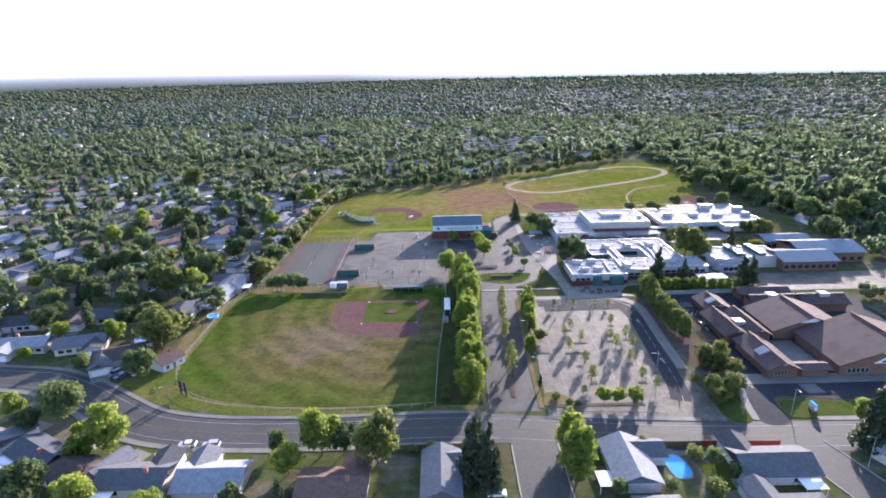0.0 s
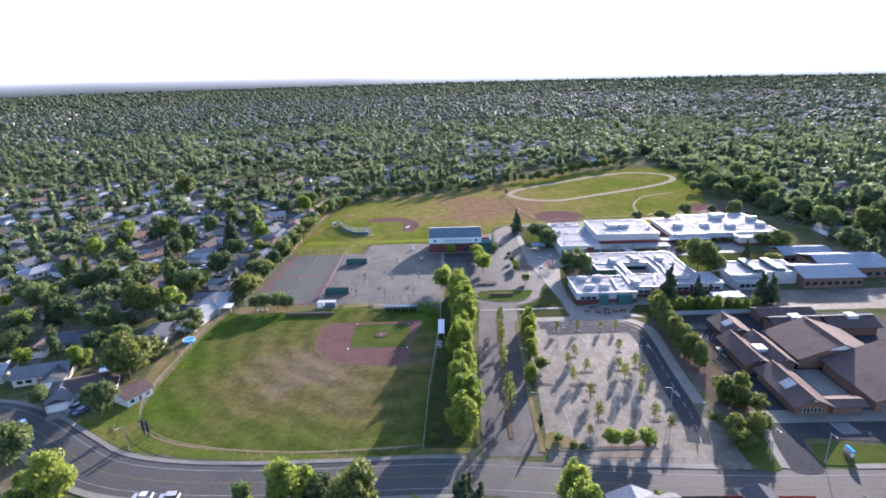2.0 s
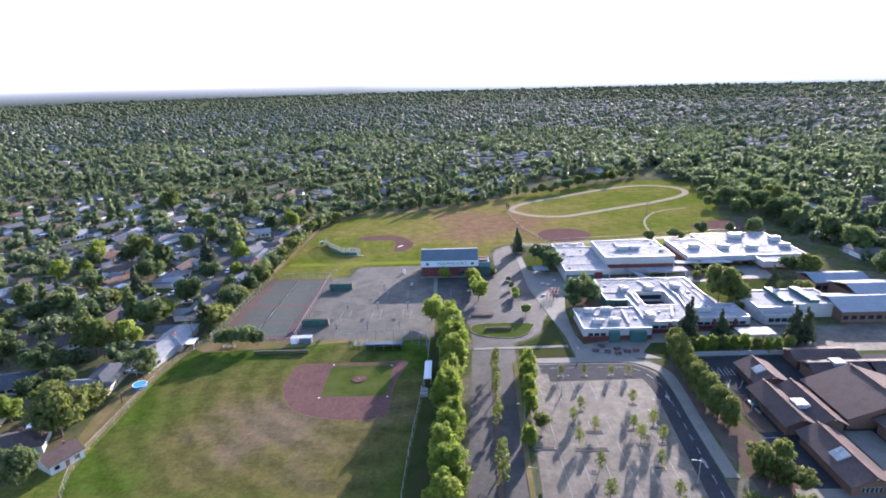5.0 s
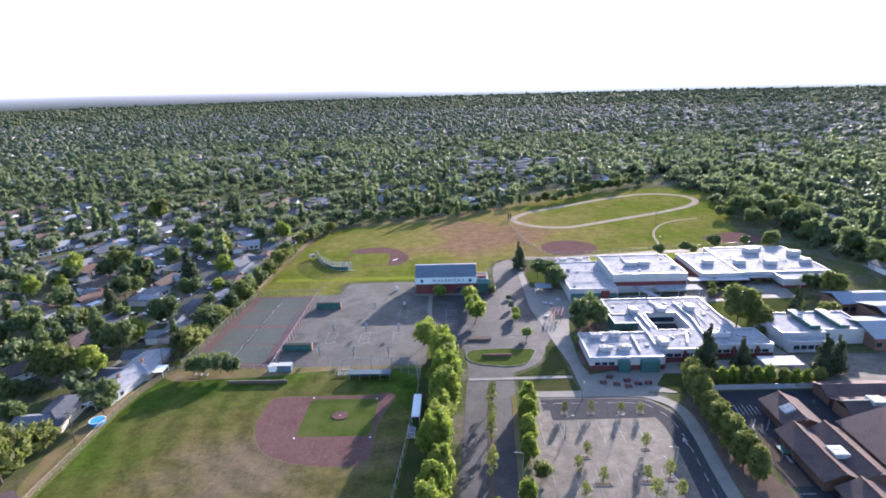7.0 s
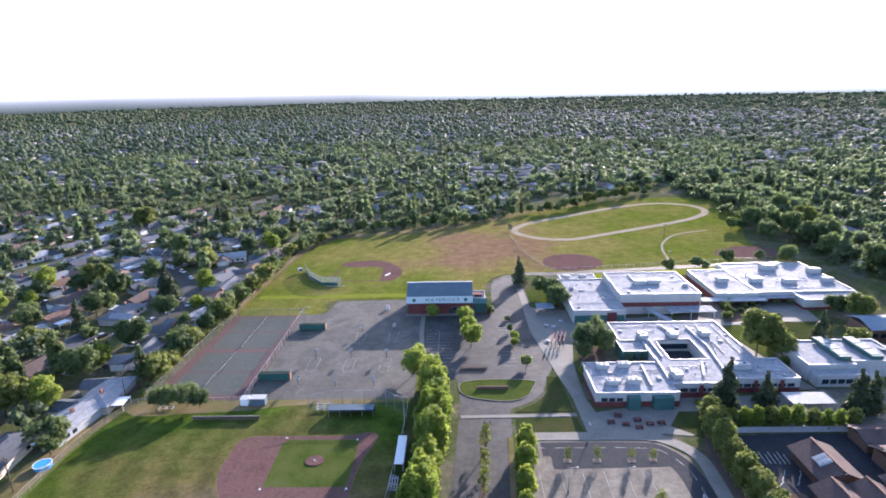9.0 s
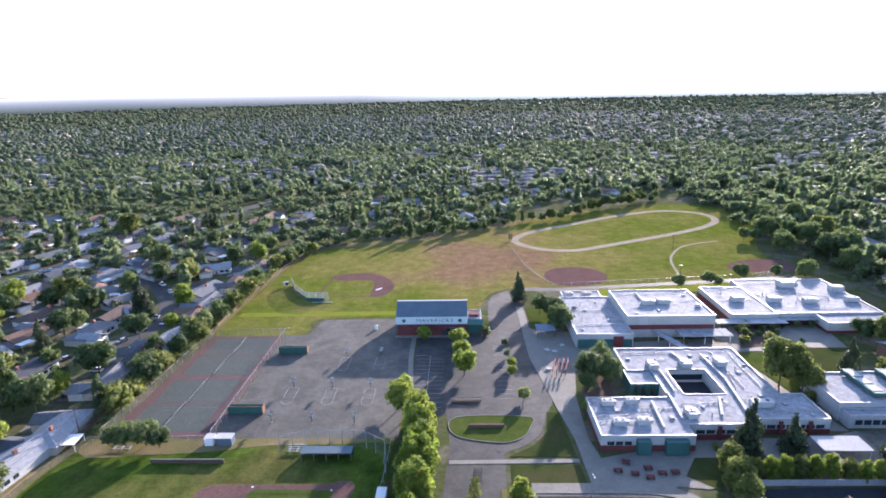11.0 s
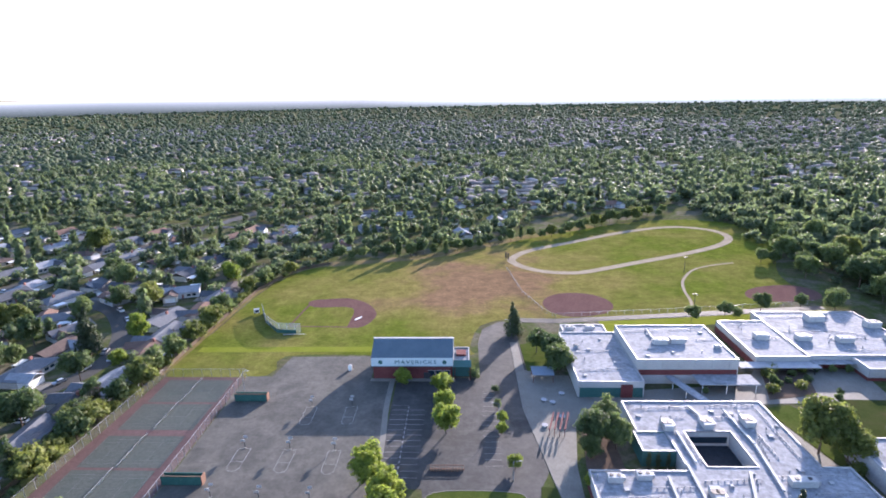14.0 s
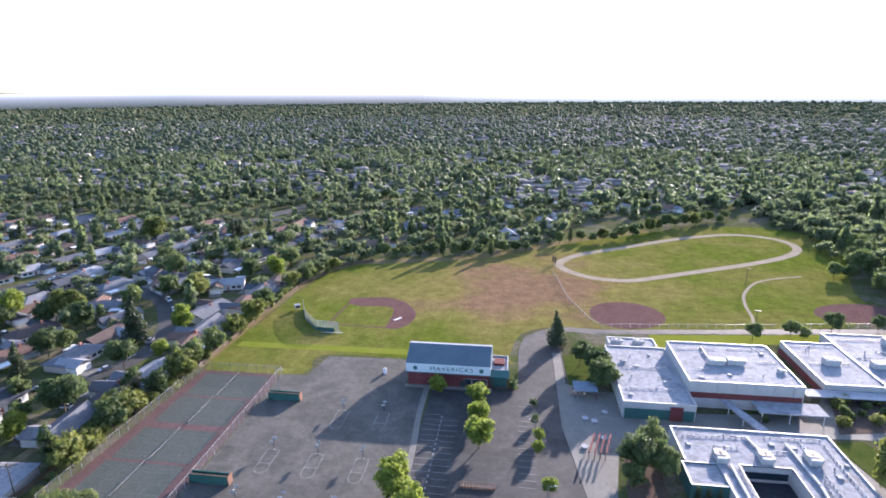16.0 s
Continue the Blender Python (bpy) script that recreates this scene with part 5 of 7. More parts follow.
fence([(-109, 232), (-104.4, 250), (-101.6, 316)], 1.6, 3.0, "weathered wooden garden fence along the field", M_WOOD, M_WOOD, name="wooden_fence")
fence([(54, 127.4), (74, 126.6)], 1.9, 2.4, "dark red wooden garden fence at the corner", M_REDWOOD, M_REDWOOD, name="wooden_fence")
fence([(19.2, 126.6), (40, 127.6), (54, 127.4)], 1.8, 2.4, "weathered wooden fence behind hedges", M_WOOD, M_WOOD, name="wooden_fence")
fence([(-28, 128.6), (-8, 128.8)], 1.8, 2.4, "weathered wooden fence along the street", M_WOOD, M_WOOD, name="wooden_fence")
fence([(80, 227.4), (118, 227.6)], 1.8, 3.0, "grey fence between school and church", M_GREYWALL, M_METAL, name="wooden_fence")
fence([(16.5, 144.0), (29.6, 142.6), (51, 141.4)], 0.9, 2.6, "low metal rail along the parking lot", M_NET, M_DARKMETAL, name="railing")


def lamp_post(x, y, h=8.0, arm=1.6, turn=0.0):
    p = thing("lamp_post", pose(x, y, 0.03, 0, 0, turn), "slim grey steel lamp post with one arm", "lamp post", "lamp posts")
    part("pole", tube((0, 0, 0), (0, 0, h), 0.11, 0.07), M_METAL, p)
    part("arm", tube((0, 0, h - 0.1), (arm, 0, h + 0.25), 0.05), M_METAL, p)
    part("head", box(arm - 0.1, arm + 0.6, -0.16, 0.16, h + 0.17, h + 0.32, bevel=0.04), M_UNIT, p)
    part("base", tube((0, 0, 0), (0, 0, 0.5), 0.25), M_CONC, p)


for x, y, h, r in ((16.5, 160, 9, 180), (17.0, 186, 9, 180), (71.8, 140.6, 10, -90), (84.6, 139.2, 9, -90), (90.6, 118, 9, 180), (-130, 150.5, 9, 60), (-96, 150.6, 8, -120), (25.5, 288, 7, 180), (-60.6, 306, 8, 0), (27.6, 262, 6, 0), (40, 223.2, 7, -90), (56, 190, 7, 180), (34, 352, 7, 180), (31, 204, 7, 0), (56, 164, 7, 180), (44.6, 204, 7, 0)):
    lamp_post(x, y, h, turn=r)
for x, y in ((137, 434.4), (119, 376)):
    fl = thing("floodlight_pole", pose(x, y, 0.03), "tall floodlight pole on the far field", "floodlight", "floodlight poles")
    part("pole", tube((0, 0, 0), (0, 0, 9), 0.16, 0.1), M_DARKMETAL, fl)
    part("crossbar", box(-1.2, 1.2, -0.08, 0.08, 8.6, 8.75), M_DARKMETAL, fl)
    for k in (-0.9, 0, 0.9):
        part("lamp", box(k - 0.22, k + 0.22, -0.35, 0.0, 8.75, 9.1), M_DARKMETAL, fl)
for x, y in ((-95.6, 157.9), (-94.0, 157.2), (40.4, 461), (41.6, 459)):
    post = thing("foul_pole", pose(x, y, 0.03), "dark weathered post pair at the field corner", "post", "posts at the field corners")
    part("pole", tube((0, 0, 0), (0, 0, 5.0), 0.22, 0.18), M_DARKMETAL, post)
    part("pad", box(-0.45, 0.45, -0.15, 0.15, 1.4, 4.6), M_DARKMETAL, post)

# basketball goals with painted keys
KEY_LINES = []
for x, y in ((-48.5, 274.4), (-35.2, 274), (-22.1, 273.6), (-49.6, 254.2), (-36.9, 253.6), (-23.9, 253.4), (-34.7, 296.2), (-21.6, 296.6)):
    g = thing("basketball_goal", pose(x, y, 0.04), "pale basketball backboards back to back on a grey post", "basketball goal", "basketball goals of the playground")
    part("post", tube((0, 0.8, 0), (0, 0.8, 3.2), 0.1), M_DARKMETAL, g)
    for d in (-1, 1):
        part("arm", tube((0, 0.8, 3.0), (0, 0.8 + d * 0.95, 3.3), 0.07), M_METAL, g)
        part("backboard", box(-0.6, 0.6, 0.8 + d - 0.03, 0.8 + d + 0.03, 2.75, 3.5, bevel=0.01), M_UNIT, g, "pale backboard")
        part("hoop", tube((0, 0.8 + d * 1.3, 3.03), (0, 0.8 + d * 1.3, 3.07), 0.23, n=10), M_TAN, g, "orange rim")
    part("base_pad", box(-0.25, 0.25, 0.55, 1.05, 0, 0.15), M_KERB, g)
    if y > 260:
        KEY_LINES += [(x - 1.8, y + 0.6, x - 1.8, y - 7.6), (x + 1.8, y + 0.6, x + 1.8, y - 7.6), (x - 1.8, y - 5.2, x + 1.8, y - 5.2), (x - 1.8, y + 0.6, x + 1.8, y + 0.6)]
        for k in range(6):
            a, b = math.pi * k / 6, math.pi * (k + 1) / 6
            KEY_LINES.append((x - 1.8 * math.cos(a), y - 7.6 - 1.8 * math.sin(a), x - 1.8 * math.cos(b), y - 7.6 - 1.8 * math.sin(b)))
part("key_lines", strokes(KEY_LINES, 0.09, 0.052), M_PAINT, bpy.data.objects["hardcourt"], "white painted key lines")
tank = thing("white_bin", pose(-27.2, 322, 0.04), "white cylindrical bin on the playground", "bin")
part("body", tube((0, 0, 0), (0, 0, 1.9), 0.7, n=12), M_WHITE, tank)
part("lid", tube((0, 0, 1.9), (0, 0, 2.1), 0.75, 0.4, n=12), M_UNIT, tank)
for x, y in ((10.2, 266.4),):
    rack = thing("bicycle_rack", pose(x, y, 0.04), "low brown bicycle rack on the asphalt", "bicycle rack")
    for k in range(12):
        part("hoop", box(-4.4 + k * 0.8, -4.35 + k * 0.8, -0.8, 0.8, 0, 0.9), M_TAN, rack)
    for s in (-0.8, 0.8):
        part("rail", box(-4.6, 4.6, s - 0.06, s + 0.06, 0.8, 0.95), M_TAN, rack)
for x, y in ((49, 232.6), (53, 231.4), (57, 233.6), (52, 236), (60, 231.6), (56.4, 230), (63.4, 232)):
    t = thing("picnic_table", pose(x, y, 0.13, 0, 0, random.uniform(-15, 15)), "red-brown steel picnic table on the forecourt", "picnic table", "picnic tables of the forecourt")
    part("tabletop", box(-1.1, 1.1, -0.4, 0.4, 0.72, 0.78), M_REDBRICK, t)
    for s in (-0.75, 0.75):
        part("bench", box(-1.1, 1.1, s - 0.15, s + 0.15, 0.42, 0.47), M_REDBRICK, t)
    for s in (-0.8, 0.8):
        part("leg", box(s - 0.05, s + 0.05, -0.7, 0.7, 0, 0.72), M_DARKMETAL, t)
for x, y in ((41, 301), (43.6, 299.7), (39.3, 286.6), (45.2, 291.2), (47.4, 305)):
    pl = thing("planter", pose(x, y, 0.14), "round dark planter with a low shrub on the plaza", "planter", "planters of the plaza")
    part("bowl", tube((0, 0, 0), (0, 0, 0.6), 0.8, 1.0, n=10), M_GREYWALL, pl)
for k in range(4):
    solid("shade_beam", slab([(39.5 + k * 1.5, 281), (40.0 + k * 1.5, 281), (42.6 + k * 1.5, 290), (42.1 + k * 1.5, 290)], 2.7, 2.9), M_REDBRICK, "dark red overhead beam on the plaza", "beam", "overhead beams of the plaza")
bpy.context.view_layer.update()
for k in range(4):
    for x, y in ((39.75 + k * 1.5, 281.3), (42.3 + k * 1.5, 289.7)):
        ob = bpy.data.objects["shade_beam" if k == 0 else f"shade_beam.{k:03d}"]
        part("post", tube((x, y, 0.14), (x, y, 2.7), 0.1), M_REDBRICK, ob)
can = thing("shade_canopy", pose(42.4, 315.6, 0.1), "pale blue-grey flat canopy over the plaza", "canopy")
part("roof", box(-3.8, 3.8, -3.2, 3.2, 3.0, 3.2), M_PALEROOF, can)
for x, y in ((-3.4, -2.8), (3.4, -2.8), (-3.4, 2.8), (3.4, 2.8)):
    part("post", tube((x, y, 0), (x, y, 3.0), 0.1), M_REDBRICK, can, "dark red post")
can = thing("ribbed_canopy", pose(110, 240.2, 0.1), "white ribbed metal canopy roof before the classrooms", "canopy")
part("roof", box(-6.4, 6.4, -3.2, 3.2, 2.9, 3.02), M_UNIT, can)
for k in range(16):
    part("rib", box(-6.3 + k * 0.83, -6.18 + k * 0.83, -3.2, 3.2, 3.02, 3.1), M_UNIT, can)
for x in (-6, -2, 2, 6):
    for y in (-2.9, 2.9):
        part("post", tube((x, y, 0), (x, y, 2.9), 0.09), M_METAL, can)
gate = thing("drive_gate", pose(12.8, 231.5, 0.04), "tall dark steel gate standing open on the drive", "gate")
for x in (-0.9, 0.9):
    part("post", tube((x, 0, 0), (x, 0, 2.2), 0.08), M_DARKMETAL, gate)
for k in range(7):
    part("bar", tube((-0.9 + k * 0.3, -2.4, 0.2), (-0.9 + k * 0.3, 2.4, 0.2), 0.05), M_DARKMETAL, gate)
sign = thing("church_sign", pose(92.4, 141.8, 0.1), "blue and white monument sign on the church lawn", "sign")
part("panel", box(-0.35, 0.35, -1.4, 1.4, 0.7, 2.4, bevel=0.05), M_WHITE, sign)
part("header", box(-0.37, 0.37, -1.4, 1.4, 2.0, 2.42), M_POOL, sign, "blue header")
part("foot", box(-0.5, 0.5, -1.2, 1.2, 0, 0.7), M_BRICK, sign)
for k in range(3):
    part("text_bar", box(-0.38, -0.35, -1.0, 1.0, 0.9 + 0.33 * k, 1.05 + 0.33 * k), M_DARKMETAL, sign, "unreadable line of text")

# ---------------------------------------------------------------- church
church = thing("church", pose(0, 0, 0), "sprawling church hall with dark brown shingle roofs", "church")


def church_wing(x0, x1, y0, y1, h, r, along, ends=True):
    part("wall", box(x0, x1, y0, y1, 0, h - 0.1), M_TAN, church, "tan wall")
    r += 1.3 if along == "y" else 0.0
    part("roof", gable(x0, x1, y0, y1, h, r, along, 1.1, 0.25), M_SHINGLE, church)
    if along == "y":
        w = (x1 - x0) / 2
        part("gable_wall", gable_end(0, -w, w, h - 0.1, r - 0.45), M_TAN, church).matrix_local = pose((x0 + x1) / 2, y0 + 0.1, 0, 0, 0, 90)
        v = part("gable_vent", gable_end(0, -w * 0.36, w * 0.36, h + (r - h) * 0.52, r - 0.5, 0.12), M_WHITE, church, "white triangular gable vent")
        v.matrix_local = pose((x0 + x1) / 2, y0 - 0.14, 0, 0, 0, 90)
        part("ridge_cap", box((x0 + x1) / 2 - 0.25, (x0 + x1) / 2 + 0.25, y0 - 1.0, y1 + 1.0, r + 0.12, r + 0.3), M_TAN, church, "tan ridge cap")


church_wing(89.4, 98.6, 159.4, 179, 3.2, 4.5, "y")
church_wing(87.8, 95.4, 182.4, 201, 3.2, 4.4, "y")
church_wing(96.2, 103.2, 182.4, 201, 3.2, 4.4, "y")
church_wing(105.8, 132, 184.6, 203.6, 3.8, 7.6, "y")
church_wing(112.6, 150, 160, 182.6, 4.0, 9.4, "y")
church_wing(91.4, 100.6, 204.4, 216, 3.2, 4.4, "y")
church_wing(111.6, 128, 206.4, 215.6, 3.6, 5.9, "x")
church_wing(131.4, 148, 206.4, 215.6, 3.6, 5.9, "x")
church_wing(112, 132, 218, 225.4, 3.2, 5.0, "x")
for x0, x1 in ((111.6, 128), (131.4, 148)):
    part("ridge_cap", box(x0 - 1, x1 + 1, 210.7, 211.3, 6.1, 6.25), M_KERB, church, "pale ridge cap")
part("walkway", box(103.6, 112.0, 163.8, 183.6, 0.02, 0.14), M_CONC, church, "pale concrete walk between the wings")
bm = gable_end(0, -8.4, 8.4, 4.2, 9.0)
g = part("gable_wall", bm, M_WHITE, church, "white gable wall")
g.matrix_local = pose(131.3, 159.6, 0, 0, 0, 90)
for k in range(7):
    x = 125.9 + k * 1.8
    part("gable_window", box(x - 0.65, x + 0.65, 159.3, 159.46, 4.6, 4.6 + max(0.6, 3.4 - abs(k - 3) * 0.95)), M_GLASS, church, "tall fan window pane")
church_wing(100.4, 108.6, 159.6, 163.4, 2.8, 3.7, "x")
for x, y, z, lean, w in ((92.0, 168, 4.75, 29, 1.7), (95.8, 190.5, 4.7, 0, 1.9), (94.2, 209, 4.85, 26, 1.6), (120, 211, 5.95, 0, 1.9), (140.6, 211, 5.95, 0, 1.9)):
    fr = part("skylight", box(-w, w, -w, w, -0.7, 0.5), M_UNIT, church, "white skylight well")
    fr.matrix_local = pose(x, y, z, 0, -lean, 0)
    for a in (-1, 1):
        for b in (-1, 1):
            part("pane", box((a * 0.48 - 0.36) * w, (a * 0.48 + 0.36) * w, (b * 0.48 - 0.36) * w, (b * 0.48 + 0.36) * w, 0.5, 0.57), M_METAL, fr, "pale skylight pane")
for x0, x1, y0, y1 in ((89.4, 98.6, 159.3, 159.4), (113, 124, 159.9, 160)):
    window_strip(church, x0 + 2, x1 - 2, y0, 1.0, 2.4, 5)
play = thing("play_frame", pose(86, 196, 0.06), "metal climbing frame in the bark yard", "climbing frame")
for x, y in ((-1.6, -2.4), (1.6, -2.4), (-1.6, 2.4), (1.6, 2.4)):
    part("post", tube((x, y, 0), (x * 0.6, y * 0.6, 2.4), 0.08), M_METAL, play)
part("deck", box(-1, 1, -1.5, 1.5, 1.3, 1.45), M_TEAL, play)
part("slide", slab([(-0.4, -4.2), (0.4, -4.2), (0.4, -1.4), (-0.4, -1.4)], 0.5, 0.6), M_METAL, play)

# ---------------------------------------------------------------- trees
def lumpy(rng, centres, radii, quads, size, flat=0.25, core=0.78, sub=1):
    """Leaf clumps over a group of lobes, as vertex and face arrays: small tilted quads round a few inner cores."""
    verts, faces = [], []
    bmc = bmesh.new()
    bmesh.ops.create_icosphere(bmc, subdivisions=sub, radius=1.0)
    ico_v = np.array([v.co[:] for v in bmc.verts])
    ico_f = [[v.index for v in f.verts] for f in bmc.faces]
    bmc.free()
    for c, r in zip(centres, radii):
        o = len(verts)
        jag = 1 + rng.uniform(-0.22, 0.16, (len(ico_v), 1))
        verts += (np.array(c) + ico_v * np.array(r) * core * jag).tolist()
        faces += [[o + i for i in f] for f in ico_f]
    areas = np.array([r[0] * r[2] for r in radii])
    pick = rng.choice(len(centres), quads, p=areas / areas.sum())
    for k in pick:
        d = rng.normal(size=3)
        d /= np.linalg.norm(d)
        if d[2] < -0.6:
            d[2] *= -1
        p = np.array(centres[k]) + d * np.array(radii[k]) * rng.uniform(0.66, 1.12)
        n = d + rng.normal(size=3) * 0.55
        n /= np.linalg.norm(n)
        u = np.cross(n, rng.normal(size=3))
        u /= np.linalg.norm(u)
        w = np.cross(n, u)
        s = size * rng.uniform(0.6, 1.3)
        o = len(verts)
        verts += [(p - u * s * 0.5).tolist(), (p - w * s * 0.42 + n * s * flat).tolist(), (p + u * s * 0.5).tolist(), (p + w * s * 0.42 + n * s * flat * 0.4).tolist()]
        faces.append([o, o + 1, o + 2, o + 3])
    return verts, faces


def mesh_of(name, verts, faces, material):
    me = bpy.data.meshes.new(name)
    me.from_pydata(verts, [], faces)
    me.materials.append(material)
    me.polygons.foreach_set("use_smooth", [True] * len(me.polygons))
    me.update()
    return me


def trunk_mesh(rng, h, r, limbs, spread, name):
    bm = tube((0, 0, -0.1), (0, 0, h * 0.5), r, r * 0.75)
    tube((0, 0, h * 0.5), (rng.uniform(-0.3, 0.3), rng.uniform(-0.3, 0.3), h), r * 0.75, r * 0.3, bm=bm)
    for k in range(limbs):
        a = 6.28 * k / limbs + rng.uniform(-0.4, 0.4)
        tube((0, 0, h * rng.uniform(0.4, 0.6)), (spread * math.cos(a), spread * math.sin(a), h * rng.uniform(0.85, 1.15)), r * 0.5, r * 0.2, 5, bm)
    return finish(bm, name)


TREES = {}


def tree_kind(key, seed, kind, radius, height, quads, size, material, label):
    """Builds one tree of a kind once, unlinked from its place, to be copied."""
    rng = np.random.default_rng(seed)
    quads, size = int(quads * 1.8), size * 0.92
    cs, rs = [], []
    if kind == "round":
        for k in range(30):
            d = rng.normal(size=3)
            d /= np.linalg.norm(d)
            f = rng.uniform(0.42, 0.8)
            cs.append((radius * f * d[0], radius * f * d[1], height * (0.60 + 0.30 * d[2] * f / 0.72)))
            r = radius * rng.uniform(0.17, 0.4)
            rs.append((r, r, r * rng.uniform(0.8, 1.0) * min(1.25, height / radius / 2)))
        cs.append((0, 0, height * 0.6))
        rs.append((radius * 0.6, radius * 0.6, height * 0.28))
    elif kind == "column":
        n = 38
        for k in range(n):
            f = k / (n - 1)
            wide = radius * (0.42 + 0.58 * math.sin(math.pi * min(1, 0.22 + 0.74 * f))) * rng.uniform(0.8, 1.1)
            a = 2.4 * k + rng.uniform(-0.9, 0.9)
            r = wide * rng.uniform(0.26, 0.5)
            cs.append(((wide - r) * math.cos(a), (wide - r) * math.sin(a), height * (0.14 + 0.77 * f)))
            rs.append((r, r, r * rng.uniform(0.8, 1.3)))
        cs.append((0, 0, height * 0.5))
        rs.append((radius * 0.5, radius * 0.5, height * 0.36))
    elif kind == "cone":
        n = 8
        for k in range(n):
            f = k / (n - 1)
            r = radius * (1.0 - 0.86 * f) * rng.uniform(0.85, 1.1)
            a = rng.uniform(0, 6.28)
            cs.append((0.12 * radius * math.cos(a), 0.12 * radius * math.sin(a), height * (0.12 + 0.8 * f)))
            rs.append((r, r, height * 0.11))
    elif kind == "open":
        for k in range(10):
            a, f = 2.4 * k, k / 9
            q = radius * rng.uniform(0.25, 0.6) * (1.1 - 0.6 * f)
            cs.append((q * math.cos(a), q * math.sin(a), height * (0.32 + 0.58 * f)))
            r = radius * rng.uniform(0.3, 0.45)
            rs.append((r, r, r * 1.1))
    elif kind == "shrub":
        for k in range(5):
            a = 6.28 * k / 4
            q = radius * (0.45 if k < 4 else 0)
            cs.append((q * math.cos(a), q * math.sin(a), height * 0.5))
            r = radius * rng.uniform(0.5, 0.65)
            rs.append((r, r, height * 0.5))
    v, f = lumpy(rng, cs, rs, quads, size, core=0.0001 if kind == "open" else 0.66, sub=1)
    crown = mesh_of("crown", v, f, material)
    trunk = trunk_mesh(rng, height * (0.75 if kind in ("cone", "column") else 0.6), max(0.09, height * 0.02), 4 if kind != "cone" else 0, radius * 0.5, "trunk")
    trunk.materials.append(M_BARK)
    TREES[key] = (crown, trunk, label, "shrub" if kind == "shrub" else "tree")


tree_kind("oak", 1, "round", 4.6, 9.0, 1300, 0.66, M_LEAF, "broad round green shade tree")
tree_kind("oak_b", 2, "round", 4.0, 8.0, 1150, 0.6, M_LEAF, "broad dark green garden tree")
tree_kind("elm", 3, "round", 3.6, 9.6, 800, 0.7, M_LEAF, "tall round-crowned green garden tree")
tree_kind("ash", 4, "round", 3.0, 6.6, 560, 0.62, M_LEAF, "small round green garden tree")
tree_kind("bright", 5, "round", 3.6, 8.0, 1500, 0.52, M_LEAFBRIGHT, "bright yellow-green sunlit shade tree")
tree_kind("bright_b", 6, "round", 3.0, 6.5, 800, 0.55, M_LEAFBRIGHT, "bright green sunlit young tree")
tree_kind("row", 7, "column", 4.4, 13.5, 3000, 0.6, M_LEAFBRIGHT, "tall bright yellow-green tree in the drive row")
tree_kind("row_b", 8, "column", 3.9, 12.0, 2600, 0.58, M_LEAFBRIGHT, "tall bright leafy tree in the drive row")
tree_kind("willow", 9, "round", 5.4, 11.0, 1700, 0.8, M_LEAFOLIVE, "large loose yellow-green garden tree")
tree_kind("olive", 10, "round", 3.4, 6.0, 800, 0.6, M_LEAFOLIVE, "grey-olive round-crowned leafy tree")
tree_kind("hedge", 19, "column", 3.1, 9.4, 1700, 0.52, M_LEAFOLIVE, "dense olive-green leafy hedge tree")
tree_kind("verge", 20, "column", 3.0, 9.0, 1700, 0.5, M_LEAFBRIGHT, "upright bright yellow-green leafy tree")
tree_kind("pine", 11, "cone", 3.4, 13.0, 1100, 0.8, M_NEEDLE, "tall dark green conifer tree")
tree_kind("cypress", 12, "column", 1.3, 11.0, 360, 0.6, M_NEEDLE, "slim dark green upright cypress")
tree_kind("spruce", 13, "cone", 2.6, 9.0, 800, 0.65, M_NEEDLE, "pointed dark green conifer tree")
tree_kind("grove", 21, "round", 4.8, 12.0, 1900, 0.55, M_LEAF, "dense dark olive-green rounded conifer")
tree_kind("young", 14, "open", 1.6, 4.6, 230, 0.36, M_LEAFOLIVE, "sparse young tree in a kerb island")
tree_kind("bare", 15, "open", 1.7, 7.0, 220, 0.45, M_LEAFOLIVE, "thin half-bare tree in the drive median")
tree_kind("shrub", 16, "shrub", 1.3, 1.8, 160, 0.4, M_LEAF, "low rounded green garden shrub")
tree_kind("shrub_b", 17, "shrub", 1.8, 2.6, 200, 0.45, M_LEAFOLIVE, "rounded olive-green garden shrub")
tree_kind("poplar", 18, "column", 2.2, 13.0, 560, 0.75, M_LEAF, "tall narrow green poplar tree")


def plant(key, x, y, scale=1.0, turn=None, z=0.0, group=""):
    crown, trunk, label, cat = TREES[key]
    t = thing("shrub" if cat == "shrub" else "tree", Matrix.LocRotScale((x, y, z), Euler((0, 0, random.uniform(0, 6.28) if turn is None else turn)), (scale, scale, scale * random.uniform(0.92, 1.08))), label, cat, group)
    part("trunk", trunk, M_BARK, t)
    part("crown", crown, M_LEAF, t)
    return t


random.seed(21)
for k, y in enumerate((153, 161, 169, 177, 185, 193, 201, 209, 217, 225, 233, 241, 249)):
    plant("row" if k % 2 else "row_b", -3.4 + random.uniform(-1.4, 1.0) + (y - 200) * 0.02, y + random.uniform(-1.0, 1.0), random.uniform(1.02, 1.34), group="tree row beside the drive")
for x, y, s in ((22.4, 219, 0.95), (21.4, 211, 1.0), (20.6, 203, 0.9), (19.8, 195.5, 0.85), (17.6, 180, 0.75)):
    plant("verge", x, y, s * 1.08, group="trees between drive and parking lot")
for x, y in ((11.6, 219), (11.2, 212), (10.4, 203), (9.6, 188), (9.2, 170), (9.0, 163)):
    plant("bare", x, y, random.uniform(1.0, 1.35), group="trees in the drive median")
plant("cypress", 16.6, 156, 0.55)
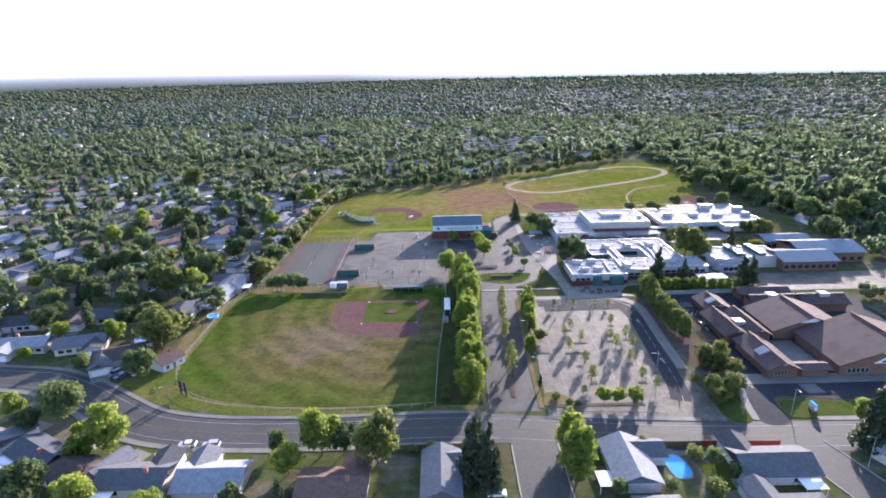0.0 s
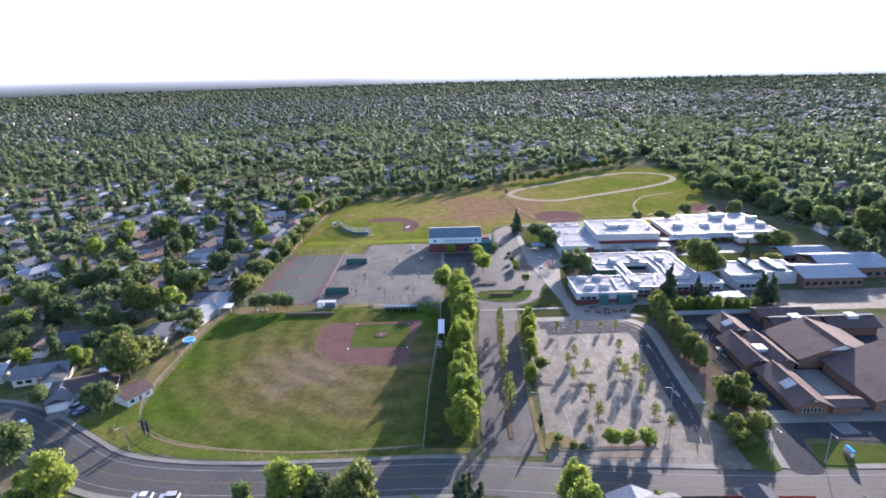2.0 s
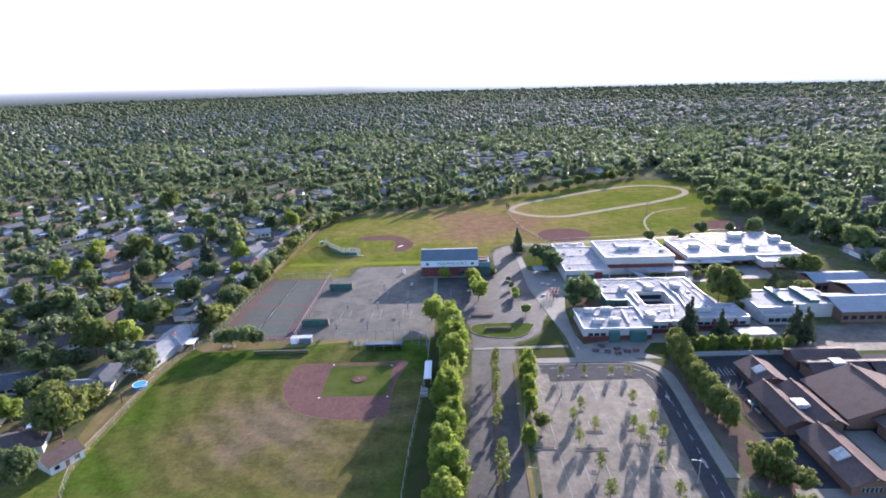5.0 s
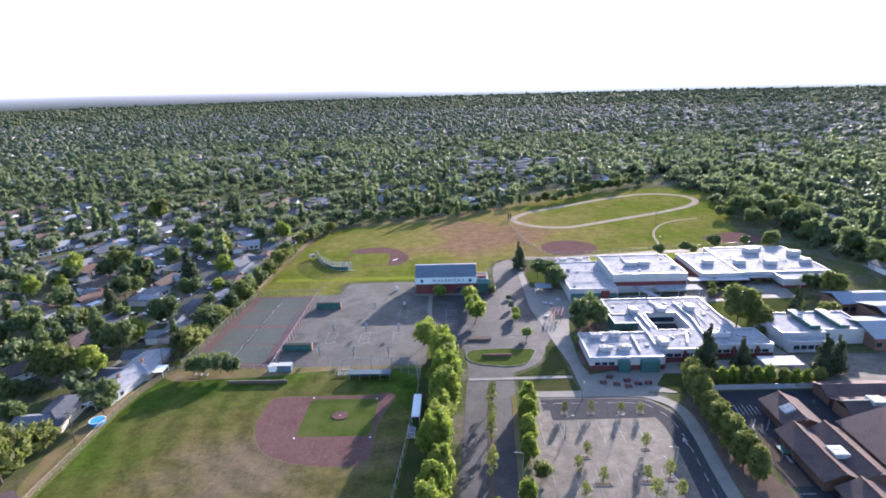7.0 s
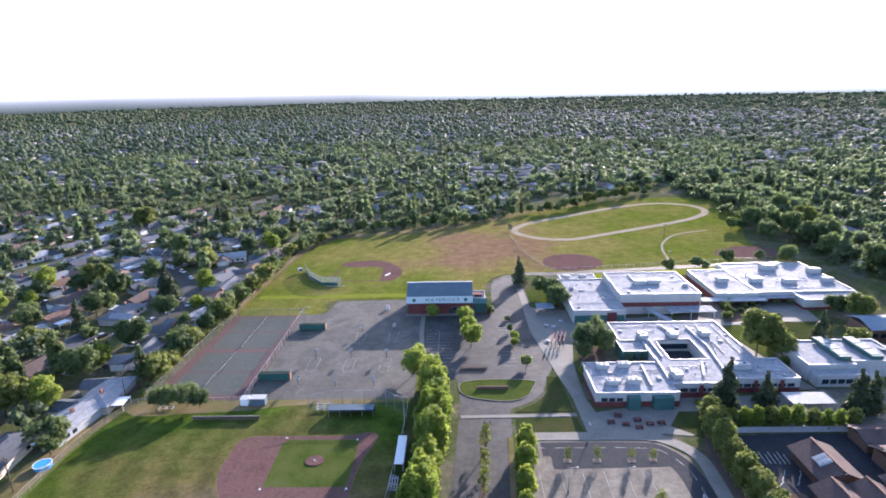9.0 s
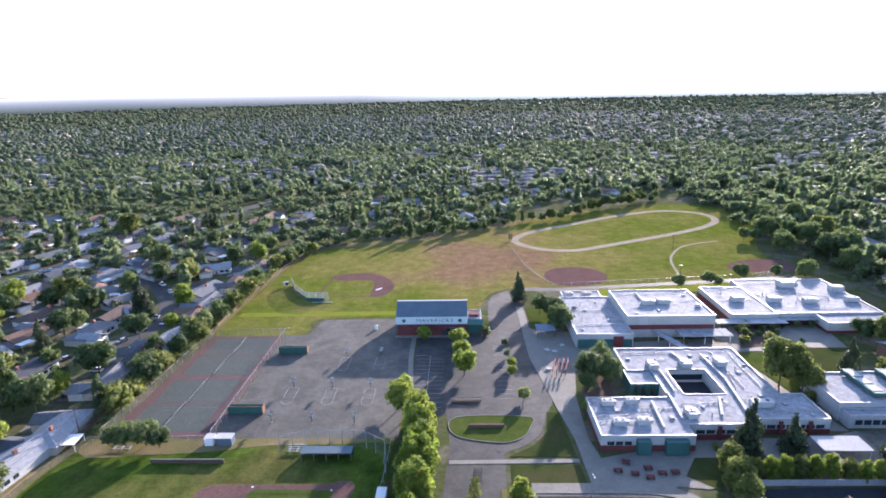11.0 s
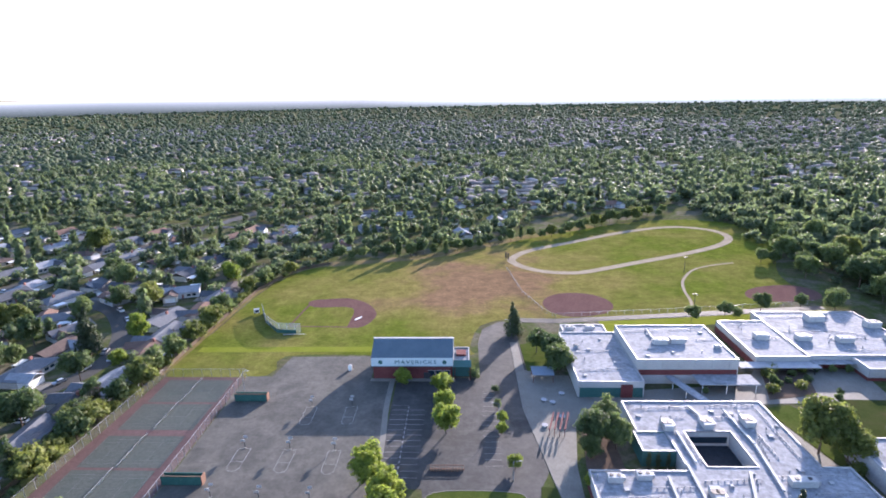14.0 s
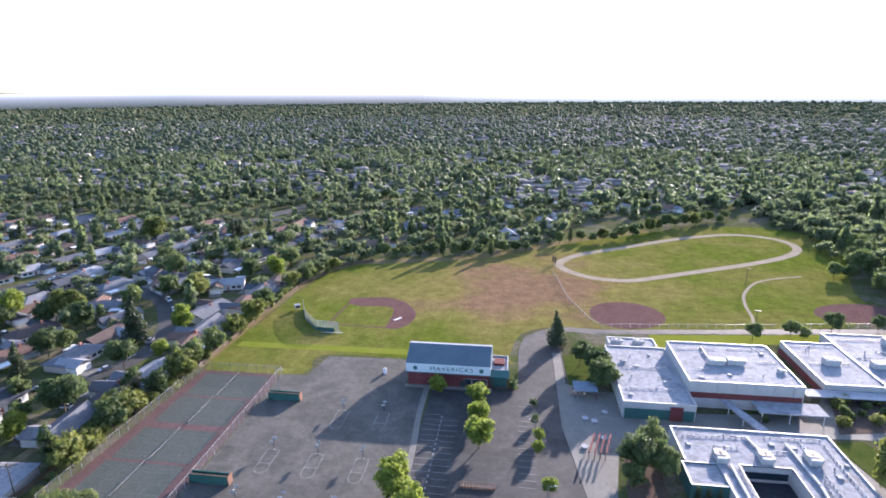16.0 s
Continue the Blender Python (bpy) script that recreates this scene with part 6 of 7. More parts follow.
for x, y in ((35, 195.6), (31.4, 189.8), (31, 180), (51.4, 198.6), (47.5, 186), (47.5, 179.6), (53.4, 187), (34, 170), (49.4, 170), (33.6, 159.4), (49.4, 158.8), (53.4, 179.8), (36.6, 185.4), (52, 154)):
    plant("young", x, y, random.uniform(1.0, 1.35), z=0.2, group="young trees of the parking lot")
for x in (33, 40.8, 49.8, 55.4):
    plant("young", x, 215.6, random.uniform(0.8, 0.95), z=0.2, group="young trees of the parking lot")
for x, y, s in ((33.8, 147.2, 0.85), (38.2, 147.2, 0.8), (43, 147.2, 0.85)):
    plant("bright_b", x, y, s, z=0.2, group="bright trees at the lot edge")
for x, y, k in ((29.4, 152.2, "young"), (20.4, 150.6, "shrub_b"), (23.8, 147.4, "shrub_b"), (26.2, 147.2, "shrub"), (66, 158.4, "shrub_b"), (22.4, 188, "olive"), (-12.8, 152, "shrub_b"), (-12.6, 156, "shrub_b")):
    plant(k, x, y, random.uniform(0.8, 1.0))
for x, y in ((76.6, 231), (75.2, 224), (74.2, 217.6), (73.6, 211), (73.4, 204.6), (73.4, 198.4), (73.8, 192), (74.4, 186.6)):
    plant("hedge", x, y, random.uniform(1.02, 1.25), group="hedge trees beside the parking lot")
for x, y, s in ((72.6, 166.4, 0.95), (78.6, 169, 0.95), (76, 163.6, 0.85), (79.6, 161.4, 0.75), (74.6, 171.6, 0.8), (67.6, 150.6, 0.85), (72.4, 149, 0.9), (67.4, 146, 0.8), (75.2, 152.4, 0.8)):
    plant("olive" if s < 0.82 else "hedge", x, y, s * (1.25 if s < 0.82 else 1.0), group="trees at the church corner")
for k in range(10):
    plant("verge" if k % 3 else "hedge", 82 + k * 3.8, 229.6 + random.uniform(-0.8, 0.8), random.uniform(0.65, 0.85), group="hedge trees behind the church")
for k, x, y, s in (("pine", 83.4, 236.6, 1.3), ("spruce", 79.6, 236, 1.15), ("spruce", 97.4, 240.4, 1.35), ("pine", 122, 236.4, 1.15), ("pine", 126.6, 237, 1.05), ("pine", 139, 281, 1.0), ("oak", 162, 308, 1.05), ("willow", 168, 303, 1.1), ("olive", 152, 280, 1.2), ("cypress", 64, 267.4, 0.55), ("cypress", 66.4, 267.2, 0.55), ("cypress", 69, 267, 0.5)):
    plant(k, x, y, s)
for k, x, y, s in (("oak", 43.0, 336, 1.15), ("oak_b", 48.6, 320, 1.5), ("oak_b", 47.4, 327.6, 1.4), ("grove", 56.6, 284, 1.05), ("grove", 51.6, 276.6, 1.12), ("grove", 57.6, 275.4, 0.95), ("grove", 49.6, 271, 0.7), ("spruce", 35.4, 353, 1.5), ("bright_b", 47.4, 259.2, 0.75), ("bright_b", 28.6, 266.6, 0.75), ("bright_b", 26.4, 288.4, 0.62), ("bright_b", 26.0, 282.4, 0.6), ("ash", 25.6, 296, 0.5), ("shrub", 25.4, 307.4, 1.2), ("shrub", 18.6, 316.8, 1.8), ("shrub", 36.6, 358, 1.2)):
    plant(k, x, y, s)
for x, y, s in ((7.4, 305.0, 1.25), (8.8, 293.4, 1.2), (9.4, 282.6, 1.5), (-6.4, 310.2, 1.0), (8.2, 298.6, 0.8)):
    plant("bright_b", x, y, s, group="round trees of the north parking")
plant("bright", -11.2, 262, 1.4)
plant("bright", -8.4, 257.4, 1.3)
plant("verge", -4.2, 254, 0.95)
for k, x, y, s in (("oak", 114.5, 366.6, 0.8), ("oak_b", 131, 372, 0.9), ("ash", 134.6, 368.8, 0.95), ("oak", 149.8, 378, 0.95), ("ash", 169.8, 382, 1.05), ("oak", 180.6, 375, 1.15), ("oak", 186.5, 384, 1.0), ("willow", 112.6, 274.4, 1.5), ("willow", 118.2, 271.2, 1.12), ("shrub_b", 121, 279, 1.4), ("shrub_b", 117.6, 266, 1.3), ("shrub", 123.6, 284, 1.3), ("ash", 120, 312, 0.6), ("ash", 135, 301, 0.5), ("shrub_b", 120.8, 316.7, 1.3), ("shrub_b", 117.3, 306.5, 1.2), ("shrub", 121.7, 311, 1.2), ("ash", 144.6, 319.6, 0.5), ("ash", 137.5, 304.4, 0.42), ("ash", 139, 319.6, 0.45), ("ash", 150.2, 319.4, 0.5), ("shrub_b", 128, 309, 1.2), ("shrub_b", 124, 320, 1.3), ("shrub", 133, 314, 1.3), ("shrub_b", 134.6, 320.4, 1.1), ("shrub", 126, 313, 1.1), ("shrub", 130, 318, 1.2), ("ash", 94.7, 305.2, 0.4), ("shrub", 100, 236, 1.0), ("shrub_b", 78, 242, 0.7)):
    plant(k, x, y, s)
for x, y, s in ((-82.0, 243.4, 1.05), (-87.4, 242.6, 0.95), (-77.6, 242.6, 0.85), (-91.6, 243.4, 0.8)):
    plant("oak_b", x, y, s, group="dark trees behind the ball field")
plant("young", -104, 157, 0.9)
for y in range(36):
    yy = 250 + y * 5.3
    xx = -100.5 + (yy - 252) * 0.035 + (max(0, yy - 408) * 0.35)
    plant(random.choice(("shrub_b", "shrub_b", "ash", "olive", "shrub")), xx + random.uniform(-1.4, 1.2), yy, random.uniform(1.2, 1.9) * (0.7 if y % 4 == 0 else 1), group="bushes along the boundary fence")
for k in range(34):
    f = k / 33
    x, y = -62 + 240 * f, 460 + 22 * f + 75 * f * f + random.uniform(0, 10)
    if x < 185:
        plant(random.choice(("oak", "oak_b", "elm", "ash", "poplar") if x < 60 else ("oak", "oak_b", "willow")), x, y + (14 if x > 30 else 0) + (10 if x > 100 else 0), random.uniform(0.75, 1.15), group="trees along the far field edge")
for k in range(22):
    x, y = random.uniform(186, 260), random.uniform(290, 520)
    if x > 208 or y < 310:
        plant(random.choice(("oak", "oak", "oak_b", "willow", "oak")), x, y, random.uniform(1.3, 2.0), group="dense trees beyond the school")
for x, y, s in ((187.7, 452, 1.15), (193.6, 449, 1.1), (204, 459, 1.8), (196, 423, 1.6), (218, 436, 2.0), (229, 420, 2.0), (212, 446, 1.7), (203, 437, 1.4)):
    plant("oak_b", x, y, s, group="dense trees beyond the school")

# ---------------------------------------------------------------- houses
HOUSES = []


def house_kind(seed):
    """A ranch house: body, garage wing, roofs, doors, windows, chimney; built once at the origin, front towards -y."""
    rng = random.Random(seed)
    w, d, h = rng.uniform(15, 19), rng.uniform(8.5, 10.5), 2.75
    rise = rng.uniform(2.1, 2.8)
    ho = thing("house", pose(0, 0, 0), rng.choice(("single-storey ranch house with a shingle roof", "low suburban house with attached garage", "stucco bungalow with a wide low roof")), "house", "houses of the neighbourhood")
    part("wall", box(-w / 2, w / 2, -d / 2, d / 2, 0, h), M_WALLS, ho)
    part("roof", (hip if seed % 3 == 0 else gable)(-w / 2, w / 2, -d / 2, d / 2, h + 0.2, h + rise, *(() if seed % 3 == 0 else ("x",)), over=0.6), M_ROOFS, ho)
    s = 1 if seed % 2 else -1
    gx0, gx1 = (w / 2 - 6.4, w / 2) if s > 0 else (-w / 2, -w / 2 + 6.4)
    part("garage_wall", box(gx0, gx1, -d / 2 - 4.6, -d / 2, 0, h - 0.05), M_WALLS, ho)
    part("garage_roof", gable(gx0, gx1, -d / 2 - 4.6, 0, h + 0.17, h + rise * 0.8, "y", 0.5), M_ROOFS, ho)
    part("garage_door", box(gx0 + 0.8, gx1 - 0.8, -d / 2 - 4.66, -d / 2 - 4.6, 0, 2.2), M_WHITE, ho, "white garage door")
    if seed % 3:
        e = gable_end(0, -3.2, 3.2, h, h + rise * 0.75)
        ob = part("gable_wall", e, M_WALLS, ho)
        ob.matrix_local = pose((gx0 + gx1) / 2, -d / 2 - 4.5, 0, 0, 0, 90)
    part("door", box(-s * 0.6 - 0.5, -s * 0.6 + 0.5, -d / 2 - 0.06, -d / 2, 0, 2.1), M_BRICK, ho, "dark front door")
    for x in (-s * 3.4, -s * 6.0):
        part("window", box(x - 0.9, x + 0.9, -d / 2 - 0.05, -d / 2, 0.9, 2.1), M_GLASS, ho)
        part("window", box(x - 0.8, x + 0.8, d / 2, d / 2 + 0.05, 0.9, 2.1), M_GLASS, ho)
    if seed % 4 < 2:
        part("patio_roof", box(-s * 5.4 - 2.6, -s * 5.4 + 2.6, d / 2 + 0.3, d / 2 + 4.2, 2.35, 2.47), M_WHITE, ho, "white patio cover")
        for px in (-s * 5.4 - 2.4, -s * 5.4 + 2.4):
            part("patio_post", box(px - 0.06, px + 0.06, d / 2 + 4.0, d / 2 + 4.12, 0, 2.35), M_WHITE, ho)
    if seed % 2 == 0:
        x = rng.uniform(-4, 4)
        part("chimney", box(x - 0.5, x + 0.5, 0.6, 1.4, h, h + rise + 0.9), M_BRICK, ho)
    part("driveway", box((gx0 + gx1) / 2 - 2.9, (gx0 + gx1) / 2 + 2.9, -d / 2 - 8.8, -d / 2 - 4.6, 0.0, 0.08), M_CONC, ho, "pale concrete driveway")
    return ho


CARS = []


def car_kind(seed):
    rng = random.Random(seed)
    suv = seed % 2
    c = thing("car", pose(0, 0, 0), "parked high-roofed estate car by a house" if suv else "parked low saloon car by a house", "car", "parked cars")
    L, W, H = 4.6, 1.85, 1.72 if suv else 1.45
    bm = bmesh.new()
    prof = [(-L / 2, 0.35), (-L / 2, 0.85), (-L / 2 + 1.0, 0.98), (L / 2 - 0.15, 1.0), (L / 2, 0.8), (L / 2, 0.35)]
    v = [[bm.verts.new((x, y, z)) for x, z in prof] for y in (-W / 2, W / 2)]
    for k in range(6):
        bm.faces.new((v[0][k], v[0][(k + 1) % 6], v[1][(k + 1) % 6], v[1][k]))
    bm.faces.new(v[0]), bm.faces.new(v[1][::-1])
    bmesh.ops.recalc_face_normals(bm, faces=bm.faces)
    part("body", bm, M_CAR, c)
    def cabin(a, z0, z1, inset):
        b = bmesh.new()
        xs = (-L / 2 + 1.05, -L / 2 + 1.7, L / 2 - (0.35 if suv else 1.1), L / 2 - 0.15)
        p = [(xs[0], z0), (xs[1], z1), (xs[2], z1), (xs[3], z0)]
        q = [[b.verts.new((x, y * (1 - (0.12 if z > z0 else 0)), z)) for x, z in p] for y in (-W / 2 + inset, W / 2 - inset)]
        for k in range(4):
            b.faces.new((q[0][k], q[0][(k + 1) % 4], q[1][(k + 1) % 4], q[1][k]))
        b.faces.new(q[0]), b.faces.new(q[1][::-1])
        bmesh.ops.recalc_face_normals(b, faces=b.faces)
        return b
    part("glasshouse", cabin(0, 0.98, H - 0.06, 0.05), M_GLASS, c, "dark car windows")
    part("roof", box(-L / 2 + 1.75, L / 2 - (0.4 if suv else 1.15), -W / 2 + 0.16, W / 2 - 0.16, H - 0.06, H, bevel=0.02), M_CAR, c)
    for x in (-1.4, 1.4):
        for y in (-W / 2, W / 2 - 0.2):
            wh = part("wheel", tube((x, y, 0.33), (x, y + 0.2, 0.33), 0.33, n=10), M_RUBBER, c)
    return c


for k in range(10):
    HOUSES.append(house_kind(k))
for k in range(4):
    CARS.append(car_kind(k))
STREETS_W = [-155.0, -222.0, -296.0, -370.0, -444.0]


def street_x(x0, y):
    """The side streets west of the field run a little east of north."""
    return x0 + 0.33 * (y - 450)


placed, cars_at = [], []
CRESCENT = smooth([(-140, 296), (-128.5, 312), (-125, 326), (-126.5, 338), (-133.5, 354), (-146, 371.5), (-158, 383), (-176, 391)])


def inside(x, y):
    """Whether a place lies on the school's grounds, its streets or the church."""
    west = -108 if y < 248 else -103 + (y - 248) * 0.03 if y < 408 else -98 + (y - 408) * 0.6
    north = 462 + max(0, x + 60) * 0.24 + max(0, x) * 0.22 + max(0, min(52, x - 30))
    if 126 < y < north + 6 and west < x < (205 if y > 230 else 165):
        return True
    if any((x - a) ** 2 + (y - b) ** 2 < 60 for a, b in CRESCENT[::2]):
        return True
    return any(abs(y - p[1]) < 12 and abs(x - p[0]) < 10 for p in ROAD_LINE[::3]) or (2 < x < 19 and y < 132) or (abs(x - 84 - (120 - y) * 0.25) < 8 and y < 130)


def put_house(x, y, turn, n=None):
    if inside(x, y) or any((x - a) ** 2 + (y - b) ** 2 < 13.6**2 for a, b in placed):
        return
    placed.append((x, y))
    src = HOUSES[(len(placed) * 7 + 3) % 10] if n is None else HOUSES[n]
    m = pose(x, y, 0, 0, 0, turn)
    copy_thing(src, m)
    if random.random() < 0.28:
        c = m @ pose(random.choice((-4.6, 4.6)), -11 - random.uniform(0, 3), 0.09, 0, 0, 90)
        if not inside(c.translation.x, c.translation.y):
            cars_at.append(c)


random.seed(31)
# south side of the street
for x, y, r, n in ((-89, 118.5, 180, 4), (-70, 117.5, 180, 1), (-57, 114, 180, 2), (-40, 114, 180, 8), (-14.4, 116.6, 90, 7), (32, 119.4, 90, 1), (66.5, 118, 180, 5), (63, 102, 180, 3), (-105, 121, 155, 6), (-119, 128, 150, 4), (-24, 97, 0, 2), (-47, 95, 0, 6), (-72, 95, 0, 3), (-98, 98, 0, 8), (34, 98, 90, 0), (-140, 134, 160, 2), (-160, 140, 170, 9), (105, 116, 200, 3), (112, 98, 250, 1), (-128, 108, 150, 0)):
    put_house(x, y, r, n)
# small gabled house at the corner of the field
shed = thing("garden_house", pose(-108.6, 176.6, 0, 0, 0, 62), "small white-walled garden house with a grey-brown gable roof", "house")
part("wall", box(-4.2, 4.2, -3.4, 3.4, 0, 2.7), M_WALLS, shed)
part("roof", gable(-4.2, 4.2, -3.4, 3.4, 2.85, 4.5, "x", 0.5), M_SHINGLE, shed)
for sx in (-4.1, 4.1):
    part("gable_wall", gable_end(sx, -3.4, 3.4, 2.7, 4.3), M_WALLS, shed)
part("door", box(-0.5, 0.5, -3.46, -3.4, 0, 2.05), M_BRICK, shed, "brown door")
for wx in (-2.6, 2.4):
    part("window", box(wx - 0.6, wx + 0.6, -3.45, -3.4, 0.9, 2.0), M_GLASS, shed)
part("chimney", box(1.6, 2.2, 0.4, 1.0, 3.4, 5.3), M_BRICK, shed)
placed.append((-108.6, 176.6))
# north side of the street, west of the field
for x, y, r in ((-126.8, 181.5, 24), (-146.5, 191, 16), (-167, 191, 5), (-186, 193, 3), (-205, 195, 3), (-225, 196, 2)):
    put_house(x, y, r)
for x, y, r in ((-113.2, 233, 262), (-121, 217.6, 275), (-155.6, 214.9, 10), (-154.7, 244, 240), (-111, 248, 275), (-112, 260.6, 262), (-113.4, 276, 275), (-112.6, 293, 275), (-109, 307, 262), (-106.4, 318.6, 275), (-109.6, 333.5, 280), (-110.4, 347.4, 270), (-120.4, 365, 260), (-108, 376, 275), (-107, 391, 275), (-105.4, 406, 275), (-143, 301, 80), (-146.5, 317, 85), (-147.4, 333.6, 85), (-155, 352.6, 60), (-172.3, 291.5, 250), (-172.6, 314.6, 250), (-148, 264, 80), (-147.6, 281.6, 85),
                (-195.6, 266.2, 70), (-206.5, 300, 250), (-212, 369, 75), (-187.6, 391.2, 250), (-216.6, 394.7, 75), (-230, 360, 250), (-235, 311, 70), (-130.6, 402, 20), (-146, 404, 350), (-164, 407, 340), (-171.4, 366, 200), (-182, 335, 250), (-176, 246, 200), (-160, 209.5, 10), (-185, 210, 10)):
    put_house(x, y, r)
for x0 in STREETS_W:
    y = 214
    while y < 545:
        for sgn, r in ((-1, 70), (1, 250)):
            x = street_x(x0, y) + sgn * random.uniform(15.5, 21)
            if abs(x) < 480 and random.random() > 0.1:
                put_house(x, y + random.uniform(-2, 2), r + random.uniform(-14, 14))
        y += random.uniform(18.5, 21)
for k in range(30):
    x, y = random.uniform(-90, 230), random.uniform(480, 700)
    put_house(x, y, random.choice((0, 180, 90)) + 20)
for k in range(30):
    x, y = random.uniform(215, 400), random.uniform(120, 520)
    put_house(x, y, random.choice((0, 90, 180)))
for ho in HOUSES:
    for o in (*ho.children_recursive, ho):
        bpy.data.objects.remove(o)
for x0 in STREETS_W:
    line = [(street_x(x0, y), y) for y in range(200 if x0 > -230 else 182, 680, 50)]
    solid("road_suburb", band(line, -5, 5, 0, 0.05), M_ROAD, "grey neighbourhood street lined with houses", "road", kind="structure")
for y0 in (395, 560):
    solid("road_cross", band([(-620, y0 - 60), (-300, y0 - 20), (-128 if y0 < 450 else -90, y0 + 5)], -4.5, 4.5, 0, 0.046), M_ROAD, "grey neighbourhood cross street", "road", kind="structure")
solid("road_crescent", band(CRESCENT, -4, 4, 0, 0.055), M_ROAD, "curved grey neighbourhood street", "road", kind="structure")
for x, y, r in ((-83, 132.8, 3), (-76.4, 132.4, 3), (-3.4, 126.6, 60), (-1.6, 124, 65), (-134.6, 163.8, -30), (71, 113.6, 10), (73, 115, 15), (-124, 171, 60), (-121, 169.4, 60), (75.5, 170.5, 80), (-130.6, 312, 62), (-128.2, 322, 80), (-129.4, 336, 100), (-122.6, 330, 88), (-140, 369, 130), (-137.6, 299, 55), (-143.6, 296.4, 60), (-150, 380, 140), (-186, 176, 0), (-87.6, 129.6, 40)):
    cars_at.append(pose(x, y, 0.06, 0, 0, r))
for x0 in STREETS_W[:3]:
    for k in range(10):
        y = random.uniform(220, 560)
        cars_at.append(pose(street_x(x0, y) + random.choice((-3.8, 3.8)), y, 0.06, 0, 0, 72))
for k, m in enumerate(cars_at):
    copy_thing(CARS[k % 4], m)
for c in CARS:
    for o in (*c.children_recursive, c):
        bpy.data.objects.remove(o)
pool = thing("swimming_pool", pose(44.6, 120.4, 0.0), "bright blue garden swimming pool with pale coping", "pool")
PO = smooth([(-2.4, 3.6), (1.4, 4.2), (3.0, 0), (2.2, -4.2), (-1.8, -4.4), (-2.8, 0)], True, 4)
part("coping", slab(PO, 0, 0.15), M_CONC, pool)
part("water", slab([(x * 0.88, y * 0.9) for x, y in PO], 0.1, 0.17), M_POOL, pool, "blue pool water")
for x, y, r in ((-126.6, 194.6, 2.9), (-107.8, 214.6, 2.2)):
    pl = thing("round_pool", pose(x, y, 0), "round blue above-ground garden pool", "pool", "round garden pools")
    part("wall", tube((0, 0, 0), (0, 0, 1.1), r, n=20), M_POOL, pl)
    part("rim", band([(r * math.cos(k * 0.314), r * math.sin(k * 0.314)) for k in range(20)], -0.12, 0.1, 1.05, 1.16, True), M_WHITE, pl)

# garden trees among the houses, each a thing of its own
random.seed(41)
spots = []


def free(x, y, r):
    return not inside(x, y) and all((x - a) ** 2 + (y - b) ** 2 > (r + 5.2) ** 2 for a, b in placed) and all((x - a) ** 2 + (y - b) ** 2 > r * r for a, b in spots) and not any(abs(x - street_x(s, y)) < 6 for s in STREETS_W)


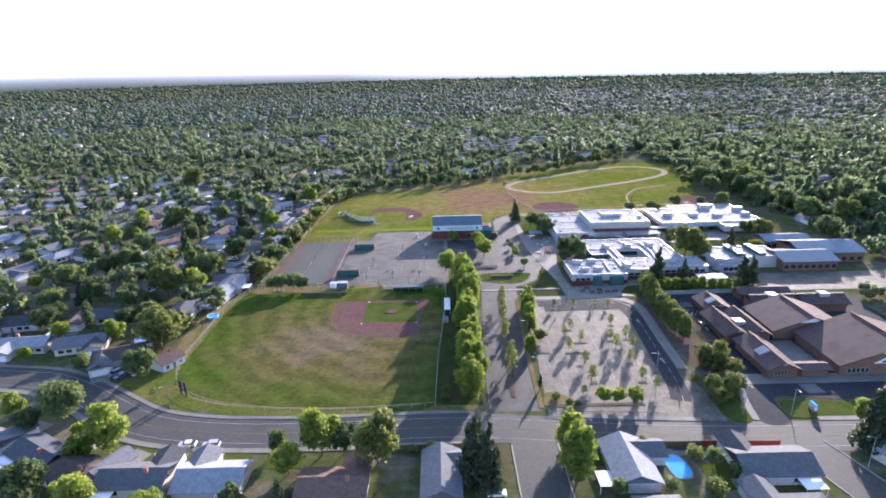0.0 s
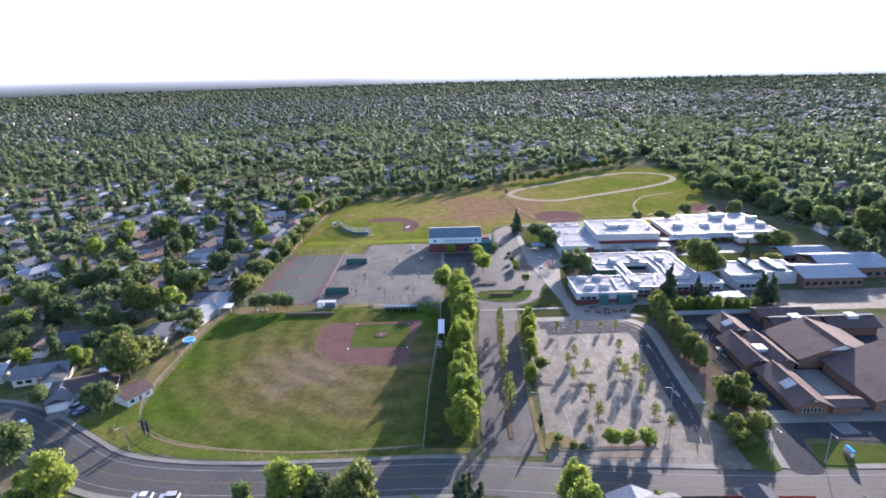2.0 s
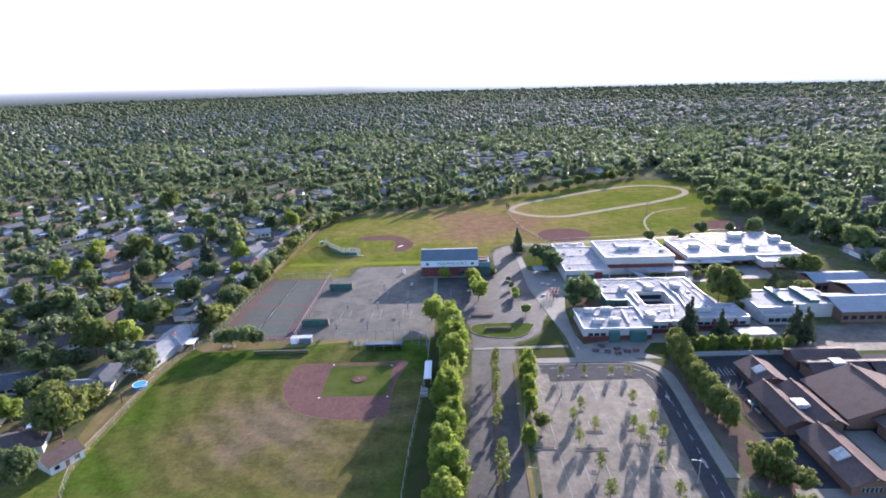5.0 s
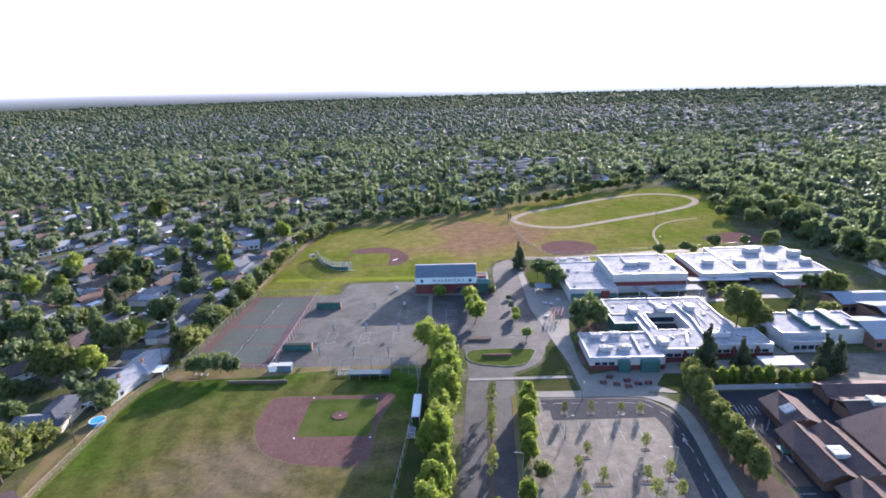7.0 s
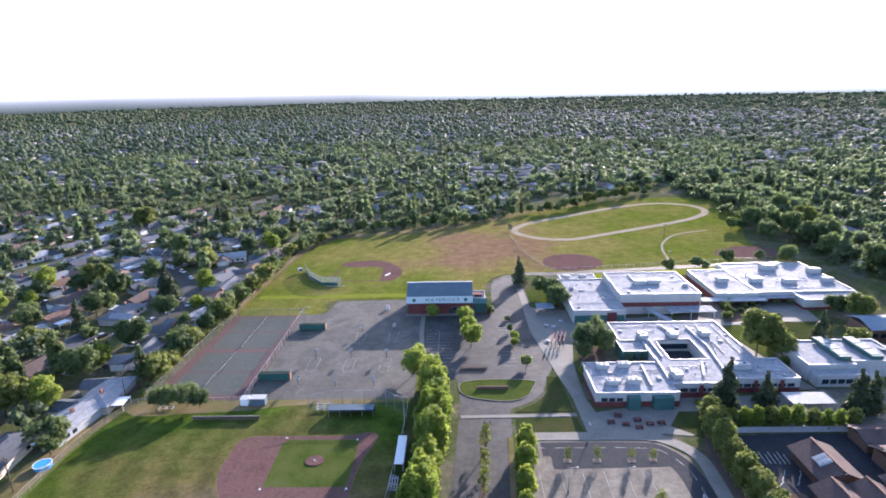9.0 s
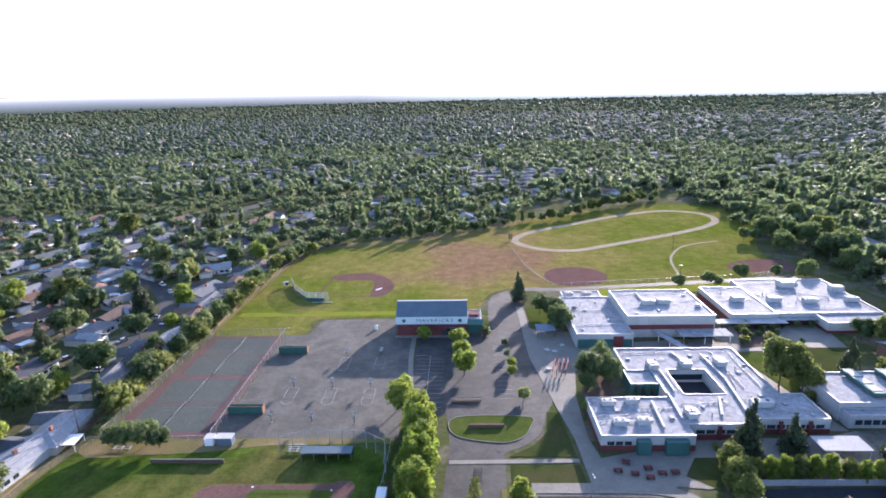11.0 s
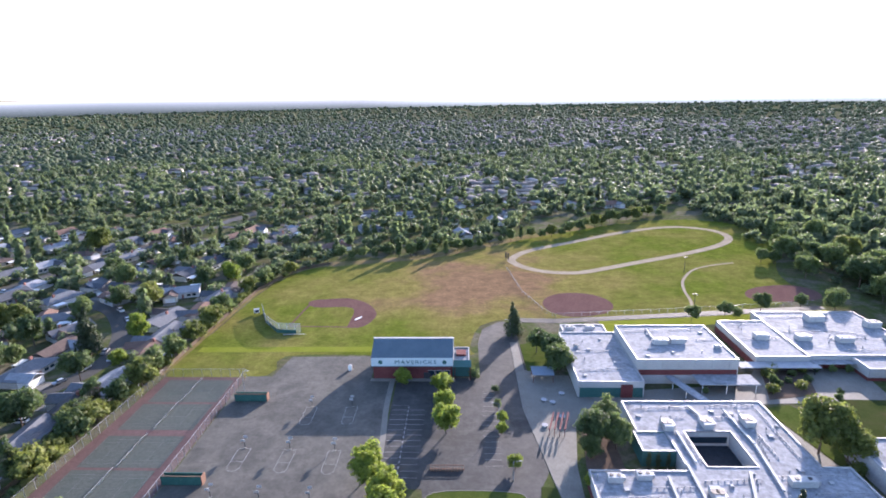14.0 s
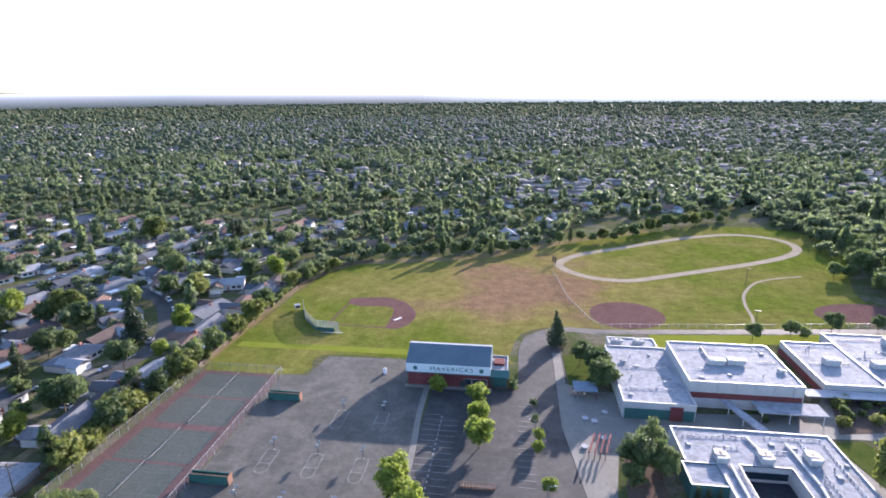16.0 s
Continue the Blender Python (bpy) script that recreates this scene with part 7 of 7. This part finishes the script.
for k, x, y, s in (("oak", -136, 174, 0.8), ("bright", -160.7, 181, 0.75), ("oak", -113.4, 167.6, 1.2), ("olive", -114.6, 201, 1.45), ("ash", -123.4, 198, 1.1), ("bright", -136.6, 195.4, 1.1), ("oak_b", -138, 206.4, 1.15), ("oak", -170, 205.6, 1.2), ("oak", -146, 223, 1.4), ("bright", -124.6, 240.5, 1.5), ("poplar", -150, 252, 1.35), ("poplar", -146, 248, 1.3), ("poplar", -143.4, 252.6, 1.2), ("poplar", -147, 256, 1.25), ("oak", -126.4, 259.4, 1.5), ("oak", -120.6, 282.6, 1.5), ("ash", -108.4, 298, 1.3), ("oak", -124, 313.6, 1.35), ("bright", -120.4, 346, 1.5), ("oak_b", -160, 319, 1.4), ("willow", -180.4, 352, 1.4), ("oak_b", -184.6, 346, 1.4), ("oak", -160.4, 369.4, 1.25), ("oak_b", -152.6, 384.5, 1.5), ("willow", -137, 384.6, 1.3), ("oak", -166.8, 413.7, 1.5), ("oak_b", -182.6, 427, 1.6), ("bright", -204, 348, 1.7), ("bright", -207, 321, 1.5), ("oak", -178, 266, 1.35), ("oak_b", -165, 231, 1.6), ("oak_b", -186, 248, 1.6), ("ash", -144.2, 290.4, 1.2), ("olive", -165.4, 285.5, 1.5), ("olive", -158, 285.4, 1.4), ("oak_b", -125, 415.7, 1.4), ("bright", -111, 419, 1.5), ("oak", -128.9, 471, 1.4), ("oak_b", -112, 439, 1.4), ("cypress", -170.6, 495, 1.5), ("cypress", -174, 495.4, 1.5), ("cypress", -177.4, 496, 1.45), ("willow", -227, 483.4, 1.5), ("oak", -152, 451.6, 1.3),
                   ("willow", -30.6, 124, 1.3), ("bright", -45.6, 128, 1.6), ("bright_b", -52.6, 121, 1.4), ("oak_b", -39.6, 129, 1.15), ("shrub", -35, 127.4, 1.6), ("elm", -57.4, 129, 0.8), ("pine", -6.6, 118, 1.35), ("pine", -3.4, 115, 1.3), ("pine", -5.2, 121.4, 1.05), ("row_b", 19, 117, 1.3), ("row_b", 19.2, 126.4, 1.1), ("pine", 96, 124.6, 1.4), ("pine", 99.4, 126.4, 1.2), ("bright", 102, 134.6, 0.9), ("bright", -102, 130.6, 1.75), ("bright_b", -108, 127, 1.3), ("oak_b", -124, 145, 1.6), ("bright_b", -112.6, 135.8, 0.95), ("oak", -131, 140, 0.9), ("bright", -139, 147, 1.0), ("bright", -80, 107, 1.1), ("bright", -98, 109, 1.4), ("oak", -112, 112, 1.3), ("spruce", -52, 110, 0.9), ("elm", -62, 108, 0.9),
                   ("shrub_b", 50, 123, 1.3), ("ash", 53.6, 120.6, 0.8), ("shrub", 28, 127, 1.1), ("shrub_b", 33, 126.8, 0.9), ("ash", 38.6, 127, 0.6), ("shrub", 36.4, 114, 1.4), ("shrub", 40, 112.6, 1.5), ("shrub", -22, 128, 1.2), ("shrub_b", -17.4, 128.2, 1.0), ("shrub", -12, 128, 1.0), ("ash", 57, 116, 0.7), ("shrub_b", 49.6, 111, 1.4), ("ash", 27, 111, 0.7)):
    plant(k, x, y, s)
    spots.append((x, y))
tries = 0
while tries < 6000 and len(spots) < 120:
    tries += 1
    x, y = random.uniform(-215, -104), random.uniform(92, 345)
    far = math.hypot(x + 10, y - 60)
    if abs(x) > far * 0.86 or (y < 130 and abs(x) > 150):
        continue
    s = random.uniform(1.0, 1.65)
    if free(x, y, 3.2 * s + 1.5):
        spots.append((x, y))
        plant(random.choice(("oak", "oak", "oak_b", "oak_b", "elm", "ash", "ash", "bright", "olive", "willow", "pine", "poplar", "cypress", "oak_b", "bright_b")), x, y, s, group="garden trees of the neighbourhood")

# power line behind the gardens
POLES = [(-108.4, 205), (-104.6, 248), (-101.4, 292), (-99.8, 336), (-98.4, 380), (-95, 424)]
for x, y in POLES:
    p = thing("power_pole", pose(x, y, 0), "brown wooden utility pole with a crossarm", "utility pole", "utility poles")
    part("pole", tube((0, 0, 0), (0, 0, 10.5), 0.17, 0.12), M_WOOD, p)
    part("crossarm", box(-1.2, 1.2, -0.07, 0.07, 9.6, 9.8), M_WOOD, p)
    for k in (-1.0, 0.0, 1.0):
        part("insulator", tube((k, 0, 9.8), (k, 0, 10.0), 0.06), M_GREYWALL, p)
wires = bmesh.new()
for (x0, y0), (x1, y1) in zip(POLES, POLES[1:]):
    for k, z in ((-1.0, 10.0), (0.0, 10.0), (1.0, 10.0), (0.1, 7.6)):
        pts = [Vector((x0 + (x1 - x0) * f + k, y0 + (y1 - y0) * f, z - 0.9 * 4 * f * (1 - f))) for f in (0, 0.25, 0.5, 0.75, 1)]
        for a, b in zip(pts, pts[1:]):
            tube(a, b, 0.045, n=4, bm=wires)
solid("power_line", wires, M_DARKMETAL, "thin sagging power cables between the poles", "cable")

# ---------------------------------------------------------------- the suburb beyond, as stuff
rng = np.random.default_rng(5)


def scatter(count, near, far, power):
    """Places in the land ahead, from near to far, thinning by the power."""
    u = rng.random(count)
    r = (near ** (2 - power) + u * (far ** (2 - power) - near ** (2 - power))) ** (1 / (2 - power))
    a = rng.uniform(-0.86, 0.86, count)
    return r * np.sin(a), 60 + r * np.cos(a)


def template(kind, seed, sub, quads):
    r = np.random.default_rng(seed)
    n = 9 if kind == 3 else 4 if kind else 3
    cs = [(r.uniform(-0.5, 0.5), r.uniform(-0.5, 0.5), r.uniform(0.55, 1.15)) for _ in range(n)]
    rs = [(q, q, q * 0.95) for q in r.uniform(0.5, 0.75, n)]
    if kind == 3:
        cs = [(0.62 * math.cos(2.4 * k) * r.uniform(0.6, 1.05), 0.62 * math.sin(2.4 * k) * r.uniform(0.6, 1.05), r.uniform(0.5, 1.35)) for k in range(n)]
        rs = [(q, q, q * 0.9) for q in r.uniform(0.32, 0.52, n)]
    if kind == 2:
        cs, rs = [(0, 0, 0.5), (0, 0, 1.3), (0, 0, 2.1)], [(0.55, 0.55, 0.6), (0.45, 0.45, 0.6), (0.25, 0.25, 0.6)]
    v, f = lumpy(r, cs, rs, quads, 0.28 if kind == 3 else 0.5, core=0.72 if kind == 3 else 0.9 if quads else 1.0, sub=sub)
    return np.array(v), f


def forest(name, places, templates, size, label):
    vs, fs, o = [], [], 0
    for k, (x, y, *own) in enumerate(places):
        v, f = templates[rng.integers(len(templates))]
        s = own[0] if own else rng.uniform(*size)
        c, n = math.cos(k), math.sin(k)
        w = np.column_stack((v[:, 0] * c - v[:, 1] * n, v[:, 0] * n + v[:, 1] * c, v[:, 2])) * (s, s, s * rng.uniform(0.75, 1.15))
        vs.append(w + (x, y, relief(x, y) - 0.2 * s))
        fs += [[i + o for i in q] for q in f]
        o += len(v)
    ob = new(name, mesh_of(name, np.concatenate(vs).tolist(), fs, M_FARLEAF))
    return tagged(ob, label, "trees", kind="stuff")


def far_ok(x, y):
    return not inside(x, y) and not (-470 < x < 300 and y < 645 and abs(x) < math.hypot(x + 10, y - 60) * 0.86)


def clearing(x, y):
    """Where streets and roofs thin the canopy."""
    return math.sin(x * 0.021 + 1.3 * math.sin(y * 0.013)) * math.sin(y * 0.019 + 1.1 * math.sin(x * 0.011)) > 0.34 or abs(math.sin((x - 0.33 * y) * 0.0235)) < 0.09


def off_street(x, y):
    return all(abs(x - street_x(s, y)) > 7 for s in STREETS_W + [-81, -7, 67, 141, 215, 290, -520]) if y < 680 else True


near = [template(3, 30 + i, 1, 150) for i in range(5)] + [template(2, 37, 1, 110)]
mid = [template(k, 50 + i, 1, 34) for i, k in enumerate((0, 1, 0, 1, 1, 1, 0, 1, 2))]
low = [template(k, 70 + i, 1, 0) for i, k in enumerate((0, 1, 0, 1))]
garden, seen = [], {}


def garden_spot(x, y, r):
    return not inside(x + 0.6 * r, y) and not inside(x, y) and all((x - a) ** 2 + (y - b) ** 2 > (0.5 * r + 5.0) ** 2 for a, b in placed) and all((x - a) ** 2 + (y - b) ** 2 > r * r for a, b in spots) and not any(abs(x - street_x(s, y)) < 4.5 for s in STREETS_W)



for x, y, r in zip(rng.uniform(-480, 330, 16000), rng.uniform(92, 660, 16000), rng.uniform(3.0, 7.0, 16000)):
    if abs(x) > math.hypot(x + 10, y - 60) * 0.9 or y < 142 or len(garden) > 1150:
        continue
    cell = (int(x // 12), int(y // 12))
    close = [p for i in (-1, 0, 1) for j in (-1, 0, 1) for p in seen.get((cell[0] + i, cell[1] + j), ())]
    if all((x - a) ** 2 + (y - b) ** 2 > (0.9 * (r + q)) ** 2 for a, b, q in close) and garden_spot(x, y, r):
        if -235 < x < -100 and y < 365 and rng.random() < 0.5:
            continue
        garden.append((x, y, r))
        seen.setdefault(cell, []).append((x, y, r))
forest("garden_woods", garden, near, (3.0, 5.4), "hundreds of leafy green garden trees between the houses")
beyond = [(x, y, r) for x, y, r in zip(rng.uniform(188, 470, 900), rng.uniform(285, 660, 900), rng.uniform(5.0, 8.6, 900)) if not (x < 208 and 310 < y < 420) and not inside(x - 8, y - 8)]
forest("east_woods", beyond[:340], near, (5.0, 8.0), "dense dark trees beyond the school field")
X, Y = scatter(14000, 300, 1050, 0.6)
forest("middle_woods", [(x, y) for x, y in zip(X, Y) if far_ok(x, y) and off_street(x, y) and (not clearing(x, y) or rng.random() < 0.3)][:5200], mid, (3.6, 6.6), "thousands of dark green suburban trees among roofs")
X, Y = scatter(11000, 1000, 2280, 1.0)
forest("far_woods", [(x, y) for x, y in zip(X, Y) if not clearing(x, y) or rng.random() < 0.45], low, (5.0, 8.5), "dense distant suburban tree canopy")
X, Y = scatter(3600, 2260, 3570, 1.0)
forest("horizon_woods", list(zip(X, Y)), low, (7.0, 11.0), "tree canopy fading to the horizon")

HV = np.array([(-8, -5, 0), (8, -5, 0), (8, 5, 0), (-8, 5, 0), (-8, -5, 2.8), (8, -5, 2.8), (8, 5, 2.8), (-8, 5, 2.8)], float)
RV = np.array([(-8.6, -5.6, 2.9), (8.6, -5.6, 2.9), (8.6, 5.6, 2.9), (-8.6, 5.6, 2.9), (-4.5, 0, 4.7), (4.5, 0, 4.7)], float)
wv, wf, rv, rf = [], [], [], []
X, Y = scatter(4600, 300, 2250, 1.05)
n = 0
for x, y in zip(X, Y):
    if not far_ok(x, y) or not off_street(x, y):
        continue
    a, s = rng.choice((0.33, 1.9, 0.33 + 3.14)) + rng.normal() * 0.05, rng.uniform(0.85, 1.25) * (1.15 if y > 1500 else 1)
    t = np.array(((math.cos(a), -math.sin(a), 0), (math.sin(a), math.cos(a), 0), (0, 0, 1)))
    z = relief(x, y)
    wv.append(HV * s @ t.T + (x, y, z))
    rv.append(RV * s @ t.T + (x, y, z))
    wf += [[q + 8 * n for q in f] for f in ((0, 1, 5, 4), (1, 2, 6, 5), (2, 3, 7, 6), (3, 0, 4, 7))]
    rf += [[q + 6 * n for q in f] for f in ((0, 1, 5, 4), (1, 2, 5), (2, 3, 4, 5), (3, 0, 4), (3, 2, 1, 0))]
    n += 1
tagged(new("distant_house_roofs", mesh_of("distant_house_roofs", np.concatenate(rv).tolist(), rf, M_FARHOUSE)), "grey and brown roofs of far suburban houses", "houses", kind="stuff")
tagged(new("distant_house_walls", mesh_of("distant_house_walls", np.concatenate(wv).tolist(), wf, M_FARWALL)), "pale walls of far suburban houses", "houses", kind="stuff")
